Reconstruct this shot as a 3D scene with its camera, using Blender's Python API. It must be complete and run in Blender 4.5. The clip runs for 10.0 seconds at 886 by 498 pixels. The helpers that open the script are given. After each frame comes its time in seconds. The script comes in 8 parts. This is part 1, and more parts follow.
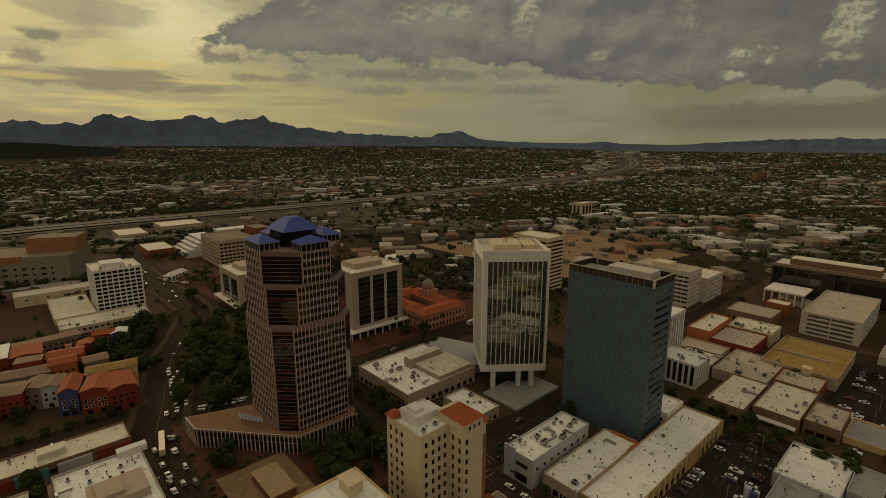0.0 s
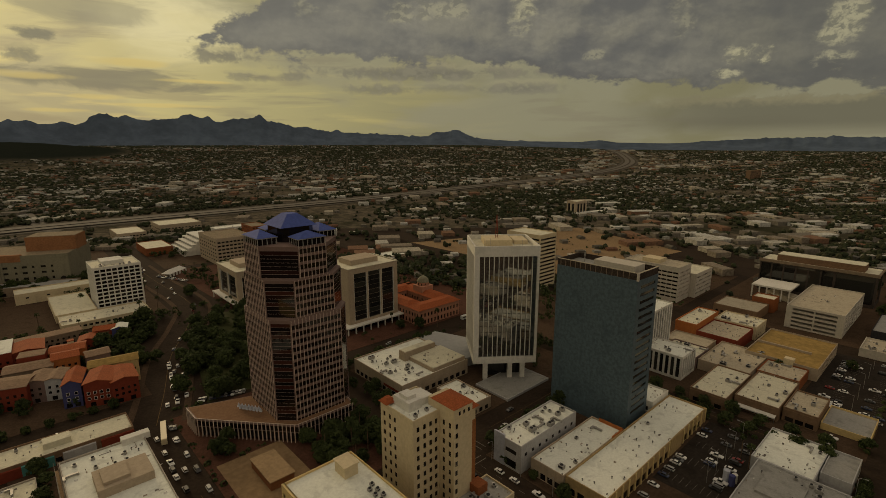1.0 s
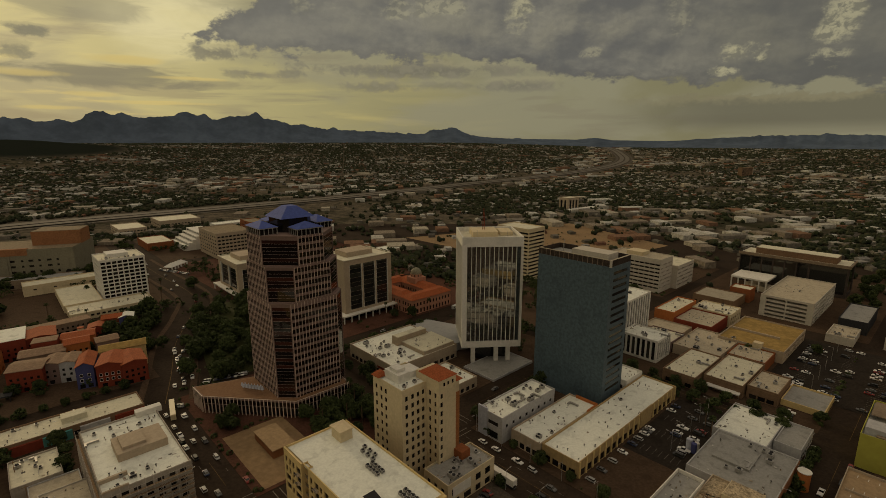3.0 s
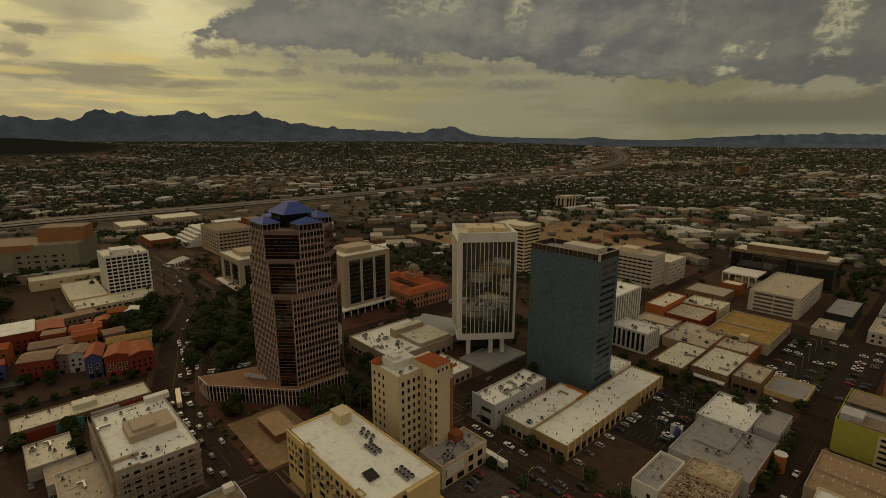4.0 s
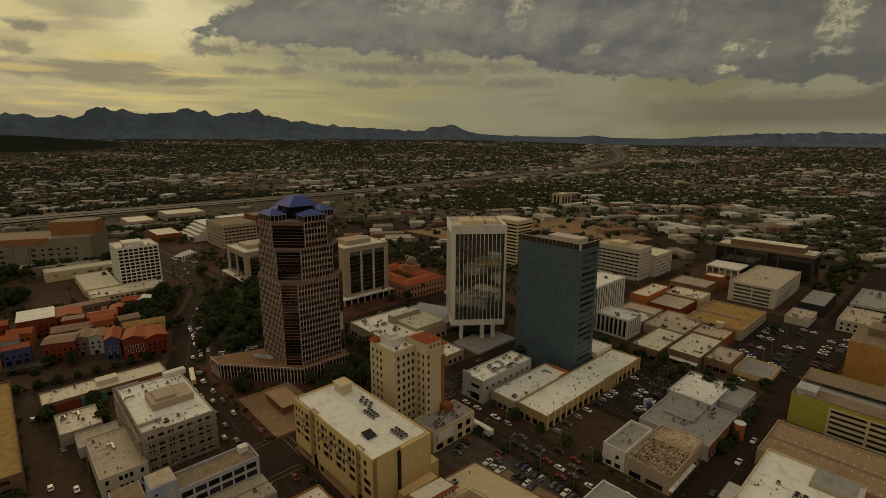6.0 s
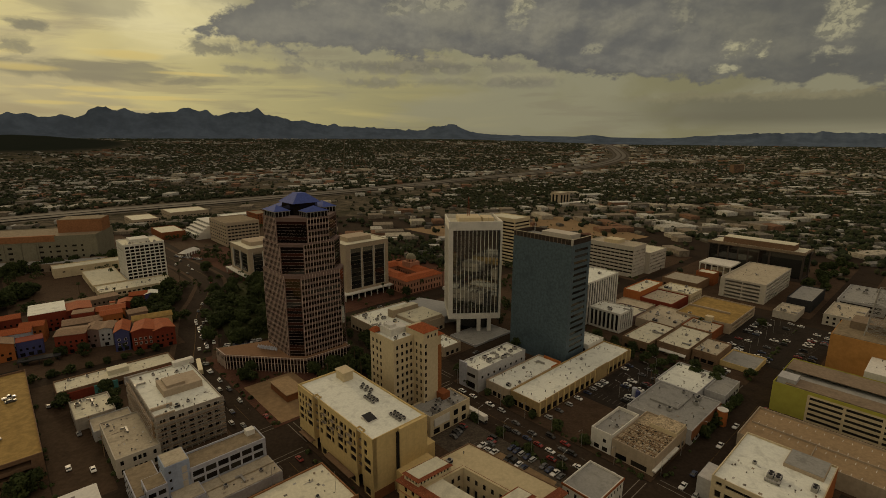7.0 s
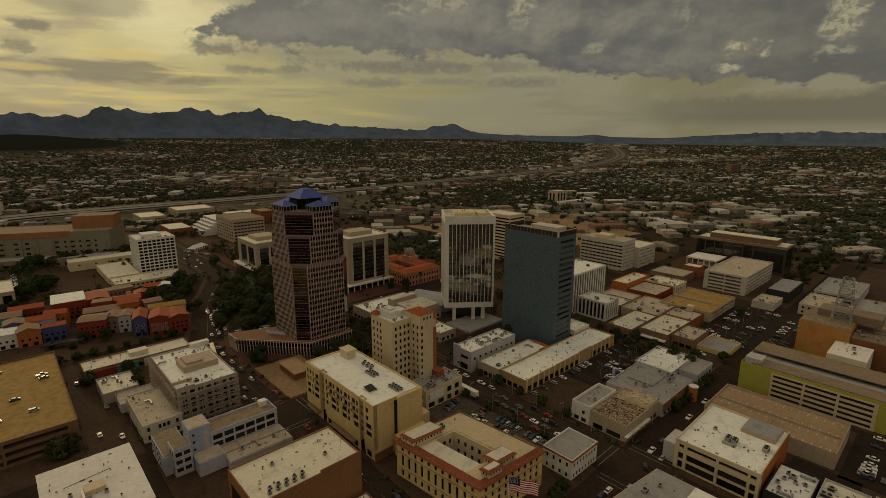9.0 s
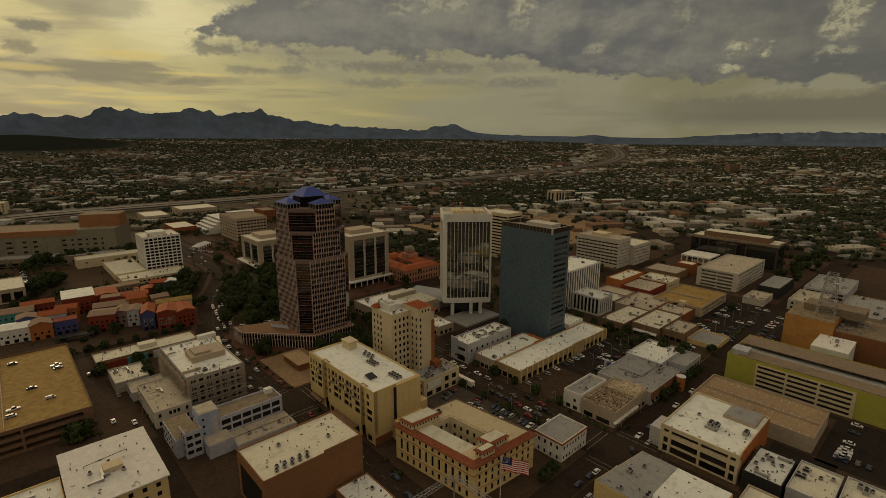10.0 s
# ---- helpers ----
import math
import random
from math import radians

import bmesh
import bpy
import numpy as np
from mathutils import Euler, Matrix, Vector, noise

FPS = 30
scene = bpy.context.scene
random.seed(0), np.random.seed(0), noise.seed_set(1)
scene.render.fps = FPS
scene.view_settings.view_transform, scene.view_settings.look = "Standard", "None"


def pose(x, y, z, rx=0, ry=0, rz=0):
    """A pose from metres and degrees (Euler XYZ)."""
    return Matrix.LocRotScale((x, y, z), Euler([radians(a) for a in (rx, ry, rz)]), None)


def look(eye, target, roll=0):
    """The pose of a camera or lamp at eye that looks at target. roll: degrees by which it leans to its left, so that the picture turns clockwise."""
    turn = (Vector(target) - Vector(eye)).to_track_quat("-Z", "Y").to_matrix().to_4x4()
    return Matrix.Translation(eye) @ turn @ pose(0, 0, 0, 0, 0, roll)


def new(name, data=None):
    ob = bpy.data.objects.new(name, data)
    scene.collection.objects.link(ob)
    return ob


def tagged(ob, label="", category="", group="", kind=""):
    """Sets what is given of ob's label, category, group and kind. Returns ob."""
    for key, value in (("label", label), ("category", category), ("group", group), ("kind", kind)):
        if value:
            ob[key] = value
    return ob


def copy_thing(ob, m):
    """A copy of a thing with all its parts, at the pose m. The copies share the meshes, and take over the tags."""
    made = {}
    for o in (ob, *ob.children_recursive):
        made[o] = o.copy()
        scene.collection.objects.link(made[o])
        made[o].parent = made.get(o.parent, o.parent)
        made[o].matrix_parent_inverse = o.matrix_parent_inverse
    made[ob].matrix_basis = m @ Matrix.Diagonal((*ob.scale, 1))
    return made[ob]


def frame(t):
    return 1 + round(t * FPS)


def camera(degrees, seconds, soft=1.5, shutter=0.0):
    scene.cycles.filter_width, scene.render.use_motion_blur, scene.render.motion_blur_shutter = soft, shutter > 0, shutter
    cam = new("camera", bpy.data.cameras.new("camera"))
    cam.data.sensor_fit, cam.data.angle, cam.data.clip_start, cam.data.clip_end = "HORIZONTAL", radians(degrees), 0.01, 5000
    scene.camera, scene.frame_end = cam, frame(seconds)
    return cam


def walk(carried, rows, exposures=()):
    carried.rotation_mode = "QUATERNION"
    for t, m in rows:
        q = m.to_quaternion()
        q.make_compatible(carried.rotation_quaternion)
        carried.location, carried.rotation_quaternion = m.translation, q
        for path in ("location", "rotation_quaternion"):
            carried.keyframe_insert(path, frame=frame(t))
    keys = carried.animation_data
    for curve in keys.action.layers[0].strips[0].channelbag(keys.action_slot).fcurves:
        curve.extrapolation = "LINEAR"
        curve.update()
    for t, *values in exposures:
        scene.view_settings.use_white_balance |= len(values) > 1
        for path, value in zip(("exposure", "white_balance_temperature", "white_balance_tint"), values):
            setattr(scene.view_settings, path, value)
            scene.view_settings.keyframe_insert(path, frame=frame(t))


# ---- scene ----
# ---- camera ----
cam = camera(84.0, 10.0, soft=0.6)
PATH = [
    (0.0, (0.00, 0.00, 137.34), (3.73, 97.71, 116.38), 0.10),
    (0.5, (1.06, -4.05, 137.20), (5.09, 93.62, 116.16), 0.03),
    (1.0, (2.05, -8.33, 137.10), (6.34, 89.31, 115.95), -0.01),
    (1.5, (3.00, -12.83, 137.03), (7.49, 84.78, 115.77), -0.03),
    (2.0, (3.89, -17.52, 136.98), (8.55, 80.06, 115.61), -0.03),
    (2.5, (4.73, -22.40, 136.96), (9.51, 75.15, 115.47), -0.01),
    (3.0, (5.53, -27.44, 136.95), (10.41, 70.08, 115.35), 0.01),
    (3.5, (6.29, -32.63, 136.96), (11.23, 64.86, 115.25), 0.04),
    (4.0, (7.02, -37.97, 136.99), (11.99, 59.50, 115.17), 0.07),
    (4.5, (7.71, -43.42, 137.03), (12.70, 54.02, 115.11), 0.11),
    (5.0, (8.38, -48.97, 137.07), (13.36, 48.45, 115.07), 0.14),
    (5.5, (9.02, -54.62, 137.12), (13.99, 42.78, 115.04), 0.16),
    (6.0, (9.63, -60.34, 137.18), (14.58, 37.05, 115.02), 0.18),
    (6.5, (10.23, -66.12, 137.24), (15.14, 31.26, 115.02), 0.20),
    (7.0, (10.82, -71.94, 137.29), (15.68, 25.42, 115.03), 0.21),
    (7.5, (11.40, -77.80, 137.34), (16.21, 19.57, 115.04), 0.21),
    (8.0, (11.96, -83.66, 137.39), (16.72, 13.70, 115.06), 0.21),
    (8.5, (12.53, -89.52, 137.42), (17.23, 7.84, 115.09), 0.20),
    (9.0, (13.10, -95.36, 137.44), (17.73, 2.01, 115.11), 0.20),
    (9.5, (13.67, -101.17, 137.44), (18.23, -3.79, 115.14), 0.19),
    (10.0, (14.25, -106.92, 137.43), (18.73, -9.54, 115.15), 0.19),
]
walk(cam, [(t, look(eye, target, roll)) for t, eye, target, roll in PATH])

# ---- light: low sun behind broken cloud, ahead and to the west ----
SUN_EL, SUN_AZ = radians(16), radians(-38)      # azimuth from +y, towards +x positive


def node(nt, kind, **inputs):
    n = nt.nodes.new(kind)
    for key, value in inputs.items():
        n.inputs[key.replace("_", " ")].default_value = value
    return n


def wire(nt, a, b, out=0, into=0):
    nt.links.new(a.outputs[out], b.inputs[into])


def calc(nt, op, a, b=None, c=None, clamp=False):
    """A math node; a, b and c are sockets or numbers."""
    n = nt.nodes.new("ShaderNodeMath")
    n.operation, n.use_clamp = op, clamp
    for slot, v in enumerate((a, b, c)):
        if v is None:
            continue
        if isinstance(v, (int, float)):
            n.inputs[slot].default_value = v
        else:
            nt.links.new(v, n.inputs[slot])
    return n.outputs[0]


def blend(nt, fac, a, b, mode="MIX"):
    n = nt.nodes.new("ShaderNodeMix")
    n.data_type, n.blend_type = "RGBA", mode
    for slot, v in ((0, fac), (6, a), (7, b)):
        if isinstance(v, (int, float)):
            n.inputs[slot].default_value = v
        elif isinstance(v, tuple):
            n.inputs[slot].default_value = (*v, 1)
        else:
            nt.links.new(v, n.inputs[slot])
    return n.outputs[2]


def ramp(nt, value, lo, hi, a=0.0, b=1.0):
    n = nt.nodes.new("ShaderNodeMapRange")
    n.interpolation_type = "SMOOTHSTEP"
    for slot, v in ((1, lo), (2, hi), (3, a), (4, b)):
        n.inputs[slot].default_value = v
    nt.links.new(value, n.inputs[0])
    return n.outputs[0]


def make_world():
    w = bpy.data.worlds.new("sky")
    scene.world = w
    w.use_nodes = True
    nt = w.node_tree
    nt.nodes.clear()
    out, bg = nt.nodes.new("ShaderNodeOutputWorld"), nt.nodes.new("ShaderNodeBackground")
    wire(nt, bg, out)
    sky = nt.nodes.new("ShaderNodeTexSky")
    sky.sky_type, sky.sun_disc = "NISHITA", False
    sky.sun_elevation, sky.sun_rotation = SUN_EL, SUN_AZ
    sky.air_density, sky.dust_density = 1.2, 3.0
    tc, sep = nt.nodes.new("ShaderNodeTexCoord"), nt.nodes.new("ShaderNodeSeparateXYZ")
    wire(nt, tc, sep, 0)
    az = calc(nt, "ARCTAN2", sep.outputs[0], sep.outputs[1])
    el = calc(nt, "ARCSINE", sep.outputs[2])

    def noise_at(kx, ky, detail, rough, seed, warp=0.0, shift=(0.0, 0.0)):
        mix = nt.nodes.new("ShaderNodeCombineXYZ")
        nt.links.new(calc(nt, "MULTIPLY", calc(nt, "ADD", az, shift[0]), kx), mix.inputs[0])
        nt.links.new(calc(nt, "MULTIPLY", calc(nt, "ADD", el, shift[1]), ky), mix.inputs[1])
        mix.inputs[2].default_value = seed
        n = node(nt, "ShaderNodeTexNoise", Scale=1.0, Detail=detail, Roughness=rough, Distortion=warp)
        wire(nt, mix, n)
        return n.outputs[0]

    big = noise_at(4.2, 8.5, 7.0, 0.52, 3.7, 0.15)
    puff = noise_at(8.0, 11.5, 9.0, 0.56, 9.1, 0.1)
    puff_up = noise_at(8.0, 11.5, 9.0, 0.56, 9.1, 0.1, (-0.016, 0.018))
    big_up = noise_at(4.2, 8.5, 7.0, 0.52, 3.7, 0.15, (-0.026, 0.024))
    lit = calc(nt, "ADD", calc(nt, "MULTIPLY", calc(nt, "SUBTRACT", puff, puff_up), 1.0), calc(nt, "SUBTRACT", big, big_up))
    smear = noise_at(3.4, 9.0, 6.0, 0.5, 21.0, 0.5)
    streak = noise_at(4.0, 40.0, 6.0, 0.55, 1.3, 0.5)
    west = ramp(nt, az, -0.75, 0.25, 1.0, 0.0)
    # high thin cloud lit from behind: yellow in the west, dull olive in the north-east
    clear = blend(nt, west, (0.215, 0.196, 0.105), (0.480, 0.418, 0.185))
    clear = blend(nt, ramp(nt, az, 0.1, 0.9, 0.0, 0.40), clear, (0.108, 0.098, 0.064))
    clear = blend(nt, ramp(nt, smear, 0.42, 0.58, 0.0, 0.75), clear, (0.25, 0.232, 0.150))
    clear = blend(nt, calc(nt, "MULTIPLY", ramp(nt, streak, 0.52, 0.70), calc(nt, "MULTIPLY", west, ramp(nt, el, 0.02, 0.20, 0.75, 0.15))), clear, (0.68, 0.53, 0.17))
    clear = blend(nt, calc(nt, "MULTIPLY", ramp(nt, streak, 0.48, 0.34, 0.0, 0.5), 1.0), clear, (0.20, 0.175, 0.115))
    clear = blend(nt, 0.002, clear, sky.outputs[0], "ADD")
    coarse = noise_at(17.0, 26.0, 8.0, 0.60, 5.5, 0.08)
    fine = noise_at(52.0, 64.0, 8.0, 0.60, 8.5, 0.5)
    fine_up = noise_at(52.0, 64.0, 8.0, 0.60, 8.5, 0.5, (-0.005, 0.006))
    fluff = calc(nt, "MULTIPLY_ADD", fine, 0.5, calc(nt, "MULTIPLY", coarse, 0.62))
    fluff = calc(nt, "SUBTRACT", fluff, 0.06)
    relief = calc(nt, "SUBTRACT", fine, fine_up)
    wisp = noise_at(9.0, 34.0, 8.0, 0.58, 27.0, 0.6)

    def cloud(a, e, ra, re, soft, grain=fluff, rough=5.5):
        """How far inside a cloud, set by its bearing, height and half sizes, with a ragged edge."""
        da = calc(nt, "MULTIPLY", calc(nt, "SUBTRACT", az, a), 1 / ra)
        de = calc(nt, "MULTIPLY", calc(nt, "SUBTRACT", el, e), 1 / re)
        body = calc(nt, "SUBTRACT", 1.0, calc(nt, "ADD", calc(nt, "MULTIPLY", da, da), calc(nt, "MULTIPLY", de, de)))
        return ramp(nt, calc(nt, "ADD", body, calc(nt, "MULTIPLY_ADD", grain, rough, -0.5 * rough)), 0.0, soft)

    def over_sky(base, mask, strength, tone):
        return blend(nt, calc(nt, "MULTIPLY", mask, strength), base, tone)

    # the glow beside the deck, grey veils and yellow streaks in the west
    clear = over_sky(clear, cloud(-0.425, 0.195, 0.14, 0.080, 1.3, wisp, 1.0), 0.90, (0.78, 0.680, 0.37))
    clear = over_sky(clear, cloud(-0.57, 0.205, 0.14, 0.030, 1.0, wisp, 4.0), 0.60, (0.285, 0.255, 0.165))
    clear = over_sky(clear, cloud(-0.54, 0.100, 0.16, 0.020, 0.9, wisp, 4.0), 0.75, (0.225, 0.200, 0.130))
    clear = over_sky(clear, cloud(-0.36, 0.095, 0.12, 0.010, 0.9, wisp, 4.0), 0.45, (0.235, 0.205, 0.130))
    for a, e, ra, re in ((-0.63, 0.100, 0.06, 0.007), (-0.55, 0.072, 0.05, 0.006), (-0.50, 0.128, 0.07, 0.008), (-0.40, 0.104, 0.07, 0.004), (-0.46, 0.062, 0.12, 0.004), (-0.60, 0.050, 0.05, 0.004)):
        clear = over_sky(clear, cloud(a, e, ra, re, 1.0, wisp, 2.6), 0.65, (0.62, 0.470, 0.165))
    # scraps of lower cloud, dark below and lit above
    under = clear
    for a, e, ra, re, k in ((-0.36, 0.147, 0.064, 0.013, 0.85), (-0.315, 0.115, 0.050, 0.009, 0.6), (-0.618, 0.157, 0.030, 0.009, 0.8), (-0.632, 0.127, 0.030, 0.013, 0.65), (-0.235, 0.120, 0.035, 0.008, 0.7),
                            (0.02, 0.129, 0.27, 0.016, 0.95), (-0.075, 0.099, 0.085, 0.012, 0.7), (0.195, 0.101, 0.105, 0.013, 0.85), (0.06, 0.103, 0.09, 0.009, 0.5)):
        under = over_sky(under, cloud(a, e + re * 0.7, ra * 0.9, re * 0.8, 0.8), k * 0.5, (0.310, 0.275, 0.165))
        under = over_sky(under, cloud(a, e, ra, re, 1.1), k, blend(nt, ramp(nt, fluff, 0.40, 0.60), (0.135, 0.126, 0.100), (0.215, 0.195, 0.135)))
    # a long grey bank low in the north-east, with a ragged lit top
    top = calc(nt, "SUBTRACT", calc(nt, "MULTIPLY_ADD", fluff, 0.05, 0.050), el)
    bank = calc(nt, "MULTIPLY", calc(nt, "MULTIPLY", ramp(nt, top, -0.003, 0.006), ramp(nt, el, 0.006, 0.035)), ramp(nt, az, 0.30, 0.58))
    under = over_sky(under, bank, 0.80, (0.122, 0.112, 0.074))
    under = over_sky(under, calc(nt, "MULTIPLY", bank, ramp(nt, top, 0.018, 0.003)), 0.55, (0.265, 0.230, 0.130))
    # the deck: its lower edge steps down from west to east, and it breaks off in the west
    edge = calc(nt, "ADD", calc(nt, "ADD", ramp(nt, az, -0.19, -0.09, 0.167, 0.150), ramp(nt, az, 0.18, 0.30, 0.0, -0.040)), ramp(nt, az, 0.35, 0.76, 0.0, -0.026))
    shape = calc(nt, "ADD", calc(nt, "MULTIPLY_ADD", big, 0.030, -0.015), calc(nt, "MULTIPLY_ADD", coarse, 0.075, -0.0375))
    west_end = calc(nt, "MULTIPLY", calc(nt, "SUBTRACT", calc(nt, "ADD", az, 0.395), calc(nt, "MULTIPLY_ADD", el, 1.66, -0.300)), 0.6)
    over = calc(nt, "ADD", calc(nt, "MINIMUM", calc(nt, "SUBTRACT", el, edge), west_end), calc(nt, "MULTIPLY", shape, 1.4))
    deck = ramp(nt, over, -0.004, 0.009)
    base = blend(nt, ramp(nt, lit, -0.20, 0.24), (0.122, 0.119, 0.107), (0.222, 0.207, 0.160))
    base = over_sky(base, ramp(nt, over, 0.0, 0.030, 0.80, 0.0), 1.0, (0.112, 0.107, 0.096))
    base = blend(nt, ramp(nt, puff, 0.48, 0.66, 0.0, 0.45), base, (0.235, 0.217, 0.155))
    base = blend(nt, ramp(nt, relief, -0.12, 0.12, 0.16, 0.0), base, (0.092, 0.090, 0.082))
    base = blend(nt, ramp(nt, az, -0.40, 0.35, 0.45, 0.0), base, (0.215, 0.202, 0.162))
    base = blend(nt, ramp(nt, az, 0.30, 0.70, 0.0, 0.55), base, (0.105, 0.102, 0.084))
    # sunlit heads of cloud that stand out of the deck
    for a, e, ra, re, k, rough in ((0.200, 0.225, 0.040, 0.036, 0.80, 6.0), (0.030, 0.235, 0.10, 0.022, 0.4, 7.0), (0.690, 0.182, 0.040, 0.042, 0.75, 6.0), (0.688, 0.126, 0.038, 0.013, 0.75, 6.0),
                                   (0.545, 0.113, 0.026, 0.009, 0.85, 5.0), (0.578, 0.147, 0.032, 0.020, 0.9, 9.0), (0.325, 0.155, 0.022, 0.012, 0.4, 7.0), (0.47, 0.205, 0.030, 0.040, 0.3, 7.0), (-0.19, 0.23, 0.05, 0.02, 0.4, 7.0)):
        base = over_sky(base, cloud(a, e, ra, re, 1.3, coarse if re > 0.015 else fluff, rough), k, blend(nt, ramp(nt, relief, -0.10, 0.08), (0.190, 0.178, 0.125), (0.385, 0.350, 0.215)))
    colour = blend(nt, deck, under, base)
    # broken cloud overhead lets more light down than the deck ahead
    colour = blend(nt, ramp(nt, el, 0.35, 0.9), colour, (0.51, 0.42, 0.318))
    # the southern sky, out of view, brightened to light walls facing south
    colour = blend(nt, calc(nt, "MULTIPLY", ramp(nt, calc(nt, "ABSOLUTE", az), 1.3, 2.0), 0.65), colour, (0.46, 0.385, 0.29))
    nt.links.new(colour, bg.inputs[0])
    bg.inputs[1].default_value = 1.0


make_world()
sun = new("sun", bpy.data.lights.new("sun", "SUN"))
sun.data.energy, sun.data.angle, sun.data.color = 1.05, radians(14), (1.0, 0.75, 0.44)
sun.matrix_world = look((0, 0, 0), (-math.sin(SUN_AZ) * math.cos(SUN_EL), -math.cos(SUN_AZ) * math.cos(SUN_EL), -math.sin(SUN_EL)))
scene.view_settings.exposure = 0.0

# ---- materials ----
def mat(name, base, rough=0.8, vary=0.25, size=1.5, dirt=0.25, bump=0.15, metal=0.0, piece=0.0, dirt_size=9.0, spec=0.06):
    """A weathered surface: grain at `size` metres, stains at `dirt_size` metres, and, for pieces, a tone of their own."""
    m = bpy.data.materials.new(name)
    m.use_nodes = True
    nt = m.node_tree
    p = nt.nodes["Principled BSDF"]
    tc = nt.nodes.new("ShaderNodeTexCoord")
    fine = node(nt, "ShaderNodeTexNoise", Scale=1 / size, Detail=6.0, Roughness=0.65)
    coarse = node(nt, "ShaderNodeTexNoise", Scale=1 / dirt_size, Detail=5.0, Roughness=0.6, Distortion=0.5)
    wire(nt, tc, fine, 3), wire(nt, tc, coarse, 3)
    dark = tuple(c * (1 - vary) for c in base)
    light = tuple(min(1, c * (1 + vary)) for c in base)
    col = blend(nt, ramp(nt, fine.outputs[0], 0.3, 0.7), dark, light)
    stain = tuple(c * 0.45 for c in base)
    col = blend(nt, ramp(nt, coarse.outputs[0], 0.48, 0.72, 0.0, dirt), col, stain)
    if any(w in name for w in ("stucco", "concrete", "render", "cladding", "sandstone")):
        # rain streaks run down the wall
        place = nt.nodes.new("ShaderNodeMapping")
        place.inputs["Scale"].default_value = (1.3, 1.3, 0.09)
        wire(nt, tc, place, 3)
        run = node(nt, "ShaderNodeTexNoise", Scale=1.0, Detail=4.0, Roughness=0.6)
        wire(nt, place, run)
        col = blend(nt, ramp(nt, run.outputs[0], 0.52, 0.75, 0.0, 0.22), col, tuple(c * 0.55 for c in base))
    if piece:
        info = nt.nodes.new("ShaderNodeObjectInfo")
        col = blend(nt, ramp(nt, info.outputs["Random"], 0.0, 1.0, 0.0, piece), col, tuple(c * 0.35 for c in base))
    nt.links.new(col, p.inputs["Base Color"])
    p.inputs["Roughness"].default_value, p.inputs["Metallic"].default_value = rough, metal
    p.inputs["Specular IOR Level"].default_value = spec
    if bump:
        b = node(nt, "ShaderNodeBump", Strength=bump, Distance=0.05)
        nt.links.new(fine.outputs[0], b.inputs["Height"])
        wire(nt, b, p, 0, "Normal")
    return m


def island(name, colours, rough=0.85, grain=3.0):
    """One look a piece in a joined mesh, out of a few colours."""
    m = bpy.data.materials.new(name)
    m.use_nodes = True
    nt = m.node_tree
    p = nt.nodes["Principled BSDF"]
    geo = nt.nodes.new("ShaderNodeNewGeometry")
    cr = nt.nodes.new("ShaderNodeValToRGB")
    cr.color_ramp.interpolation = "CONSTANT"
    while len(cr.color_ramp.elements) < len(colours):
        cr.color_ramp.elements.new(0.5)
    for n, c in enumerate(colours):
        cr.color_ramp.elements[n].position, cr.color_ramp.elements[n].color = n / len(colours), (*c, 1)
    nt.links.new(geo.outputs["Random Per Island"], cr.inputs[0])
    tc = nt.nodes.new("ShaderNodeTexCoord")
    fine = node(nt, "ShaderNodeTexNoise", Scale=1 / grain, Detail=4.0)
    wire(nt, tc, fine, 3)
    col = blend(nt, ramp(nt, fine.outputs[0], 0.3, 0.7, 0.0, 0.45), cr.outputs[0], (0.03, 0.03, 0.025))
    nt.links.new(col, p.inputs["Base Color"])
    p.inputs["Roughness"].default_value, p.inputs["Specular IOR Level"].default_value = rough, 0.0
    return m


def glass(name, base, rough=0.06, piece=0.5, spec=0.6, tone=(0.12, 0.10, 0.08), coat=0.0):
    m = bpy.data.materials.new(name)
    m.use_nodes = True
    nt = m.node_tree
    p = nt.nodes["Principled BSDF"]
    info = nt.nodes.new("ShaderNodeObjectInfo")
    col = blend(nt, ramp(nt, info.outputs["Random"], 0.5, 1.0, 0.0, piece), base, tone)
    nt.links.new(col, p.inputs["Base Color"])
    p.inputs["Roughness"].default_value, p.inputs["Specular IOR Level"].default_value = rough, spec
    p.inputs["Metallic"].default_value = coat
    return m


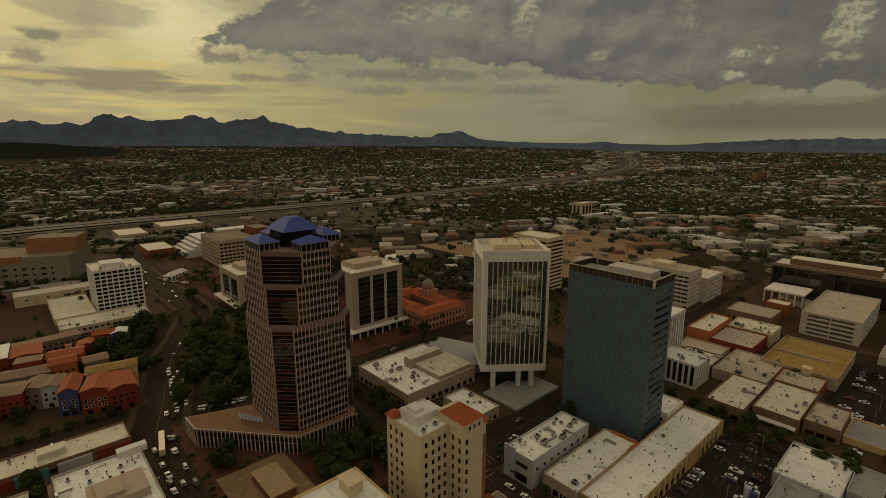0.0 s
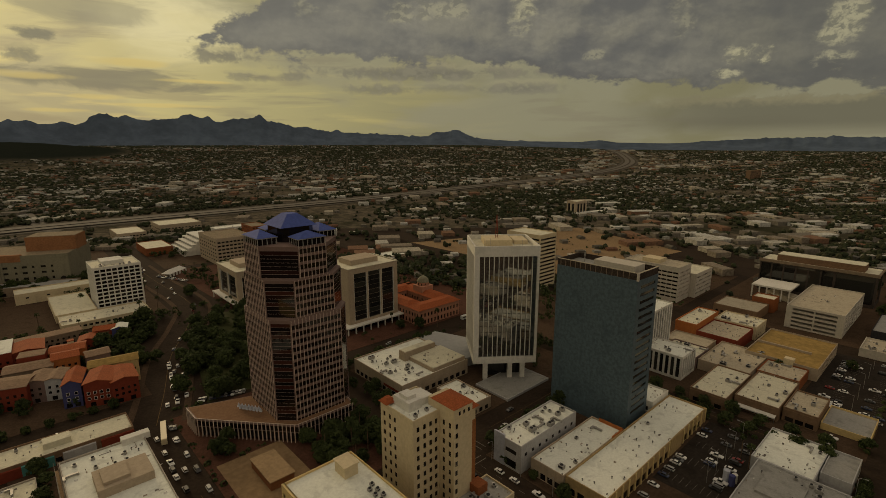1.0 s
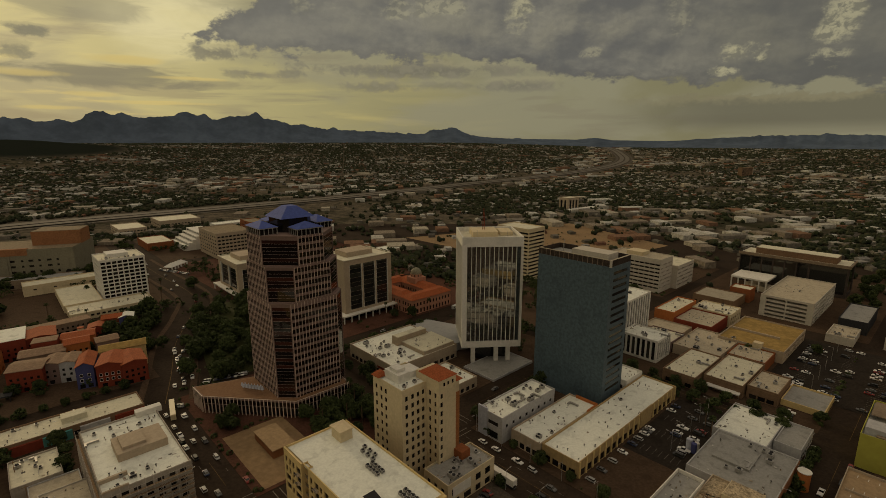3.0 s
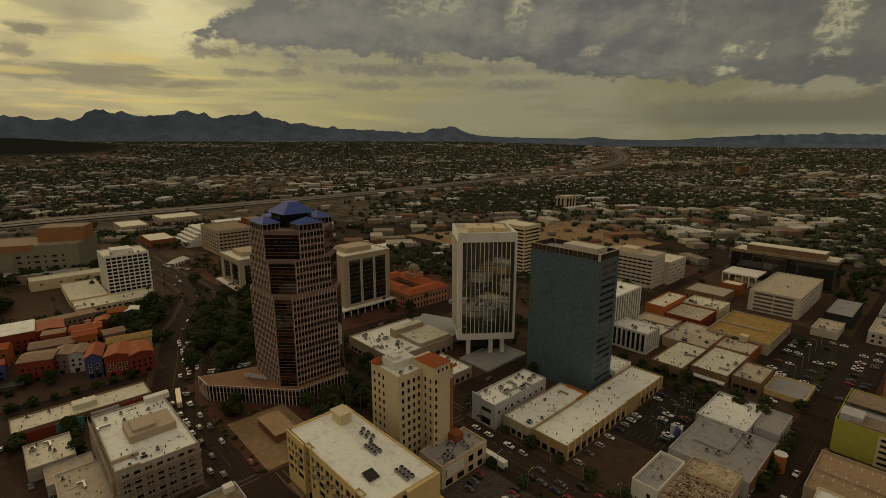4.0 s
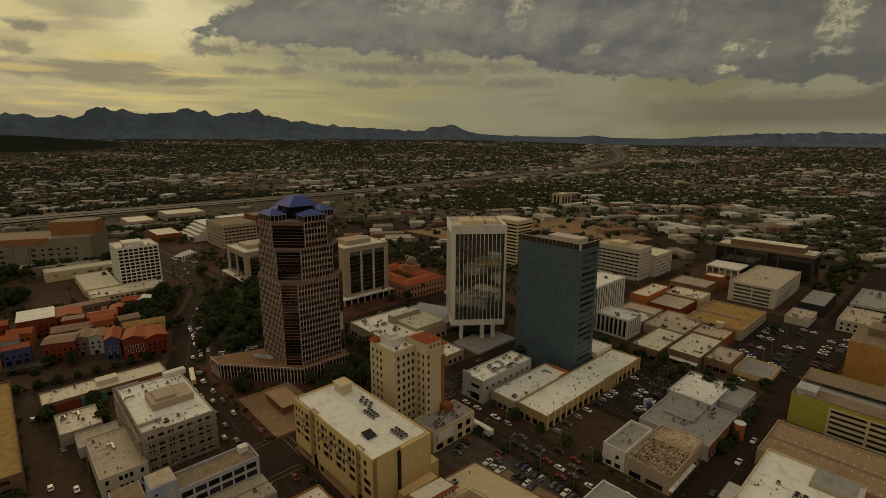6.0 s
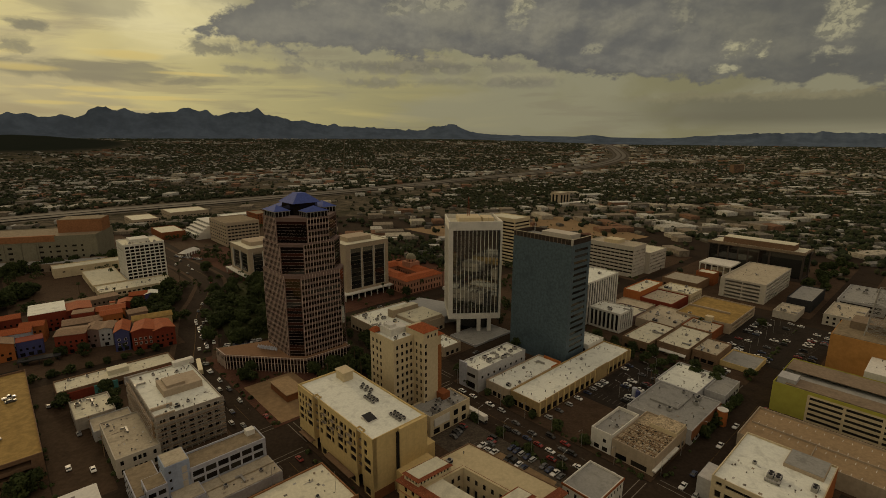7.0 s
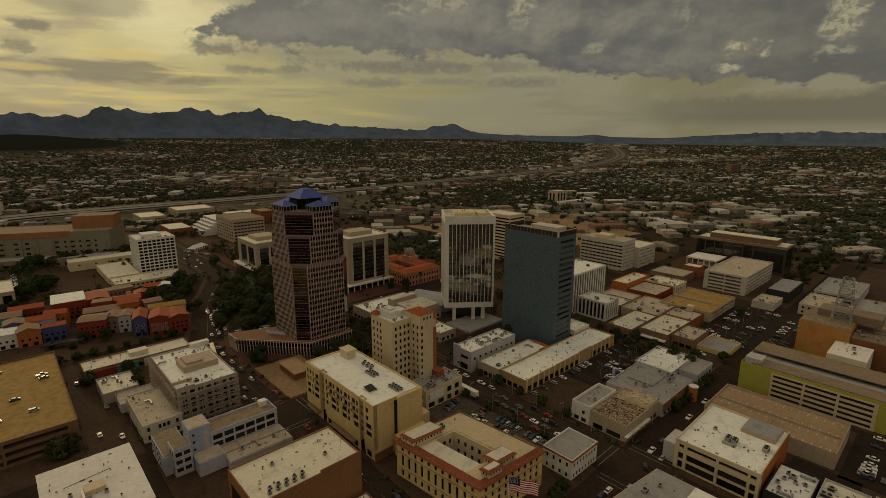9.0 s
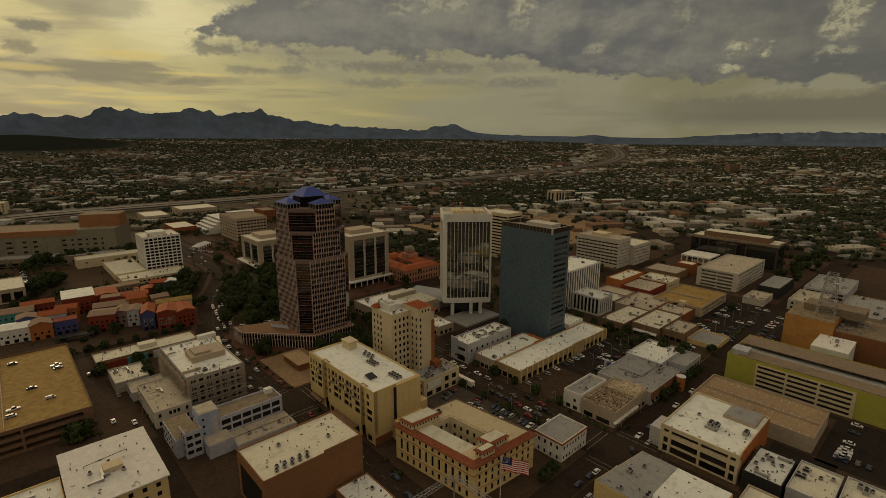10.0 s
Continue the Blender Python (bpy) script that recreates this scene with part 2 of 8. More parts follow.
M = {
    "asphalt": mat("asphalt", (0.036, 0.026, 0.0185), 0.95, 0.18, 1.6, 0.5, 0.1, dirt_size=13, spec=0.03),
    "lot": mat("parking_asphalt", (0.030, 0.0245, 0.0195), 0.95, 0.2, 1.4, 0.5, 0.1, dirt_size=9, spec=0.03),
    "pave": mat("pavement", (0.068, 0.045, 0.029), 0.95, 0.2, 1.2, 0.5, 0.1, dirt_size=7, spec=0.03),
    "brickpave": mat("brick_paving", (0.085, 0.042, 0.028), 0.95, 0.2, 1.2, 0.5, 0.1, dirt_size=7, spec=0.03),
    "sand": mat("sand_yard", (0.235, 0.160, 0.088), 0.95, 0.15, 2.5, 0.25, 0.1, dirt_size=12),
    "white_roof": mat("white_roof", (0.68, 0.69, 0.61), 0.8, 0.07, 1.0, 0.42, 0.1, dirt_size=4.5),
    "cream_roof": mat("cream_roof", (0.58, 0.55, 0.42), 0.8, 0.08, 1.0, 0.42, 0.1, dirt_size=5.0),
    "grey_roof": mat("grey_roof", (0.275, 0.27, 0.25), 0.85, 0.1, 0.9, 0.5, 0.15, dirt_size=4.0),
    "brown_roof": mat("gravel_roof", (0.22, 0.175, 0.115), 0.95, 0.2, 2.0, 0.45, 0.2, dirt_size=6),
    "yellow_deck": mat("yellow_deck", (0.28, 0.187, 0.064), 0.9, 0.2, 3.0, 0.3, 0.1, dirt_size=12),
    "burnt_roof": mat("peeling_roof", (0.36, 0.29, 0.19), 0.95, 0.5, 0.9, 0.95, 0.2, dirt_size=2.4),
    "white_wall": mat("white_stucco", (0.62, 0.60, 0.54), 0.85, 0.08, 1.5, 0.25, 0.1),
    "grey_wall": mat("grey_stucco", (0.40, 0.395, 0.39), 0.85, 0.1, 1.5, 0.3, 0.1),
    "bluegrey_wall": mat("blue_grey_stucco", (0.41, 0.425, 0.48), 0.85, 0.1, 1.5, 0.3, 0.1),
    "cream_wall": mat("cream_stucco", (0.55, 0.46, 0.30), 0.85, 0.08, 1.5, 0.22, 0.1),
    "yellow_wall": mat("yellow_stucco", (0.58, 0.44, 0.205), 0.85, 0.08, 1.5, 0.2, 0.1),
    "tan_wall": mat("tan_concrete", (0.38, 0.31, 0.225), 0.85, 0.1, 1.5, 0.25, 0.1),
    "brown_wall": mat("brown_stucco", (0.20, 0.13, 0.08), 0.9, 0.12, 1.5, 0.3, 0.1),
    "brick": mat("brick_wall", (0.24, 0.085, 0.035), 0.9, 0.15, 0.8, 0.25, 0.2),
    "orange_wall": mat("orange_stucco", (0.36, 0.125, 0.04), 0.85, 0.1, 1.5, 0.25, 0.1),
    "orange_tile": mat("orange_roof_tile", (0.285, 0.082, 0.032), 0.8, 0.25, 0.6, 0.3, 0.3),
    "red_wall": mat("red_stucco", (0.19, 0.042, 0.024), 0.85, 0.1, 1.5, 0.25, 0.1),
    "blue_wall": mat("blue_stucco", (0.065, 0.07, 0.17), 0.85, 0.1, 1.5, 0.25, 0.1),
    "teal_wall": mat("teal_stucco", (0.08, 0.24, 0.22), 0.85, 0.1, 1.5, 0.25, 0.1),
    "lime_wall": mat("lime_panel", (0.36, 0.34, 0.065), 0.75, 0.06, 3.0, 0.15, 0.05),
    "stone": mat("pink_granite", (0.188, 0.128, 0.110), 0.6, 0.12, 0.8, 0.2, 0.05, spec=0.2),
    "teal_tile": mat("teal_cladding", (0.074, 0.108, 0.129), 0.5, 0.26, 1.6, 0.42, 0.05, dirt_size=9, spec=0.3),
    "dark_metal": mat("dark_metal", (0.035, 0.035, 0.037), 0.85, 0.2, 1.0, 0.2, 0.05),
    "metal": mat("galvanised_metal", (0.34, 0.33, 0.31), 0.5, 0.15, 0.5, 0.3, 0.1, metal=0.5),
    "blue_roof": mat("blue_metal_roof", (0.058, 0.085, 0.27), 0.8, 0.12, 1.5, 0.2, 0.05, spec=0.2),
    "orange_deep": mat("ochre_render", (0.40, 0.205, 0.066), 0.9, 0.1, 2.0, 0.3, 0.1),
    "dull_tan": mat("dull_tan_concrete", (0.215, 0.165, 0.115), 0.9, 0.15, 1.5, 0.35, 0.1),
    "dull_orange": mat("faded_orange_render", (0.28, 0.135, 0.065), 0.9, 0.15, 1.5, 0.35, 0.1),
    "blind": mat("black_band", (0.02, 0.018, 0.016), 0.5, 0.2, 1.0, 0.2, 0.05),
    "trunk": mat("bark", (0.11, 0.075, 0.05), 0.95, 0.3, 0.3, 0.3, 0.4),
    "glass": glass("window_glass", (0.010, 0.009, 0.008), 0.06, 0.35, 0.25, (0.07, 0.06, 0.05)),
    "bronze": glass("bronze_glass", (0.008, 0.006, 0.005), 0.04, 0.5, 0.35, (0.035, 0.020, 0.014), 0.0),
    # red reflections painted as a tint on random bay panes
    "bay_glass": glass("bay_bronze_red_reflection", (0.007, 0.005, 0.005), 0.03, 0.7, 0.45, (0.060, 0.020, 0.014), 0.0),
    "office_glass": glass("mirror_glass", (0.25, 0.25, 0.235), 0.03, 0.6, 0.9, (0.40, 0.39, 0.35), 0.85),
    "pale_stone": mat("pale_granite", (0.56, 0.45, 0.37), 0.6, 0.1, 0.8, 0.2, 0.05, spec=0.4),
    "burnt_block": mat("rust_render", (0.20, 0.09, 0.042), 0.9, 0.12, 2.0, 0.3, 0.1),
    "pink_tan_roof": mat("dusty_tan_roof", (0.24, 0.165, 0.11), 0.9, 0.18, 1.2, 0.35, 0.1, dirt_size=5),
    "park_pave": mat("kerbside_paving", (0.078, 0.052, 0.034), 0.95, 0.2, 1.5, 0.35, 0.1, spec=0.03),
    "market": mat("yellow_tan_render", (0.36, 0.26, 0.125), 0.9, 0.12, 1.5, 0.3, 0.1),
    "tan_deck": mat("tan_deck_coating", (0.31, 0.218, 0.124), 0.9, 0.12, 1.5, 0.3, 0.1, dirt_size=6),
    "dust": mat("dusty_asphalt", (0.056, 0.037, 0.023), 0.95, 0.22, 2.0, 0.6, 0.1, dirt_size=11),
    "deck_brown": mat("brown_concrete", (0.17, 0.105, 0.065), 0.9, 0.15, 1.5, 0.35, 0.1),
    "orange_stone": mat("orange_sandstone", (0.42, 0.215, 0.10), 0.85, 0.12, 1.2, 0.25, 0.1),
    "yellow_roof": mat("buff_roof", (0.52, 0.43, 0.26), 0.85, 0.08, 1.2, 0.3, 0.1, dirt_size=6),
    "tan_roof": mat("dusty_flat_roof", (0.40, 0.35, 0.26), 0.9, 0.12, 1.0, 0.5, 0.1, dirt_size=4),
    "pale_band": mat("pale_tan_concrete", (0.47, 0.43, 0.36), 0.85, 0.08, 1.5, 0.25, 0.1),
    "terrace": mat("terracotta_paving", (0.20, 0.115, 0.065), 0.9, 0.15, 1.0, 0.3, 0.1),
    "black_glass": glass("black_glass", (0.035, 0.036, 0.034), 0.04, 0.5, 0.9, (0.12, 0.12, 0.10), 0.6),
    "wood": mat("weathered_timber", (0.25, 0.17, 0.10), 0.9, 0.2, 0.6, 0.3, 0.2),
    "dark_rust": mat("rusty_dark_metal", (0.050, 0.038, 0.031), 0.85, 0.4, 0.8, 0.4, 0.05),
    "tan_brick": mat("tan_brown_brick", (0.235, 0.118, 0.055), 0.9, 0.15, 0.8, 0.25, 0.2),
    "dark_panel": mat("dark_brown_panel", (0.062, 0.050, 0.043), 0.8, 0.15, 1.5, 0.3, 0.05),
    "fin_stone": mat("dull_pink_granite", (0.44, 0.335, 0.29), 0.6, 0.1, 0.8, 0.2, 0.05),
    "sky_wall": mat("pale_blue_stucco", (0.33, 0.385, 0.49), 0.85, 0.1, 1.5, 0.3, 0.1),
    "pale_lot": mat("worn_pale_asphalt", (0.078, 0.064, 0.048), 0.95, 0.3, 1.2, 0.6, 0.2, dirt_size=4, spec=0.03),
    "rust_brick": mat("orange_brown_brick", (0.30, 0.125, 0.045), 0.9, 0.15, 0.8, 0.25, 0.2),
    "rust_tile": mat("rust_roof_tile", (0.215, 0.072, 0.036), 0.85, 0.3, 0.6, 0.4, 0.3),
    "scaffold": mat("scaffold_steel", (0.40, 0.36, 0.31), 0.7, 0.2, 1.0, 0.3, 0.0),
    "warm_grey": mat("warm_grey_render", (0.34, 0.305, 0.255), 0.9, 0.12, 1.5, 0.35, 0.1),
    "sage": mat("sage_grey_concrete", (0.205, 0.190, 0.135), 0.9, 0.12, 1.5, 0.35, 0.1),
    "paint": mat("road_paint", (0.17, 0.155, 0.13), 0.8, 0.2, 0.8, 0.4, 0.05),
    "yellow_paint": mat("yellow_road_paint", (0.12, 0.078, 0.028), 0.8, 0.2, 0.8, 0.4, 0.05),
}

# ---- mesh helpers ----
TH = 40.0                                  # the street grid's turn
CU, SU = math.cos(radians(TH)), math.sin(radians(TH))


def grid(a, b, z=0.0):
    """World place of grid coordinates: a along the streets to the north-east, b across them."""
    return (a * CU - b * SU, a * SU + b * CU, z)


class Mesh:
    """Vertices and faces gathered into one mesh."""

    def __init__(self):
        self.v, self.f = [], []

    def quad(self, *pts):
        n = len(self.v)
        self.v += [tuple(p) for p in pts]
        self.f.append(tuple(range(n, n + len(pts))))
        return self

    def box(self, x0, y0, z0, x1, y1, z1, bottom=True):
        n = len(self.v)
        self.v += [(x0, y0, z0), (x1, y0, z0), (x1, y1, z0), (x0, y1, z0), (x0, y0, z1), (x1, y0, z1), (x1, y1, z1), (x0, y1, z1)]
        self.f += [(n + 4, n + 5, n + 6, n + 7), (n, n + 1, n + 5, n + 4), (n + 1, n + 2, n + 6, n + 5),
                   (n + 2, n + 3, n + 7, n + 6), (n + 3, n, n + 4, n + 7)]
        if bottom:
            self.f.append((n + 3, n + 2, n + 1, n))
        return self

    def prism(self, pts, z0, z1, top=True, bottom=False):
        """An upright prism over an anticlockwise outline."""
        n, k = len(self.v), len(pts)
        self.v += [(x, y, z0) for x, y in pts] + [(x, y, z1) for x, y in pts]
        self.f += [(n + i, n + (i + 1) % k, n + k + (i + 1) % k, n + k + i) for i in range(k)]
        if top:
            self.f.append(tuple(range(n + k, n + 2 * k)))
        if bottom:
            self.f.append(tuple(range(n + k - 1, n - 1, -1)))
        return self

    def hip(self, x0, y0, x1, y1, z0, z1, inset, over=0.0):
        """A hipped roof with its flat or ridge drawn in by inset."""
        x0, y0, x1, y1 = x0 - over, y0 - over, x1 + over, y1 + over
        i, j = min(inset, (x1 - x0) / 2 - 0.02), min(inset, (y1 - y0) / 2 - 0.02)
        n = len(self.v)
        self.v += [(x0, y0, z0), (x1, y0, z0), (x1, y1, z0), (x0, y1, z0), (x0 + i, y0 + j, z1), (x1 - i, y0 + j, z1), (x1 - i, y1 - j, z1), (x0 + i, y1 - j, z1)]
        self.f += [(n + 4, n + 5, n + 6, n + 7), (n, n + 1, n + 5, n + 4), (n + 1, n + 2, n + 6, n + 5),
                   (n + 2, n + 3, n + 7, n + 6), (n + 3, n, n + 4, n + 7), (n + 3, n + 2, n + 1, n)]
        return self

    def tube(self, x, y, z0, z1, r0, r1=None, sides=10, cap=True):
        r1 = r0 if r1 is None else r1
        n = len(self.v)
        for z, r in ((z0, r0), (z1, r1)):
            self.v += [(x + r * math.cos(6.28319 * i / sides), y + r * math.sin(6.28319 * i / sides), z) for i in range(sides)]
        self.f += [(n + i, n + (i + 1) % sides, n + sides + (i + 1) % sides, n + sides + i) for i in range(sides)]
        if cap:
            self.f.append(tuple(range(n + sides, n + 2 * sides)))
        return self

    def rod(self, p, q, r, sides=5):
        """A thin bar from p to q."""
        p, q = Vector(p), Vector(q)
        d = (q - p).normalized()
        a = d.orthogonal().normalized()
        b = d.cross(a)
        n = len(self.v)
        for c in (p, q):
            self.v += [tuple(c + r * (math.cos(6.28319 * i / sides) * a + math.sin(6.28319 * i / sides) * b)) for i in range(sides)]
        self.f += [(n + i, n + (i + 1) % sides, n + sides + (i + 1) % sides, n + sides + i) for i in range(sides)]
        self.f += [tuple(range(n + sides - 1, n - 1, -1)), tuple(range(n + sides, n + 2 * sides))]
        return self

    def data(self, name, material):
        me = bpy.data.meshes.new(name)
        me.from_pydata(self.v, [], self.f)
        me.materials.append(material)
        me.update()
        return me


def part(name, mesh, material, parent=None, label="", at=None):
    """One mesh object under a thing or a part. mesh: a Mesh, or mesh data to share."""
    ob = new(name, mesh.data(name, material) if isinstance(mesh, Mesh) else mesh)
    if parent:
        ob.parent = parent
    if at is not None:
        ob.matrix_basis = at
    if label:
        ob["label"] = label
    return ob


def thing(name, m, label, category, group="", kind=""):
    ob = new(name)
    ob.matrix_basis = m
    ob.empty_display_size = 0.5
    return tagged(ob, label, category, group, kind)


FOOT = []                                   # footprints: corner, turn, length, depth
PANES = {}


def pane_data(w, h, material, bar=True):
    """A glazed window of that size: a sheet with a frame and a mullion, lying in x and z, its face to -y."""
    key = (round(w, 2), round(h, 2), material.name, bar)
    if key not in PANES:
        mb = Mesh().box(-w / 2, 0.0, -h / 2, w / 2, 0.05, h / 2)
        PANES[key] = mb.data("pane", material)
    return PANES[key]


def spread(width, cols, ww, margin=0.0, pairs=False):
    """Left and right edges of windows spread over a wall."""
    pitch = (width - 2 * margin) / cols
    return [(margin + pitch * (i + 0.5) - ww / 2, margin + pitch * (i + 0.5) + ww / 2) for i in range(cols)]


def floors(z0, rows, fh, wh):
    return [(z0 + r * fh, z0 + r * fh + wh) for r in range(rows)]


def facade(mb, m, width, z0, z1, xs, zs, deep=0.25, skip=()):
    """A wall from z0 to z1 with recesses where the spans xs and zs cross. m carries the wall's x and z into its building;
    the outside is at -y. Returns the places of the recesses."""
    cx = [0.0] + [v for span in xs for v in span] + [width]
    cz = [z0] + [v for span in zs for v in span] + [z1]
    holes = []
    def put(*pts):
        mb.quad(*[m @ Vector(p) for p in pts])
    for j in range(len(cz) - 1):
        lo, hi = cz[j], cz[j + 1]
        if hi - lo < 1e-4:
            continue
        if j % 2 == 0 or not xs:
            put((0, 0, lo), (width, 0, lo), (width, 0, hi), (0, 0, hi))
            continue
        for i in range(len(cx) - 1):
            a, b = cx[i], cx[i + 1]
            if b - a < 1e-4:
                continue
            if i % 2 == 0 or ((i - 1) // 2, (j - 1) // 2) in skip:
                put((a, 0, lo), (b, 0, lo), (b, 0, hi), (a, 0, hi))
            else:
                d = deep
                put((a, 0, lo), (b, 0, lo), (b, d, lo), (a, d, lo))
                put((a, d, hi), (b, d, hi), (b, 0, hi), (a, 0, hi))
                put((a, 0, lo), (a, d, lo), (a, d, hi), (a, 0, hi))
                put((b, d, lo), (b, 0, lo), (b, 0, hi), (b, d, hi))
                put((a, d, lo), (b, d, lo), (b, d, hi), (a, d, hi))
                holes.append((a, b, lo, hi))
    return holes


def sides(la, lb):
    """The frames of a rectangle's four walls: south, east, north, west, with their lengths."""
    return {"s": (pose(0, 0, 0), la), "e": (pose(la, 0, 0, 0, 0, 90), lb),
            "n": (pose(la, lb, 0, 0, 0, 180), la), "w": (pose(0, lb, 0, 0, 0, 270), lb)}


def glaze(parent, m, holes, material, deep, limit=10 ** 6, rest=None):
    """Panes set into the recesses, each a part; those past the limit go into one mesh."""
    for a, b, lo, hi in holes:
        if limit > 0:
            part("window", pane_data(b - a - 0.02, hi - lo - 0.02, material), None, parent, at=m @ pose((a + b) / 2, deep - 0.08, (lo + hi) / 2))
            limit -= 1
        elif rest is not None:
            n = len(rest.v)
            rest.v += [tuple(m @ Vector(p)) for p in ((a, deep - 0.06, lo), (b, deep - 0.06, lo), (b, deep - 0.06, hi), (a, deep - 0.06, hi))]
            rest.f.append((n, n + 1, n + 2, n + 3))
    return limit


def block(name, label, a0, b0, la, lb, h, wall, roof, category="building", parapet=0.8, turn=TH, fronts=None, deep=0.25, base=0.0, pane="glass", group="", world=None, far=False, bare=""):
    """A flat-roofed building on the street grid: walls with recessed windows, a coping and a roof inside a parapet.
    fronts: by side, (edges, floors, pane material or None)."""
    x, y, _ = world or grid(a0, b0)
    FOOT.append((x, y, radians(turn), la, lb))
    th = thing(name, pose(x, y, base, 0, 0, turn), label, category, group)
    mb, rest = Mesh(), Mesh()
    fronts = fronts or {}
    top = h + parapet
    for side, (m, width) in sides(la, lb).items():
        if side in bare:
            continue
        xs, zs, glassy = fronts.get(side, ((), (), None))
        xs = [s for s in xs if s[0] > 0.05 and s[1] < width - 0.05]
        zs = [s for s in zs if s[1] < top - 0.1]
        holes = facade(mb, m, width, 0, top, xs, zs, deep)
        if glassy and far:
            glaze(th, m, holes, M[glassy], deep, 0, rest)
        elif glassy:
            glaze(th, m, holes, M[glassy], deep)
    k = 0.35
    for x0, y0, x1, y1 in ((0, 0, la, k), (0, lb - k, la, lb), (0, k, k, lb - k), (la - k, k, la, lb - k)):
        mb.quad((x0, y0, top), (x1, y0, top), (x1, y1, top), (x0, y1, top))
    mb.quad((k, k, top), (la - k, k, top), (la - k, k, h), (k, k, h))
    mb.quad((la - k, lb - k, top), (k, lb - k, top), (k, lb - k, h), (la - k, lb - k, h))
    mb.quad((k, lb - k, top), (k, k, top), (k, k, h), (k, lb - k, h))
    mb.quad((la - k, k, top), (la - k, lb - k, top), (la - k, lb - k, h), (la - k, k, h))
    part("wall", mb, M[wall], th)
    if rest.f:
        tagged(part("windows", rest, M["glass"], th), kind="stuff")
    part("roof", Mesh().box(k, k, h - 0.4, la - k, lb - k, h), M[roof], th)
    return th

# ---- repeated things: rooftop units, cars, trees, lamps ----
def stock(name, label, category, group):
    """An Empty far under the ground's edge that a copied thing is made from; it is the first of its kind and gets placed itself."""
    return thing(name, pose(0, 0, 0), label, category, group)


class Kind:
    """A thing that is built once and then placed many times: the first placing moves the original."""

    def __init__(self, make):
        self.ob, self.used = make(), False

    def place(self, m):
        if not self.used:
            self.ob.matrix_basis, self.used = m, True
            return self.ob
        return copy_thing(self.ob, m)


def make_unit(w, d, h, fans, material, label):
    th = stock("rooftop_air_conditioner", label, "air conditioner", "rooftop air conditioners")
    mb = Mesh().box(-w / 2, -d / 2, 0.25, w / 2, d / 2, h)
    mb.box(-w / 2 + 0.1, -d / 2 + 0.1, 0, w / 2 - 0.1, d / 2 - 0.1, 0.25)
    mb.box(-w / 2 - 0.05, -d / 2 - 0.05, h, w / 2 + 0.05, d / 2 + 0.05, h + 0.08)
    shell = part("housing", mb, M[material], th)
    for i in range(fans):
        x = (i + 0.5) * w / fans - w / 2
        part("fan", Mesh().tube(x, 0, h + 0.08, h + 0.35, min(w / fans, d) * 0.38, sides=12), M["dark_metal"], shell)
    part("grille", Mesh().box(-w / 2 + 0.2, -d / 2 - 0.04, 0.5, w / 2 - 0.2, -d / 2, h - 0.2), M["dark_metal"], shell)
    return th


def make_vent(r, h, label):
    th = stock("roof_vent", label, "roof vent", "roof vents")
    pipe = part("pipe", Mesh().tube(0, 0, 0, h, r, sides=8), M["metal"], th)
    part("cowl", Mesh().tube(0, 0, h, h + 0.25, r * 1.7, r * 0.6, sides=8), M["dark_metal"], pipe)
    return th


def make_duct(length, label):
    th = stock("roof_duct", label, "air duct", "roof ducts")
    part("duct", Mesh().box(-length / 2, -0.4, 0.35, length / 2, 0.4, 1.1).box(length / 2 - 0.8, -0.4, 0.35, length / 2, 2.2, 1.1), M["metal"], th)
    for x in (-length / 2 + 0.4, length / 2 - 0.4):
        part("support", Mesh().box(x - 0.1, -0.3, 0, x + 0.1, 0.3, 0.35), M["dark_metal"], th)
    return th


UNITS = [Kind(lambda: make_unit(2.4, 1.8, 1.5, 1, "metal", "dusty grey metal air-conditioning unit on a flat roof")),
         Kind(lambda: make_unit(3.6, 2.0, 1.7, 2, "metal", "long grey air-conditioning unit with two fans")),
         Kind(lambda: make_unit(1.3, 1.3, 1.0, 1, "metal", "small grey air-conditioning unit with a dark fan")),
         Kind(lambda: make_vent(0.22, 0.9, "short galvanised vent pipe with a dark cowl")),
         Kind(lambda: make_duct(5.0, "grey sheet-metal duct lying across a roof"))]


BITS = island("roof_odds", [(0.22, 0.20, 0.175), (0.42, 0.41, 0.38), (0.26, 0.22, 0.17), (0.62, 0.61, 0.56), (0.17, 0.15, 0.13), (0.34, 0.28, 0.21), (0.48, 0.46, 0.41)], 0.85, 0.5)


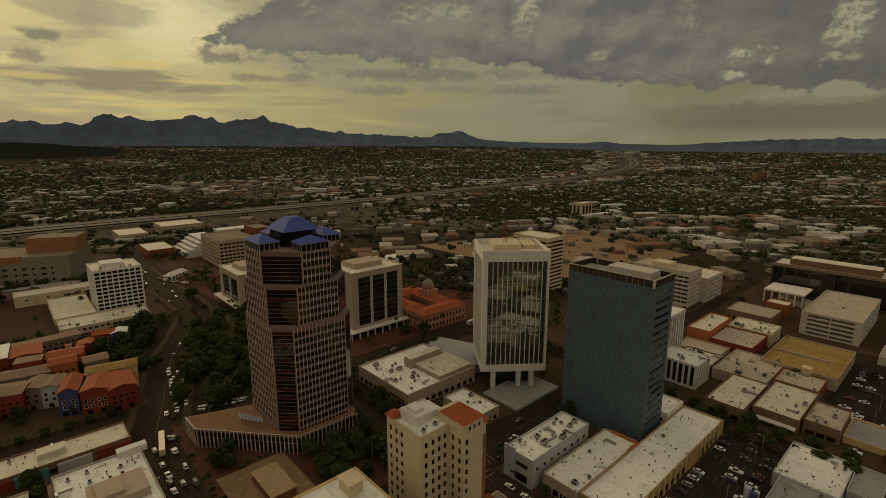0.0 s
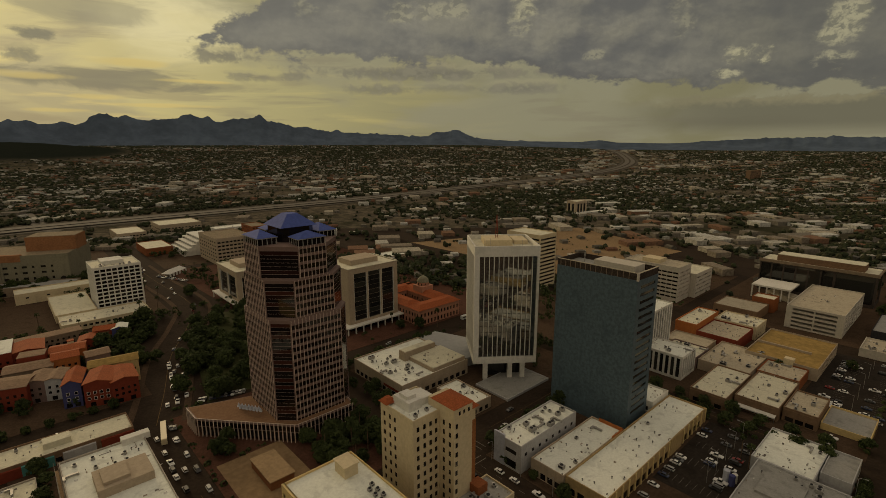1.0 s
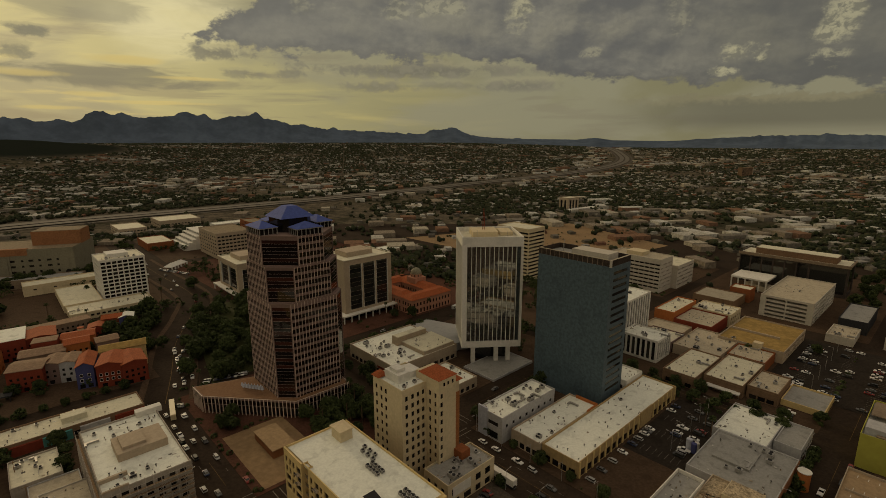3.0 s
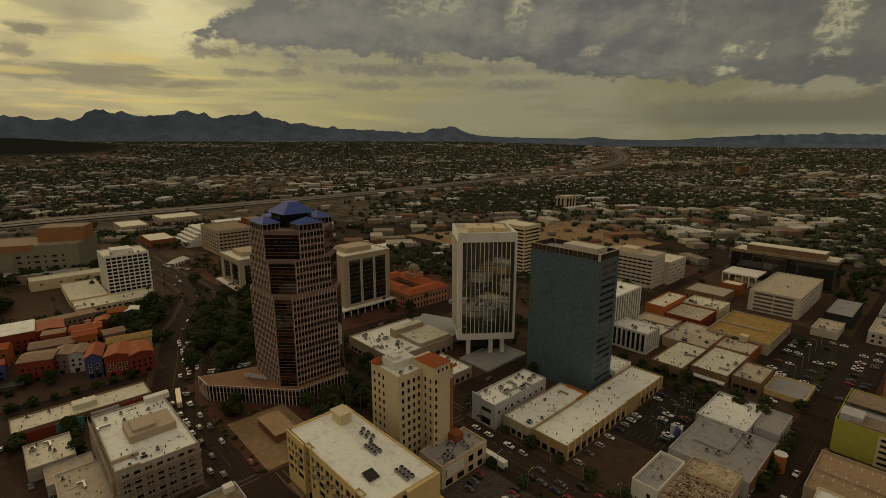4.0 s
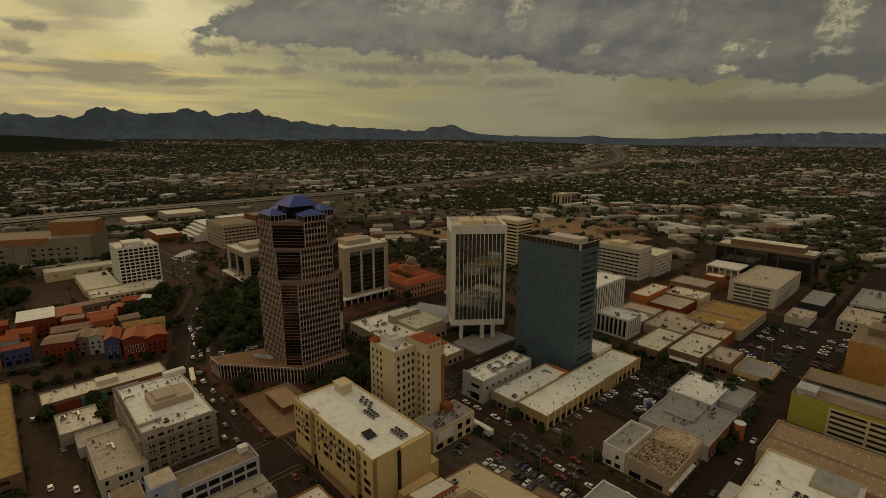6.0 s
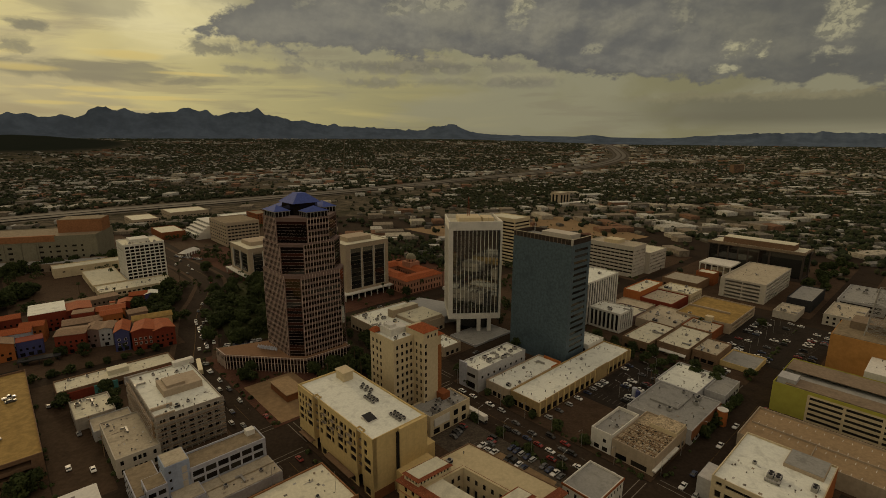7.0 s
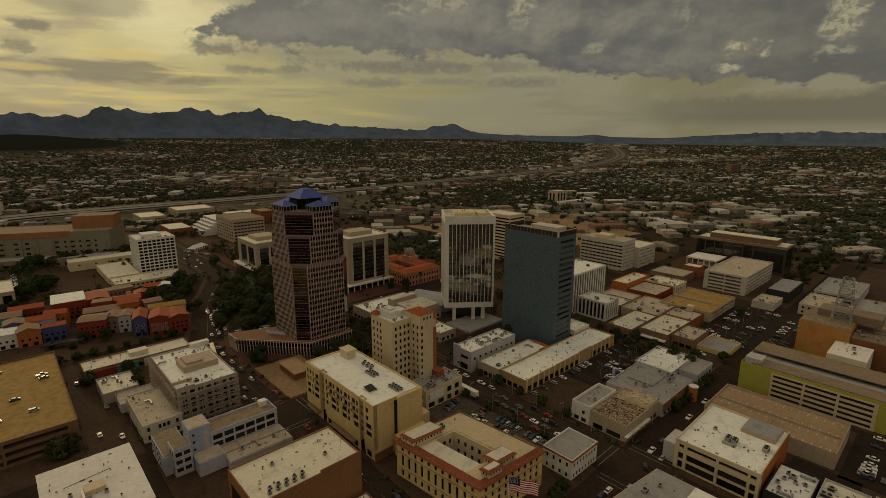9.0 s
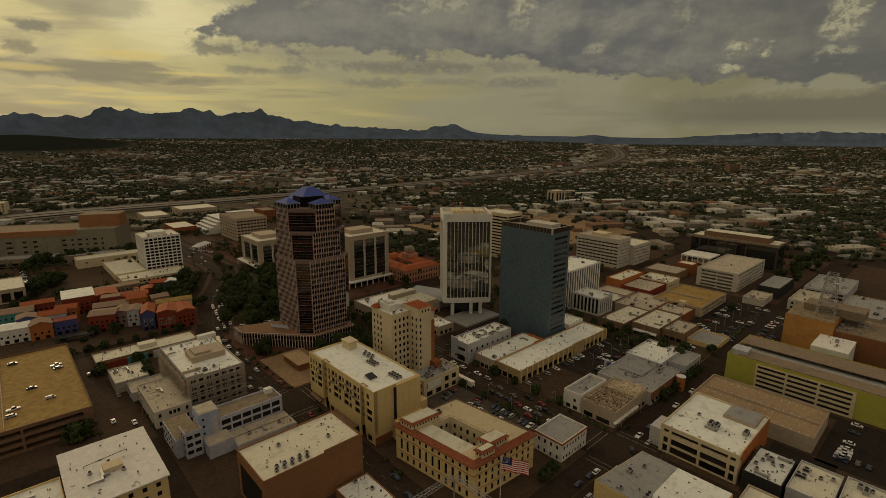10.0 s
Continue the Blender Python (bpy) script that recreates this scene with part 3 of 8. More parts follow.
def clutter(a0, b0, la, lb, z, counts, seed, turn=TH, edge=1.8):
    """Roof units, vents and ducts strewn over a roof. counts: large, long, small, vents, ducts."""
    r = random.Random(seed)
    taken = []
    bits = Mesh()
    c, s = math.cos(radians(turn - TH)), math.sin(radians(turn - TH))

    def lay(p, q, w, d, h):
        n = len(bits.v)
        bits.box(p - w / 2, q - d / 2, z + 0.004, p + w / 2, q + d / 2, z + h)
        bits.v[n:] = [(*grid(a0 + u * c - v * s, b0 + u * s + v * c)[:2], e) for u, v, e in bits.v[n:]]
    for _ in range(min(30, 5 + int(la * lb / 26))):
        p, q, kind = r.uniform(1, la - 1), r.uniform(1, lb - 1), r.random()
        if kind < 0.02:
            w, d = (min(r.uniform(2, 9), la - 1.5), 0.14) if r.random() < 0.5 else (0.14, min(r.uniform(2, 9), lb - 1.5))
            lay(min(max(p, w / 2 + 0.5), la - w / 2 - 0.5), min(max(q, d / 2 + 0.5), lb - d / 2 - 0.5), w, d, 0.18)
        elif kind < 0.40:
            lay(p, q, r.uniform(0.5, 1.6), r.uniform(0.4, 1.3), 0.02)
        else:
            lay(p, q, r.uniform(0.2, 0.6), r.uniform(0.2, 0.6), r.uniform(0.2, 0.8))
    tagged(part("roof_bits", bits, BITS), "small pipes, patches and curbs strewn over a flat roof", "roof clutter", kind="stuff")
    for k, n in enumerate(counts):
        for _ in range(round(n * ((0.42, 0.42, 0.42, 0.42)[k] if k != 4 else 1.0))):
            for _ in range(20):
                p, q = r.uniform(edge, la - edge), r.uniform(edge, lb - edge)
                if all((p - s) ** 2 + (q - t) ** 2 > 5.5 for s, t in taken):
                    break
            else:
                continue
            taken.append((p, q))
            x, y, _ = grid(a0 + p * c - q * s, b0 + p * s + q * c)
            UNITS[k].place(pose(x, y, z, 0, 0, turn + r.choice((0, 90, 180, 270))))


def car_paint(name, base, metal=0.0):
    m = bpy.data.materials.new(name)
    m.use_nodes = True
    p = m.node_tree.nodes["Principled BSDF"]
    p.inputs["Base Color"].default_value, p.inputs["Roughness"].default_value = (*base, 1), 0.45
    p.inputs["Metallic"].default_value, p.inputs["Coat Weight"].default_value = metal * 0.5, 0.15
    return m


def make_car(paint, label, length=4.6, width=1.85, height=1.45, box=False):
    th = stock("pickup_truck" if box == "bed" else "car", label, "car", "cars on streets and car parks")
    hl, hw = length / 2, width / 2
    lower = [(-hl, 0.45), (-hl, 0.85), (-hl + 0.25, 0.95), (hl - 1.1, 0.98), (hl - 0.15, 0.8), (hl, 0.6), (hl, 0.4), (hl - 0.2, 0.28), (-hl + 0.2, 0.28)]
    mb = Mesh()
    n = len(lower)
    for y, k in ((-hw, 0.94), (-hw + 0.12, 1.0), (hw - 0.12, 1.0), (hw, 0.94)):
        mb.v += [(x * (0.98 if k < 1 else 1), y, z * k + (1 - k) * 0.5) for x, z in lower]
    for j in range(3):
        mb.f += [(j * n + i, (j + 1) * n + i, (j + 1) * n + (i + 1) % n, j * n + (i + 1) % n) for i in range(n)]
    mb.f += [tuple(range(n)), tuple(range(4 * n - 1, 3 * n - 1, -1))]
    part("body", mb, paint, th)
    if box == "bed":
        x0, x1, x2, x3 = -0.7, -0.5, 0.75, 1.35
    elif box:
        x0, x1, x2, x3 = -hl + 0.15, -hl + 0.35, 0.9, 1.5
    else:
        x0, x1, x2, x3 = -hl + 0.5, -hl + 1.25, 0.5, 1.25
    cab = Mesh()
    for y, t in ((-hw + 0.1, 0), (hw - 0.1, 0)):
        s = 1 if y > 0 else -1
        cab.v += [(x0, y, 0.92), (x3, y, 0.92), (x2, y - s * 0.16, height), (x1, y - s * 0.16, height)]
    cab.f = [(0, 1, 2, 3), (7, 6, 5, 4), (0, 3, 7, 4), (1, 5, 6, 2), (3, 2, 6, 7)]
    part("cabin", cab, M["black_glass"], th, "dark glass cabin")
    part("car_roof", Mesh().box(x1 - 0.02, -hw + 0.27, height - 0.02, x2 + 0.02, hw - 0.27, height + 0.03), paint, th)
    wheel = Mesh()
    k = 12
    for y in (-0.11, 0.11):
        wheel.v += [(0.32 * math.cos(6.28319 * i / k), y, 0.32 * math.sin(6.28319 * i / k)) for i in range(k)]
    wheel.f = [(i, (i + 1) % k, k + (i + 1) % k, k + i) for i in range(k)] + [tuple(range(k)), tuple(range(2 * k - 1, k - 1, -1))]
    gear = Mesh()
    for x in (-hl + 0.85, hl - 0.9):
        for y in (-hw + 0.08, hw - 0.08):
            n = len(gear.v)
            gear.v += [(px + x, py + y, pz + 0.32) for px, py, pz in wheel.v]
            gear.f += [tuple(i + n for i in f) for f in wheel.f]
    gear.box(-hl + 0.5, -hw + 0.25, 0.22, hl - 0.5, hw - 0.25, 0.30)
    part("undercarriage", gear, M["dark_metal"], th, "dark tyres and chassis")
    return th


CARS = [Kind(lambda: make_car(car_paint("white_paint", (0.66, 0.65, 0.62)), "white saloon car standing on asphalt")),
        Kind(lambda: make_car(car_paint("silver_paint", (0.36, 0.36, 0.35), 0.4), "silver hatchback car standing on asphalt", 4.3, 1.8, 1.5, True)),
        Kind(lambda: make_car(car_paint("black_paint", (0.015, 0.015, 0.016)), "black sport utility car standing on asphalt", 4.8, 1.95, 1.7, True)),
        Kind(lambda: make_car(car_paint("grey_paint", (0.10, 0.10, 0.10), 0.3), "dark grey saloon car standing on asphalt")),
        Kind(lambda: make_car(car_paint("red_paint", (0.20, 0.018, 0.012)), "dark red saloon car standing on asphalt")),
        Kind(lambda: make_car(car_paint("white_truck_paint", (0.62, 0.61, 0.58)), "white pickup truck standing on asphalt", 5.5, 1.98, 1.75, "bed")),
        Kind(lambda: make_car(car_paint("blue_paint", (0.02, 0.03, 0.07)), "dark blue saloon car standing on asphalt"))]
CAR_MIX = [0, 0, 0, 0, 1, 1, 2, 2, 2, 3, 3, 3, 4, 5, 5, 6, 6]


def park(a, b, turn, seed, z=0.06, kind=None):
    r = random.Random(seed)
    x, y, _ = grid(a, b)
    CARS[r.choice(CAR_MIX) if kind is None else kind].place(pose(x, y, z, 0, 0, TH + turn + r.uniform(-2, 2)))


def park_row(a0, b0, a1, b1, n, turn, seed, full=0.8, z=0.06):
    """A row of parked cars from one grid place to another, with some bays left empty."""
    r = random.Random(seed)
    for i in range(n):
        if r.random() < full:
            t = (i + 0.5) / n
            park(a0 + (a1 - a0) * t, b0 + (b1 - b0) * t, turn + (180 if r.random() < 0.5 else 0), seed * 100 + i, z)


def leaf_material(name, dark, light):
    m = bpy.data.materials.new(name)
    m.use_nodes = True
    nt = m.node_tree
    p = nt.nodes["Principled BSDF"]
    geo, info = nt.nodes.new("ShaderNodeNewGeometry"), nt.nodes.new("ShaderNodeObjectInfo")
    col = blend(nt, geo.outputs["Random Per Island"], dark, light)
    col = blend(nt, ramp(nt, info.outputs["Random"], 0, 1, 0.0, 0.4), col, tuple(c * 0.55 for c in dark))
    nt.links.new(col, p.inputs["Base Color"])
    p.inputs["Roughness"].default_value, p.inputs["Specular IOR Level"].default_value = 0.8, 0.08
    return m


LEAF = leaf_material("leaves", (0.022, 0.032, 0.012), (0.072, 0.090, 0.030))


def make_tree(h, spread_r, seed, label, category="tree", clumps=40, per=40, low=0.22):
    r = random.Random(seed)
    th = stock("tree", label, category, "street and park trees")
    tr = Mesh().tube(0, 0, 0, h * 0.45, h * 0.028, h * 0.016, 8)
    ends = []
    for i in range(6):
        a = 6.28 * i / 6 + r.random()
        z = h * r.uniform(0.25, 0.42)
        e = (spread_r * 0.6 * math.cos(a), spread_r * 0.6 * math.sin(a), h * r.uniform(0.5, 0.75))
        tr.rod((0, 0, z), e, h * 0.009)
        ends.append(e)
    part("trunk", tr, M["trunk"], th)
    cr = Mesh()
    for i in range(clumps):
        u, a = r.random() ** 0.5, 6.28 * r.random()
        zc = h * (low + (0.97 - low) * r.random())
        env = math.sin(math.pi * min(1, max(0.08, (zc / h - low + 0.1) / (1.08 - low)))) ** 0.6
        c = Vector((spread_r * u * env * math.cos(a), spread_r * u * env * math.sin(a), zc))
        size = spread_r * r.uniform(0.22, 0.4)
        for _ in range(per):
            d = Vector((r.gauss(0, 1), r.gauss(0, 1), r.gauss(0, 0.8)))
            p = c + d.normalized() * size * r.uniform(0.6, 1.0)
            n = (d + Vector((r.gauss(0, 0.5), r.gauss(0, 0.5), 0.6))).normalized()
            t = n.orthogonal().normalized()
            b = n.cross(t)
            k = size * r.uniform(0.32, 0.52)
            ph = r.random() * 6.28
            q = t * math.cos(ph) + b * math.sin(ph)
            w = n.cross(q)
            cr.quad(p - q * k, p - w * k * 0.6 + n * 0.15 * k, p + q * k, p + w * k * 0.6 + n * 0.1 * k)
    part("crown", cr, LEAF, th)
    return th


def make_palm(h, seed):
    r = random.Random(seed)
    th = stock("palm_tree", "tall thin fan palm with a ragged green head", "palm", "palms")
    part("trunk", Mesh().tube(0, 0, 0, h, 0.28, 0.18, 8), M["trunk"], th)
    cr = Mesh()
    for i in range(34):
        a, up = 6.28 * r.random(), r.uniform(-0.7, 0.9)
        d = Vector((math.cos(a), math.sin(a), up)).normalized()
        s = Vector((-math.sin(a), math.cos(a), 0)) * 0.42
        p = Vector((0, 0, h - 0.1))
        m = p + d * 1.2 + Vector((0, 0, 0.15))
        e = p + d * 2.0 - Vector((0, 0, 0.5))
        cr.quad(p, m - s, e, m + s)
    part("crown", cr, LEAF, th)
    return th


TREES = [Kind(lambda: make_tree(9.0, 4.6, 1, "broad dark green tree with a rounded uneven crown", clumps=54)),
         Kind(lambda: make_tree(7.0, 3.4, 2, "small dark green street tree")),
         Kind(lambda: make_tree(12.0, 5.2, 3, "large dense dark green park tree", clumps=66)),
         Kind(lambda: make_tree(5.0, 2.6, 4, "low bushy dark green tree", low=0.12)),
         Kind(lambda: make_palm(12.0, 5))]


def plant(a, b, k, seed, z=0.0):
    r = random.Random(seed)
    x, y, _ = grid(a, b)
    s = r.uniform(0.8, 1.2)
    ob = TREES[k].place(pose(x, y, z, 0, 0, r.uniform(0, 360)))
    ob.scale = (s, s, s * r.uniform(0.9, 1.1))


WOOD = Mesh()


def far_grove(a0, b0, a1, b1, n, seed):
    """Trees too far off to tell apart: leaf clumps gathered into one mesh."""
    r = random.Random(seed)
    for _ in range(n):
        x, y, _z = grid(r.uniform(a0, a1), r.uniform(b0, b1))
        h = r.uniform(5, 9)
        for _ in range(11):
            c = Vector((x + r.gauss(0, h * 0.22), y + r.gauss(0, h * 0.22), h * r.uniform(0.3, 0.9)))
            for _ in range(10):
                d = Vector((r.gauss(0, 1), r.gauss(0, 1), r.gauss(0, 1) + 0.3)).normalized()
                t = d.orthogonal().normalized()
                b = d.cross(t)
                k = h * r.uniform(0.06, 0.12)
                p = c + d * h * 0.15
                WOOD.quad(p - t * k, p - b * k, p + t * k, p + b * k)


def shrubs(a0, b0, a1, b1, n, seed):
    """A scatter of low bushes along a street edge, gathered with the far trees."""
    r = random.Random(seed)
    for _ in range(n):
        x, y, _z = grid(r.uniform(a0, a1), r.uniform(b0, b1))
        h = r.uniform(0.8, 2.6)
        for _ in range(22):
            d = Vector((r.gauss(0, 1), r.gauss(0, 1), abs(r.gauss(0, 1)))).normalized()
            t = d.orthogonal().normalized()
            b = d.cross(t)
            k, p = h * r.uniform(0.2, 0.34), Vector((x, y, 0.2)) + d * h * 0.6
            WOOD.quad(p - t * k, p - b * k, p + t * k, p + b * k)


def grove(a0, b0, a1, b1, n, kinds, seed, z=0.0):
    r = random.Random(seed)
    for i in range(n):
        plant(r.uniform(a0, a1), r.uniform(b0, b1), r.choice(kinds), seed * 1000 + i, z)


def make_lamp():
    th = stock("street_lamp", "grey steel street lamp with a curved arm", "street lamp", "street lamps")
    part("pole", Mesh().tube(0, 0, 0, 9, 0.11, 0.07, 8), M["metal"], th)
    arm = part("arm", Mesh().rod((0, 0, 8.9), (2.4, 0, 9.3), 0.06), M["metal"], th)
    part("lamp_head", Mesh().box(2.2, -0.15, 9.2, 3.0, 0.15, 9.35), M["metal"], arm)
    return th


LAMP = Kind(make_lamp)


def lamp(a, b, turn=0):
    x, y, _ = grid(a, b)
    LAMP.place(pose(x, y, 0.15, 0, 0, TH + turn))

# ---- the land: one sheet to the horizon, hills, mountains, freeway ----
def smooth(t):
    t = min(1.0, max(0.0, t))
    return t * t * (3 - 2 * t)


def land(x, y):
    """The ground's height: flat in town, rising gently to the far plain, with one dark hill to the west."""
    r = math.hypot(x, y)
    z = 110 * smooth((r - 1700) / 2900) * (1 - 0.36 * smooth((math.atan2(x, y) - 0.05) / 0.4))
    z += 66 * math.exp(-((x + 2150) ** 2 + (y - 2700) ** 2) / (2 * 330 ** 2))
    return z


def make_ground():
    mb = Mesh()
    n_r, n_a = 56, 160
    radii = [0.0] + [60 * (4900 / 60) ** (i / (n_r - 1)) for i in range(n_r)]
    mb.v.append((0, 0, 0))
    for r in radii[1:]:
        for i in range(n_a):
            a = 6.28319 * i / n_a
            x, y = r * math.sin(a), r * math.cos(a)
            mb.v.append((x, y, land(x, y)))
    for i in range(n_a):
        mb.f.append((0, 1 + (i + 1) % n_a, 1 + i))
    for k in range(n_r - 1):
        for i in range(n_a):
            p, q = 1 + k * n_a, 1 + (k + 1) * n_a
            mb.f.append((p + i, p + (i + 1) % n_a, q + (i + 1) % n_a, q + i))
    m = bpy.data.materials.new("desert_ground")
    m.use_nodes = True
    nt = m.node_tree
    p = nt.nodes["Principled BSDF"]
    tc = nt.nodes.new("ShaderNodeTexCoord")
    fine = node(nt, "ShaderNodeTexNoise", Scale=0.06, Detail=8.0, Roughness=0.7)
    wide = node(nt, "ShaderNodeTexNoise", Scale=0.006, Detail=6.0, Roughness=0.65)
    wire(nt, tc, fine, 3), wire(nt, tc, wide, 3)
    col = blend(nt, ramp(nt, fine.outputs[0], 0.35, 0.65), (0.050, 0.046, 0.036), (0.150, 0.125, 0.090))
    col = blend(nt, ramp(nt, wide.outputs[0], 0.45, 0.66), col, (0.036, 0.036, 0.022))
    sep = nt.nodes.new("ShaderNodeSeparateXYZ")
    wire(nt, tc, sep, 3)
    # near-black green over the western hill, fading out by 640 m
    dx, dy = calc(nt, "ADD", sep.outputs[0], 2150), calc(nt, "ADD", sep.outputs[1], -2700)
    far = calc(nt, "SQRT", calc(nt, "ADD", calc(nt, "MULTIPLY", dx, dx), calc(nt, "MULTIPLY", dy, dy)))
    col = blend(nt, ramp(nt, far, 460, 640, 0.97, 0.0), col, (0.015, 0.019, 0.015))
    nt.links.new(col, p.inputs["Base Color"])
    p.inputs["Roughness"].default_value, p.inputs["Specular IOR Level"].default_value = 1.0, 0.0
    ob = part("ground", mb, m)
    for poly in ob.data.polygons:
        poly.use_smooth = True
    tagged(ob, "dry dusty desert ground with dark scrub, reaching the horizon", "ground", kind="structure")


# azimuth in degrees, height in metres over the eye's level, half width in degrees
PEAKS = [(-24.1, 286, 10.5), (-2.5, 104, 10.3), (-40.0, 117, 7.0), (40.5, 48, 11.8), (-24.0, -73, 1.2), (-13.6, 32, 2.6), (3.7, 55, 2.2),
         (-1.0, -36, 5.8), (-27.5, -64, 1.7), (-31.6, 48, 0.9), (-21.3, -82, 1.8), (16.1, 11, 5.2), (-24.2, 33, 0.8), (-17.3, 27, 0.8),
         (-9.3, 12, 0.4), (-33.0, -35, 3.7), (-14.2, -23, 2.3), (27.5, -12, 3.2), (1.9, 13, 0.6), (-25.6, -47, 1.4), (-58, 130, 9)]
# sharp crags on the ridge: azimuth, height, half width
CRAGS = [(-38.0, 26, 0.5), (-36.9, 24, 0.7), (-34.4, 24, 0.9), (-32.2, 20, 0.9), (-30.9, 20, 0.8), (-29.5, 24, 0.8), (-26.9, 10, 0.5), (-24.0, 22, 1.0), (-22.3, 24, 0.45), (-20.3, 12, 0.7), (-17.3, 22, 0.8),
         (-15.3, 20, 1.3), (-12.6, 12, 0.7), (-9.3, 14, 0.5), (-7.0, 10, 0.5), (-4.9, 12, 0.6), (-2.6, 8, 0.5), (1.5, 12, 0.7), (4.1, 22, 1.2), (11.4, 8, 0.5), (19.8, 20, 1.8), (29.9, 6, 0.8), (35.4, 8, 1.0), (40.5, 9, 0.6)]


def skyline(deg):
    z = 129
    for a, h, w in PEAKS:
        z += h * math.exp(-((deg - a) / w) ** 2)
    for a, h, w in CRAGS:
        z += h * max(0.0, 1 - abs(deg - a) / w) ** 0.8
    rough = noise.fractal(Vector((deg * 1.7, 3.1, 0.0)), 0.7, 2.1, 6)
    fine = noise.fractal(Vector((deg * 6.0, 8.2, 0.0)), 0.9, 2.1, 4)
    return z + (9 * rough + 4 * fine) * smooth((z - 130) / 60)


def make_mountains():
    mb = Mesh()
    n_a, n_r = 1100, 14
    for i in range(n_a + 1):
        deg = -78 + 156 * i / n_a
        top = skyline(deg)
        for k in range(n_r + 1):
            s = k / n_r
            r = 4500 + 360 * s
            x, y = r * math.sin(radians(deg)), r * math.cos(radians(deg))
            z0 = land(x, y) - 3
            cut = noise.fractal(Vector((deg * 1.2, s * 3.0, 7.0)), 1.0, 2.0, 4)
            z = z0 + (top - z0) * (s ** 1.7) * (1 + 0.35 * cut * (1 - s))
            mb.v.append((x, y, max(z, z0 - 2)))
    w = n_r + 1
    for i in range(n_a):
        for k in range(n_r):
            p = i * w + k
            mb.f.append((p, p + w, p + w + 1, p + 1))
    # aerial haze is put into the rock's blue-grey base colour
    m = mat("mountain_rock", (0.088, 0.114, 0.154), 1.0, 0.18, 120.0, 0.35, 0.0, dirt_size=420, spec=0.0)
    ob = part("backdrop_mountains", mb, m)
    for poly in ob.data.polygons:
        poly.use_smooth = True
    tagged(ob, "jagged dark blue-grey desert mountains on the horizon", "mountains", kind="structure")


FREEWAY = [(-2300, -800), (-1500, 60), (-900, 500), (-640, 790), (-400, 990), (-200, 1160), (-55, 1300), (175, 1547), (610, 1970), (852, 2227), (1053, 2513), (1196, 2800), (1322, 3168), (1434, 3535), (1560, 4000), (1720, 4560)]


def along(points, step):
    """Points every step metres along a smooth curve through the given ones, with the way across."""
    pts = [Vector(p) for p in points]
    out = []
    for i in range(len(pts) - 1):
        p0, p1, p2, p3 = pts[max(i - 1, 0)], pts[i], pts[i + 1], pts[min(i + 2, len(pts) - 1)]
        n = max(2, int((p2 - p1).length / step))
        for k in range(n + (i == len(pts) - 2)):
            t = k / n
            out.append(0.5 * ((2 * p1) + (p2 - p0) * t + (2 * p0 - 5 * p1 + 4 * p2 - p3) * t * t + (3 * p1 - p0 - 3 * p2 + p3) * t ** 3))
    res = []
    for i, p in enumerate(out):
        d = (out[min(i + 1, len(out) - 1)] - out[max(i - 1, 0)]).normalized()
        res.append((p, Vector((-d.y, d.x))))
    return res


def ribbon(name, points, off0, off1, lift, material, label, category="road", step=25.0, thick=0.0, parent=None):
    mb = Mesh()
    line = along(points, step)
    for p, n in line:
        for o in (off0, off1):
            q = p + n * o
            mb.v.append((q.x, q.y, land(q.x, q.y) + lift))
    for i in range(len(line) - 1):
        mb.f.append((2 * i + 1, 2 * i, 2 * i + 2, 2 * i + 3))
    ob = part(name, mb, material, parent)
    if not parent:
        tagged(ob, label, category, kind="structure")
    return ob


make_ground()
make_mountains()
M["concrete"] = mat("pale_concrete", (0.140, 0.126, 0.105), 0.9, 0.12, 6.0, 0.3, 0.0, dirt_size=40)
M["far_road"] = mat("worn_asphalt", (0.085, 0.075, 0.062), 0.9, 0.15, 8.0, 0.3, 0.0, dirt_size=60)
ribbon("freeway_verge", FREEWAY, -50, 50, 0.5, mat("verge", (0.062, 0.051, 0.034), 0.95, 0.25, 15, 0.4, 0.0, dirt_size=60), "bare dusty freeway verge")
ribbon("freeway_road", FREEWAY, 4, 26, 2.2, M["concrete"], "pale concrete freeway carriageway")
ribbon("freeway_road", FREEWAY, -26, -4, 2.2, M["concrete"], "pale concrete freeway carriageway")
ribbon("rail_road_bed", [(330, 1000), (476, 1308), (629, 1588), (859, 1979), (1100, 2400)], -9, 9, 0.9, M["far_road"], "pale rail bed curving beside the freeway")
ribbon("freeway_frontage_road", FREEWAY, 35, 44, 1.0, M["far_road"], "worn asphalt frontage road beside the freeway")
ribbon("freeway_frontage_road", FREEWAY, -44, -35, 1.0, M["far_road"], "worn asphalt frontage road beside the freeway")

# ---- the low city between downtown and the mountains ----
rng = np.random.default_rng(7)
FW = np.array([(p.x, p.y) for p, _ in along(FREEWAY, 40.0)])


def off_freeway(x, y):
    return np.sqrt(((FW - (x, y)) ** 2).sum(1).min())


def inner(x, y):
    """Downtown, where the buildings are placed one by one."""
    a, b = x * CU + y * SU, -x * SU + y * CU
    if a > 398 and -75 < b < 300 and abs(b + 3.5) > 13 and abs(b - 145) > 9 and a > 418 and not (430 < a < 640 and b > 232 and rng.random() < 0.6):
        return any(-9 < (x - fx) * math.cos(t) + (y - fy) * math.sin(t) < la + 9 and -9 < -(x - fx) * math.sin(t) + (y - fy) * math.cos(t) < lb + 9 for fx, fy, t, la, lb in FOOT)
    return -140 < a < 640 and -220 < b < 760 and not (a > 300 and b > 190 and a + b > 620) and not (a < 20 and b > 620) and not (a > 570) and not (a > 300 and b < -75)


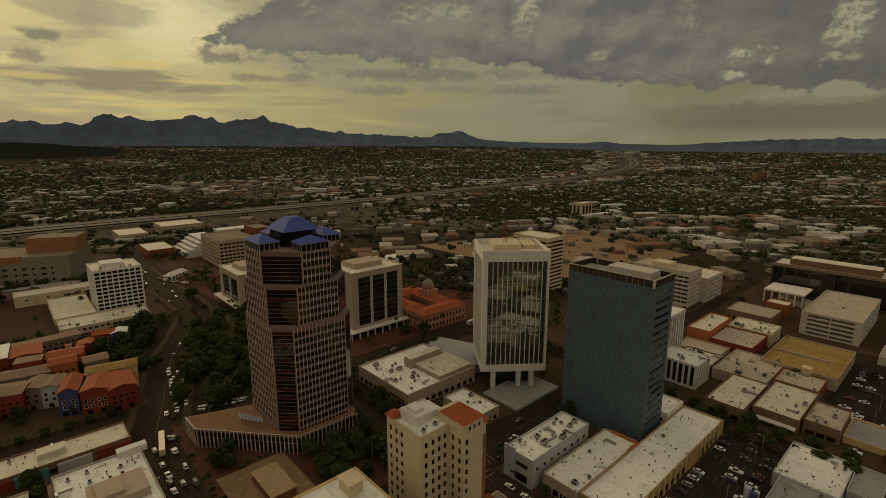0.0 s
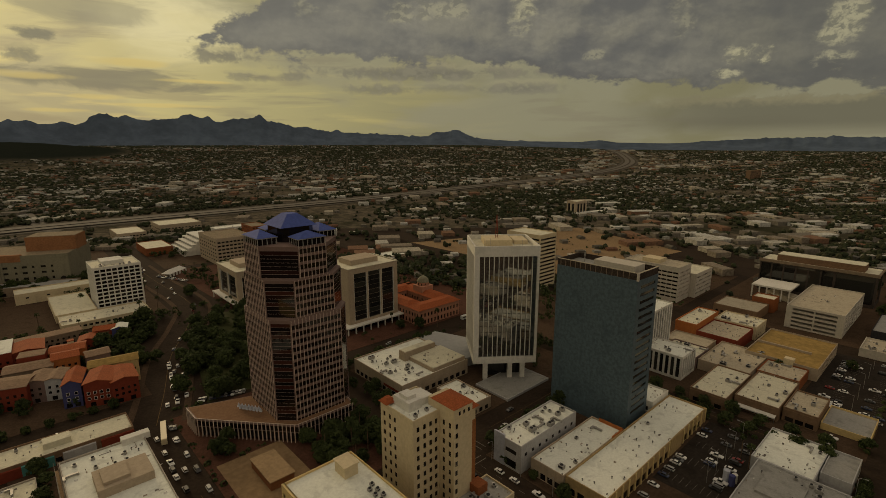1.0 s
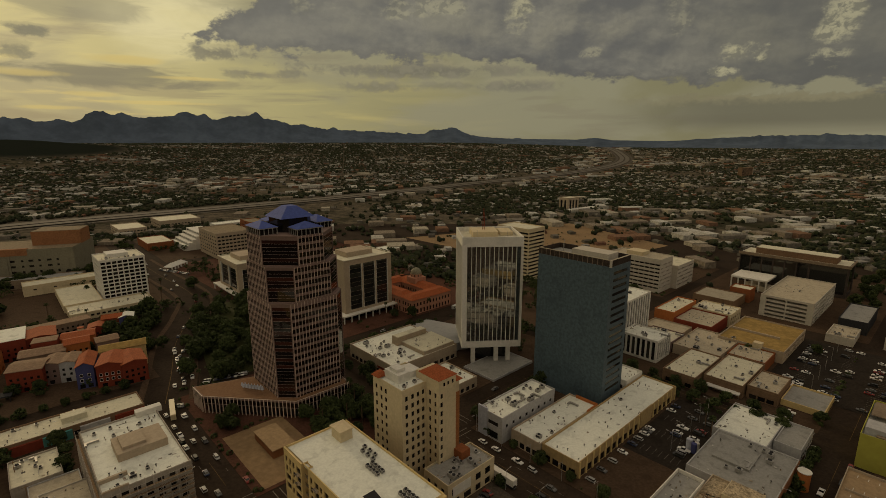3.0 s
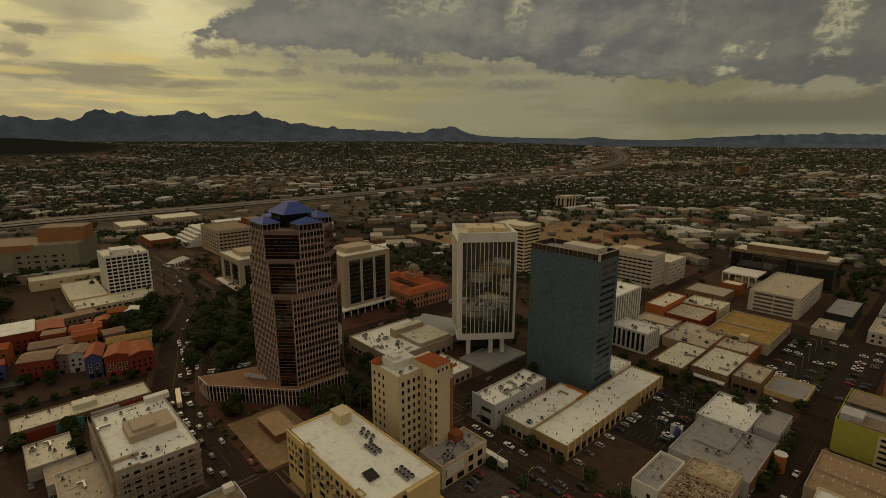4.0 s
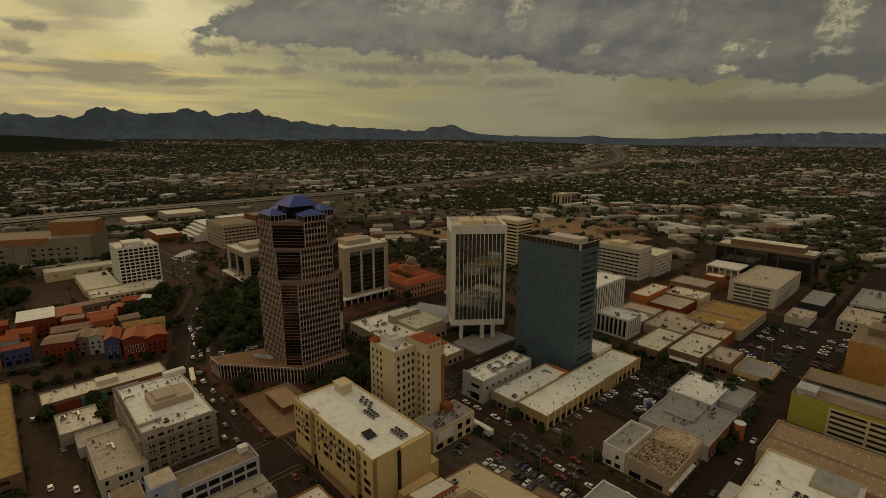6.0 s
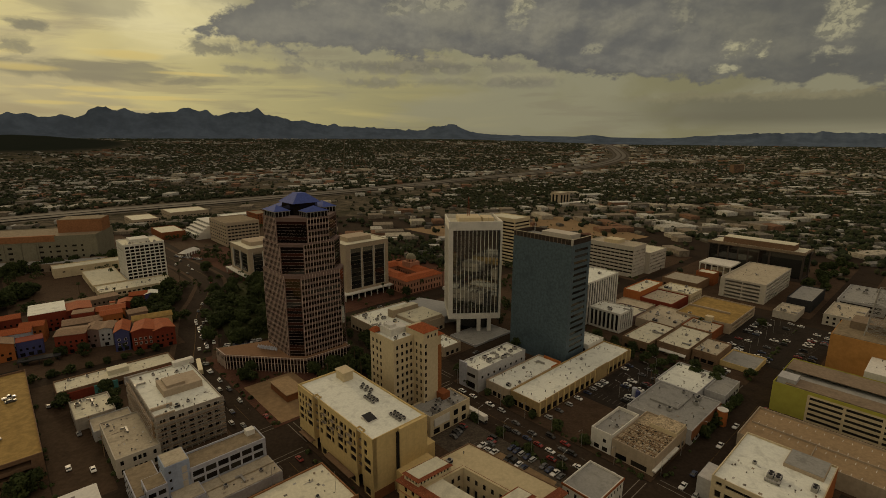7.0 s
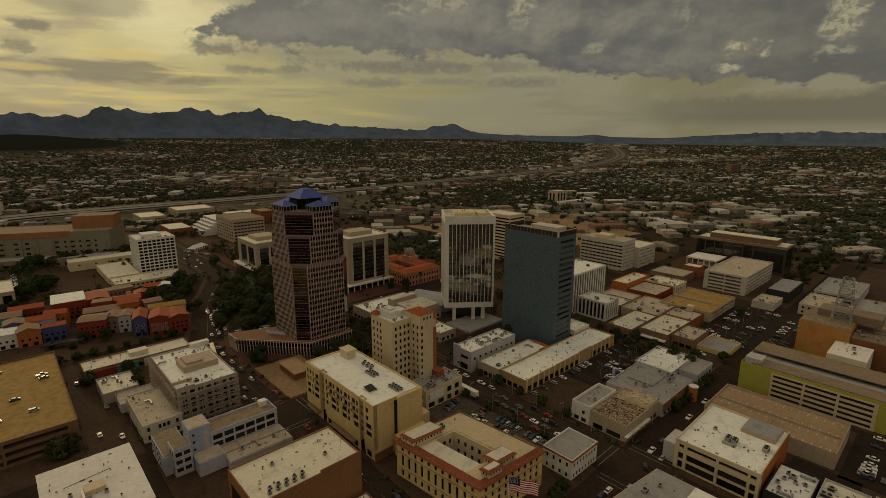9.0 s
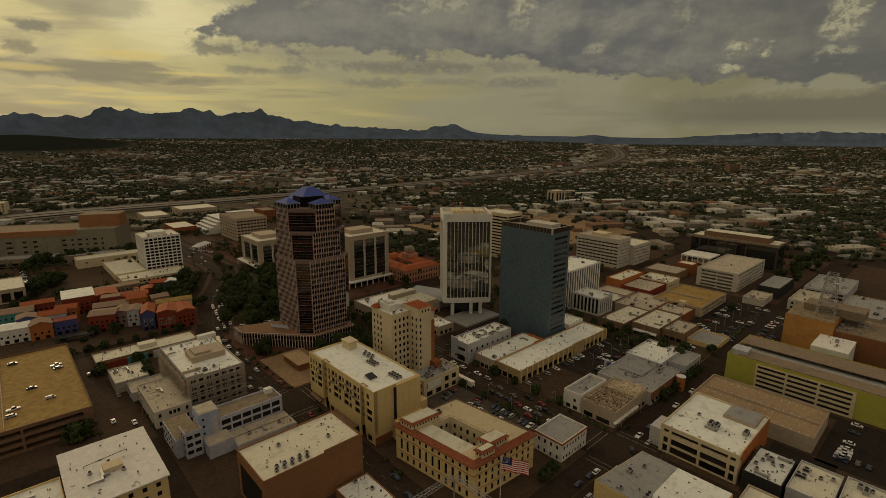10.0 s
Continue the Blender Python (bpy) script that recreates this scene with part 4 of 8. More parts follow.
def lay_city():
    turn = radians(8)
    c, s = math.cos(turn), math.sin(turn)
    hv, hf, tv, tf, wv, wf = [], [], [], [], [], []

    def house(x, y, w, d, h, ang, gable, v, f):
        z = land(x, y)
        n = len(v)
        ca, sa = math.cos(ang), math.sin(ang)
        pts = [(-w, -d), (w, -d), (w, d), (-w, d)]
        for zz in (z - 1.5, z + h):
            v.extend([(x + (p * ca - q * sa) / 2, y + (p * sa + q * ca) / 2, zz) for p, q in pts])
        f.extend([(n, n + 1, n + 5, n + 4), (n + 1, n + 2, n + 6, n + 5), (n + 2, n + 3, n + 7, n + 6), (n + 3, n, n + 4, n + 7)])
        if gable:
            v.extend([(x - w * ca / 2, y - w * sa / 2, z + h + gable), (x + w * ca / 2, y + w * sa / 2, z + h + gable)])
            f.extend([(n + 4, n + 5, n + 9, n + 8), (n + 6, n + 7, n + 8, n + 9), (n + 5, n + 6, n + 9), (n + 7, n + 4, n + 8)])
        else:
            f.append((n + 4, n + 5, n + 6, n + 7))

    bm = bmesh.new()
    bmesh.ops.create_icosphere(bm, subdivisions=1, radius=1.0)
    iv, jf = [tuple(v.co) for v in bm.verts], [tuple(v.index for v in f.verts) for f in bm.faces]
    bm.free()
    iv = np.array(iv)

    def tree(x, y, r, h, lobes=1):
        if lobes > 1:
            for _ in range(lobes):
                q = rng.uniform(0.45, 0.75)
                tree(x + rng.normal() * r * 0.5, y + rng.normal() * r * 0.5, r * q, h * rng.uniform(0.6, 1.0))
            return
        z = land(x, y)
        n = len(tv)
        k = iv * (1 + 0.45 * (rng.random((len(iv), 1)) - 0.5)) * (r, r, h / 2) + (x, y, z + h * 0.48)
        tv.extend(map(tuple, k))
        tf.extend([(a + n, b + n, e + n) for a, b, e in jf])

    for gy in range(0, 185):
        for gx in range(-185, 185):
            # lots of 24 x 30 m, with a street after every second row and a wider one after every tenth
            px, py = gx * 21.0 + (gx // 8) * 14, gy * 24.0 + (gy // 2) * 11 + 330
            x, y = px * c - py * s, px * s + py * c
            r = math.hypot(x, y)
            if r > 4680 or abs(math.degrees(math.atan2(x, y))) > 52 or inner(x, y) or off_freeway(x, y) < 62:
                continue
            if math.hypot(x + 2150, y - 2700) < 560:
                continue
            built = noise.noise(Vector((x * 0.0016, y * 0.0016, 4.0)))
            green = noise.noise(Vector((x * 0.0034, y * 0.0034, 9.0)))
            trade = noise.noise(Vector((x * 0.0011 + 3.0, y * 0.0022, 17.0)))
            strip = off_freeway(x, y) < 190
            vacant = green < -0.42 or (strip and built < -0.1)
            yard = strip or trade > 0.30 or (r < 900 and 398 < x * CU + y * SU < 660)
            if rng.random() < (0.12 if vacant else 0.42 if r < 900 and 398 < x * CU + y * SU < 660 else (0.50 if yard else 0.80 if built > -0.25 else 0.5) * (1.0 if r < 2900 else 0.55)):
                big = rng.random() < (0.25 if r < 900 and 398 < x * CU + y * SU < 660 else 0.55 if yard else 0.05 if r > 900 else 0.10)
                w, d = (16 + 40 * rng.random() ** 1.6, 12 + 14 * rng.random()) if big else (8 + 8 * rng.random(), 7 + 4 * rng.random())
                h = 4.5 + 3 * rng.random() if big else 2.8 + 1.2 * rng.random()
                house(x + rng.normal() * 5.5, y + rng.normal() * 6.5, w, d, h, turn + (1.5708 if rng.random() < 0.4 else 0) + rng.normal() * 0.03,
                      0 if big or rng.random() < 0.45 else 1.0 + rng.random(), wv if big else hv, wf if big else hf)
            core = r < 900 and 398 < x * CU + y * SU < 660
            lush = 0.5 if vacant or core else 1.3 if yard else max(1.2, 5.2 + 5.0 * green)
            for _ in range(rng.poisson(lush if r < 1600 else lush * 0.8 if r < 2600 else lush * 0.62)):
                h = (3.4 + 6.5 * rng.random() ** 1.3) * (1.0 if r < 1400 else 0.82)
                tree(x + rng.uniform(-14, 14), y + rng.uniform(-16, 16), 1.9 + h * 0.42 * (0.7 + 0.6 * rng.random()), h, 3 if r < 1300 else 2 if r < 2000 else 1)
    # the dense belt of trees along the wash beyond the freeway
    for p, n in along(FREEWAY, 9.0):
        if -1500 < p.x < 250:
            for _ in range(5):
                q = p + n * rng.uniform(64, 150)
                h = 5 + 5 * rng.random()
                tree(q.x + rng.normal() * 4, q.y + rng.normal() * 4, 2.4 + h * 0.34, h, 3)
    for name, v, f, m, label, cat in (
            ("far_houses", hv, hf, island("house_walls", [(0.52, 0.51, 0.47), (0.12, 0.11, 0.09), (0.20, 0.18, 0.15), (0.36, 0.34, 0.29), (0.13, 0.12, 0.105), (0.19, 0.105, 0.07), (0.30, 0.27, 0.22), (0.11, 0.105, 0.095), (0.42, 0.41, 0.37), (0.17, 0.155, 0.13), (0.26, 0.25, 0.23)]), "low pale and brown houses spread over the plain", "houses"),
            ("far_warehouses", wv, wf, island("warehouse_walls", [(0.46, 0.44, 0.38), (0.26, 0.22, 0.17), (0.20, 0.18, 0.15), (0.42, 0.38, 0.30), (0.54, 0.53, 0.48), (0.22, 0.13, 0.085)]), "long flat-roofed white and tan warehouses", "warehouses"),
            ("far_trees", tv, tf, island("far_leaves", [(0.036, 0.044, 0.024), (0.052, 0.056, 0.030), (0.028, 0.037, 0.020), (0.070, 0.070, 0.040), (0.042, 0.052, 0.026)], 0.95), "dark green street and garden trees of the far town", "trees")):
        me = bpy.data.meshes.new(name)
        me.from_pydata(v, [], f)
        me.materials.append(m)
        tagged(new(name, me), label, cat, kind="stuff")


# ---- streets and blocks ----
def flat(name, pts, z, material, label, category, kind="structure"):
    """A level sheet over an outline in grid coordinates."""
    mb = Mesh()
    mb.quad(*[grid(a, b, z) for a, b in pts])
    return tagged(part(name, mb, material), label, category, kind=kind)


def slab(pts, label="worn tan concrete pavement with a kerb", material="pave", top=0.17):
    mb = Mesh().prism([grid(a, b)[:2] for a, b in pts], -0.05, top)
    return tagged(part("pavement", mb, M[material]), label, "pavement", kind="structure")


def rect(a0, b0, a1, b1):
    return [(a0, b0), (a1, b0), (a1, b1), (a0, b1)]


flat("road", [(-420, -330), (700, -330), (700, 430), (330, 760), (-420, 760)], 0.035, M["asphalt"], "dark worn asphalt of the downtown streets", "road")
slab(rect(52, 8, 121, 126))
slab(rect(143, 8, 246, 124))
slab(rect(47, 148, 121, 252), "brick-red paved plaza", "brickpave")
slab(rect(143, 148, 258, 238))
slab(rect(143, 262, 330, 350), "brick-red paved civic plaza", "brickpave")
slab(rect(-16, 8, 30, 137))
slab(rect(-16, 156, 30, 266))
slab(rect(-260, 8, -37, 137))
slab(rect(-260, 156, -37, 268))
slab(rect(-140, 286, 46, 425), "warm tan paving of a shopping village", "pave")
slab(rect(261, 8, 395, 140))
slab(rect(415, 8, 640, 140))
slab(rect(-16, -150, 121, -15))
slab(rect(143, -150, 236, -15))
slab(rect(240, -150, 396, -15))
slab(rect(415, -150, 640, -15))
slab(rect(275, 160, 400, 250))
slab(rect(415, 150, 560, 260))
slab(rect(-40, 432, 92, 575))
slab(rect(-180, 432, -48, 660))
slab(rect(-180, 590, 92, 760))
slab(rect(126, 590, 330, 760))
slab([(132, 400), (330, 360), (330, 575), (126, 575)], "brick-red paved civic plaza", "brickpave")
flat("lawn", [(66, 256), (140, 256), (160, 395), (120, 400), (84, 345)], 0.10, mat("dry_grass", (0.05, 0.055, 0.022), 0.95, 0.3, 1.0, 0.4, 0.3), "dark shaded park lawn under dense trees", "lawn")
flat("sand_yard", rect(51, 150, 80, 197), 0.20, M["sand"], "bare sandy yard beside the street", "yard")
flat("car_park", rect(96, 28, 121, 91), 0.20, M["pale_lot"], "worn pale asphalt car park", "car park")
flat("car_park", rect(183, 40, 246, 66.5), 0.20, M["lot"], "dark asphalt car park behind the market", "car park")
flat("car_park", rect(298, -14, 396, 42), 0.20, M["lot"], "large dark asphalt car park", "car park")
flat("car_park", rect(-58, 290, -40, 310), 0.20, M["lot"], "small dark asphalt car park", "car park")
flat("car_park", rect(144, -70, 192, -46), 0.20, M["lot"], "dark asphalt yard", "car park")
flat("car_park", rect(190, -110, 240, -62), 0.20, M["lot"], "dark asphalt yard", "car park")
flat("car_park", rect(-176, 440, -52, 560), 0.20, M["lot"], "wide worn asphalt car park", "car park")
flat("car_park", rect(-100, 566, 80, 590), 0.05, M["lot"], "dark asphalt service yard", "car park")
flat("street_surface", rect(-36.5, 150, -17, 275), 0.06, M["dust"], "dusty worn asphalt side street", "road")
flat("dust_patch", [(98, 31), (115, 34), (113, 62), (104, 68), (98, 66)], 0.21, M["sand"], "patch of blown sand on a car park", "ground")
flat("dirt_lot", [(430, 270), (640, 240), (700, 430), (420, 520)], 0.12, M["sand"], "bare sandy lot at the edge of downtown", "yard")
ribbon("curving_street", [grid(40, 240)[:2], grid(52, 285)[:2], grid(68, 335)[:2], grid(92, 385)[:2], grid(110, 440)[:2], grid(106, 540)[:2], grid(104, 620)[:2], grid(120, 720)[:2], grid(170, 800)[:2], grid(200, 900)[:2]], -11, 11, 0.12, M["asphalt"], "asphalt street curving past the park", step=8)
CURVE = [grid(40, 250)[:2], grid(52, 285)[:2], grid(68, 335)[:2], grid(92, 385)[:2], grid(110, 440)[:2], grid(106, 540)[:2], grid(104, 620)[:2]]
ribbon("pavement", CURVE, 11, 14.5, 0.2, M["park_pave"], "tan pavement along the curving street", "pavement", step=8)
ribbon("pavement", CURVE, -14.5, -11, 0.2, M["park_pave"], "tan pavement along the curving street", "pavement", step=8)
ribbon("centre_line", CURVE, -0.15, 0.15, 0.13, M["yellow_paint"], "worn yellow centre line of the curving street", "road marking", step=8)
ribbon("avenue", [grid(660, 88)[:2], grid(900, 90)[:2], grid(1500, 70)[:2], grid(3200, 0)[:2]], -9, 9, 0.6, M["far_road"], "worn asphalt avenue running out of town", step=40)
ribbon("avenue", [grid(60, 960)[:2], grid(44, 1150)[:2], grid(30, 1700)[:2], grid(0, 2600)[:2]], -10, 10, 0.8, M["far_road"], "worn asphalt avenue crossing the freeway", step=40)


def stripes():
    """Lane lines and zebra crossings."""
    line = Mesh().box(-1.5, -0.07, 0, 1.5, 0.07, 0.006).data("lane_dash", M["paint"])
    long = Mesh().box(-10, -0.08, 0, 10, 0.08, 0.006).data("centre_line", M["yellow_paint"])
    rail = Mesh().box(-9.5, -0.16, 0, 9.5, 0.16, 0.006).data("crossing_line", M["paint"])
    roads = thing("road_markings", pose(0, 0, 0), "faded white and yellow road markings", "road markings", kind="structure")

    def put(name, data, a, b, turn, z=0.045):
        x, y, _ = grid(a, b)
        part(name, data, None, roads, at=pose(x, y, z, 0, 0, TH + turn))

    for a in (132, 40.5, -26.5, 253):
        for k in range(14):
            b = -100 + k * 21
            if not any(lo < b < hi for lo, hi in ((-24, 16), (118, 156), (236, 266))):
                put("centre_line", long, a, b, 90)
                for o in (-4, 4):
                    put("lane_dash", line, a + o, b, 90), put("lane_dash", line, a + o, b + 9, 90)
    for b in (-3.5, 137.5):
        for k in range(17):
            a = -40 + k * 21
            if not any(lo < a < hi for lo, hi in ((-45, -8), (20, 62), (112, 152), (238, 270))):
                put("centre_line", long, a, b, 0)
    for a in (132, 40.5, 253):
        for b in (10.5, -17.5, 124, 150):
            put("crossing_line", rail, a, b - 1.4, 0), put("crossing_line", rail, a, b + 1.4, 0)
    for b in (-3.5, 137.5):
        for a in (118.5, 146, 54.5, 27):
            put("crossing_line", rail, a - 1.4, b, 90), put("crossing_line", rail, a + 1.4, b, 90)
    bay = Mesh().box(-2.6, -0.06, 0, 2.6, 0.06, 0.006).data("bay_line", M["paint"])
    for a, b0, n in ((190, 44, 9), (206, 44, 8), (222, 44, 8), (108, 34, 18), (95, 34, 12)):
        for k in range(n):
            put("bay_line", bay, a, b0 + k * 2.7, 0, 0.205)
    for b in (-6, 12, 28):
        for k in range(30):
            put("bay_line", bay, 304 + k * 2.8, b, 90, 0.205)


stripes()

# ---- downtown ----
def win(width, cols, rows, ww, wh, z0, fh, margin=1.0, pane="glass"):
    return (spread(width, cols, ww, margin), floors(z0, rows, fh, wh), pane)


def tower():
    """The stepped granite tower with blue hipped caps."""
    la, lb = 39.5, 42.5
    x, y, _ = grid(80, 192.5)
    th = thing("office_tower", pose(x, y, 0, 0, 0, TH), "tall stepped granite office tower with bronze glass and blue roofs", "skyscraper")

    def outline(c):
        return [(c, 0), (la - c, 0), (la, c), (la, lb - c), (la - c, lb), (c, lb), (0, lb - c), (0, c)]

    limit, rest, bays, fh = 300, Mesh(), Mesh(), 3.55
    for c, z0, z1 in ((7.0, 0.0, 59.0), (10.0, 59.0, 77.0), (13.0, 77.0, 92.0)):
        pts, wall = outline(c), Mesh()
        fin = Mesh().box(-0.08, -0.16, z0 + 0.3, 0.08, -0.005, z1 - 0.1).data("fin", M["pale_stone"])
        for i in range(8):
            p, q = Vector(pts[i]), Vector(pts[(i + 1) % 8])
            width = (q - p).length
            m = Matrix.Translation((p.x, p.y, 0)) @ Matrix.Rotation(math.atan2(q.y - p.y, q.x - p.x), 4, "Z")
            n = int((z1 - z0) / fh)
            zs = [(z0 + 0.9 + k * fh, z0 + 0.9 + k * fh + 2.2) for k in range(n) if z0 + k * fh + 3.2 < z1]
            if i % 2 == 0:
                cols = max(3, round(width / 1.85))
                holes = facade(wall, m, width, z0, z1, spread(width, cols, width / cols - 0.20), zs, 0.3)
                if i in (0, 6):
                    limit = glaze(th, m, holes, M["bronze"], 0.3, limit, rest)
                    for k in range(cols + 1):
                        part("fin", fin, None, th, at=m @ pose(0.14 + (width - 0.28) * k / cols, 0, 0))
                else:
                    glaze(th, m, holes, M["bronze"], 0.3, 0, rest)
            else:
                # bays of bronze glass between thin metal lines
                facade(wall, m, width, z0, z1, [(0.5, width - 0.5)], [(z0 + 0.4, z1 - 0.5)], 0.45)
                z = z0 + 0.4
                while z + fh / 2 <= z1 - 0.45:
                    part("bay_window", pane_data(width - 1.0, fh / 2 - 0.1, M["bay_glass"]), None, th, at=m @ pose(width / 2, 0.25, z + fh / 4))
                    bays.v += [tuple(m @ Vector(v)) for v in ((0.5, 0.18, z - 0.035), (width - 0.5, 0.18, z - 0.035), (width - 0.5, 0.18, z + 0.035), (0.5, 0.18, z + 0.035))]
                    bays.f.append(tuple(range(len(bays.v) - 4, len(bays.v))))
                    z += fh / 2
        wall.f.append(tuple(range(len(wall.v), len(wall.v) + 8)))
        wall.v += [(px, py, z1) for px, py in pts]
        part("wall", wall, M["stone"], th, "pinkish granite piers and spandrels")
    tagged(part("glazing_bars", bays, M["fin_stone"], th, "thin dull metal glazing bars"), kind="stuff")
    tagged(part("far_windows", rest, M["bronze"], th), kind="stuff")
    # the wedge-shaped podium with its colonnade, and the terrace over it
    out = [(-28.2, 48.1), (-27.8, 34.5), (5.0, -3.0), (35.5, -3.6), (36.6, 9), (20, 25), (0.8, 38)]
    mx, my = 4.0, 21.0
    part("podium", Mesh().prism([(mx + (px - mx) * 0.93, my + (py - my) * 0.93) for px, py in out], 0, 5.2), M["black_glass"], th, "recessed dark glass ground floor")
    part("terrace", Mesh().prism(out, 5.2, 9.2), M["stone"], th, "granite-faced podium storey")
    part("terrace_floor", Mesh().prism([(mx + (px - mx) * 0.975, my + (py - my) * 0.975) for px, py in out], 9.2, 9.26), M["terrace"], th, "terracotta paved roof terrace")
    col, slot = Mesh().box(-0.16, -0.3, 0, 0.16, 0.3, 9.2).data("column", M["pale_stone"]), pane_data(1.75, 2.5, M["bronze"])
    for (px, py), (qx, qy), n in ((out[0], out[1], 7), (out[1], out[2], 25), (out[2], out[3], 15)):
        turn = math.degrees(math.atan2(qy - py, qx - px))
        for k in range(n):
            t = (k + 0.5) / n
            at = pose(px + (qx - px) * t, py + (qy - py) * t, 0, 0, 0, turn)
            part("column", col, None, th, at=at)
            part("window", slot, None, th, at=at @ pose(1.0, -0.03, 6.9))
    rim = Mesh()
    for k in range(4):
        rim.rod((*out[k], 9.35), (*out[k + 1], 9.35), 0.16, 4)
    part("terrace_rim", rim, M["pale_stone"], th, "pale granite coping")
    # glazed pavilions over the four sides, and the drum with the crown roof
    cx, cy = la / 2, lb / 2
    for k, (x0, y0, x1, y1) in enumerate(((13, 0, la - 13, 9), (la - 9, 13, la, lb - 13), (13, lb - 9, la - 13, lb), (0, 13, 9, lb - 13))):
        part("pavilion_glazing", Mesh().box(x0 + 0.5, y0 + 0.5, 92, x1 - 0.5, y1 - 0.5, 94.9), M["bronze"], th)
        nx, ny = round((x1 - x0) / 2.2), round((y1 - y0) / 2.2)
        for i in range(nx + 1):
            for py in (y0, y1 - 0.3):
                px = x0 + (x1 - x0 - 0.3) * i / nx
                part("pavilion_post", Mesh().box(px, py, 92, px + 0.3, py + 0.3, 94.9), M["metal"], th)
        for i in range(1, ny):
            for px in (x0, x1 - 0.3):
                py = y0 + (y1 - y0 - 0.3) * i / ny
                part("pavilion_post", Mesh().box(px, py, 92, px + 0.3, py + 0.3, 94.9), M["metal"], th)
        part("eave", Mesh().box(x0 - 0.3, y0 - 0.3, 94.9, x1 + 0.3, y1 + 0.3, 95.3), M["metal"], th)
        part("hipped_roof", Mesh().hip(x0, y0, x1, y1, 95.3, 98.2, 8.0, 0.5), M["blue_roof"], th, "blue standing-seam metal hip")
    part("drum", Mesh().prism([(cx - 9, cy - 5), (cx - 5, cy - 9.5), (cx + 5, cy - 9.5), (cx + 9, cy - 5), (cx + 9, cy + 5), (cx + 5, cy + 9.5), (cx - 5, cy + 9.5), (cx - 9, cy + 5)], 92, 98.9), M["bronze"], th, "dark glazed penthouse drum")
    part("crown_roof", Mesh().hip(cx - 8.6, cy - 9, cx + 8.6, cy + 9, 98.9, 104.3, 6.6, 0.6), M["blue_roof"], th, "large blue metal hipped roof with a flat top")


def terrace_umbrella():
    th = stock("patio_umbrella", "folded blue-grey patio umbrella on a roof terrace", "umbrella", "terrace umbrellas")
    part("pole", Mesh().tube(0, 0, 0, 3.0, 0.05, sides=6), M["metal"], th)
    part("canopy", Mesh().tube(0, 0, 1.2, 3.1, 0.9, 0.08, 6), M["bluegrey_wall"], th)
    return th


def boa():
    """The white office block on columns, with white fins before black glass."""
    w, d = 37.0, 36.0
    th = thing("office_block", pose(31.2, 256.0, 0, 0, 0, 1.5), "white concrete office block with fins over black glass, raised on columns", "skyscraper")
    z0, z1, zt = 15.0, 75.0, 81.0
    frame_m = Mesh()
    frame_m.box(0, 0, 11.2, w, d, z0)
    for x0, y0, x1, y1 in ((0, 0, w, 0.8), (0, d - 0.8, w, d), (0, 0.8, 0.8, d - 0.8), (w - 0.8, 0.8, w, d - 0.8)):
        frame_m.box(x0, y0, z1, x1, y1, zt)
    for x0, x1 in ((0, 3.0), (w - 1.4, w)):
        frame_m.box(x0, 0, z0, x1, 1.4, z1).box(x0, d - 1.4, z0, x1, d, z1)
    part("concrete_frame", frame_m, M["white_wall"], th)
    part("roof", Mesh().box(0.8, 0.8, 77.6, w - 0.8, d - 0.8, 78.2), M["cream_roof"], th)
    fin = Mesh().box(-0.14, 0, z0, 0.14, 1.2, z1).data("fin", M["white_wall"])
    for i in range(1, 12):
        part("fin", fin, None, th, at=pose(3.0 + i * 2.72, 0.05, 0))
        part("fin", fin, None, th, at=pose(w - 3.0 - i * 2.72, d - 0.05, 0, 0, 0, 180))
        part("fin", fin, None, th, at=pose(w, i * 2.9 + 0.4, 0, 0, 0, 90))
        part("fin", fin, None, th, at=pose(0, i * 2.9 + 0.4, 0, 0, 0, -90))
    k = 0
    for r in range(16):
        z = z0 + 0.1 + r * 3.75
        for i in range(12):
            part("window", pane_data(2.3, 3.5, M["office_glass"]), None, th, at=pose(3.0 + (i + 0.5) * 2.72, 1.0, z + 1.8))
    core = Mesh().box(1.2, 1.3, z0, w - 1.2, d - 1.2, 77.6)
    part("glass_core", core, M["black_glass"], th)
    for px in (7.5, 22.0, 29.5):
        for py in (3.0, d - 3):
            part("column", Mesh().box(px - 1.3, py - 1.3, 0, px + 1.3, py + 1.3, 11.2), M["white_wall"], th)
    part("roof_house", Mesh().box(8, 14, 78.2, 24, 30, 81.6).box(26, 18, 78.2, 34, 33, 80.6), M["cream_wall"], th, "cream roof plant house")
    mast, mx, my = Mesh(), 16.0, 22.0
    for k in range(6):
        z, q, r = 81.6 + k * 2.3, 0.75 - k * 0.1, 0.65 - k * 0.1
        lo = [(mx + x * q, my + y * q, z) for x, y in ((-1, -1), (1, -1), (1, 1), (-1, 1))]
        hi = [(mx + x * r, my + y * r, z + 2.3) for x, y in ((-1, -1), (1, -1), (1, 1), (-1, 1))]
        for i in range(4):
            mast.rod(lo[i], hi[i], 0.09, 4), mast.rod(lo[i], hi[(i + 1) % 4], 0.06, 4)
    part("lattice_mast", mast, M["red_wall"], th, "thin red lattice mast")
    for x, y, h in ((6, 4, 3.2), (9.5, 5, 4.4), (28, 6, 3.0), (31, 10, 4.0)):
        part("aerial", Mesh().rod((x, y, 78.2), (x, y, 78.2 + h + 2), 0.08), M["metal"], th, "thin steel aerial")
    part("lobby", Mesh().box(8, 8, 0, w - 8, d - 8, 11.2), M["black_glass"], th)


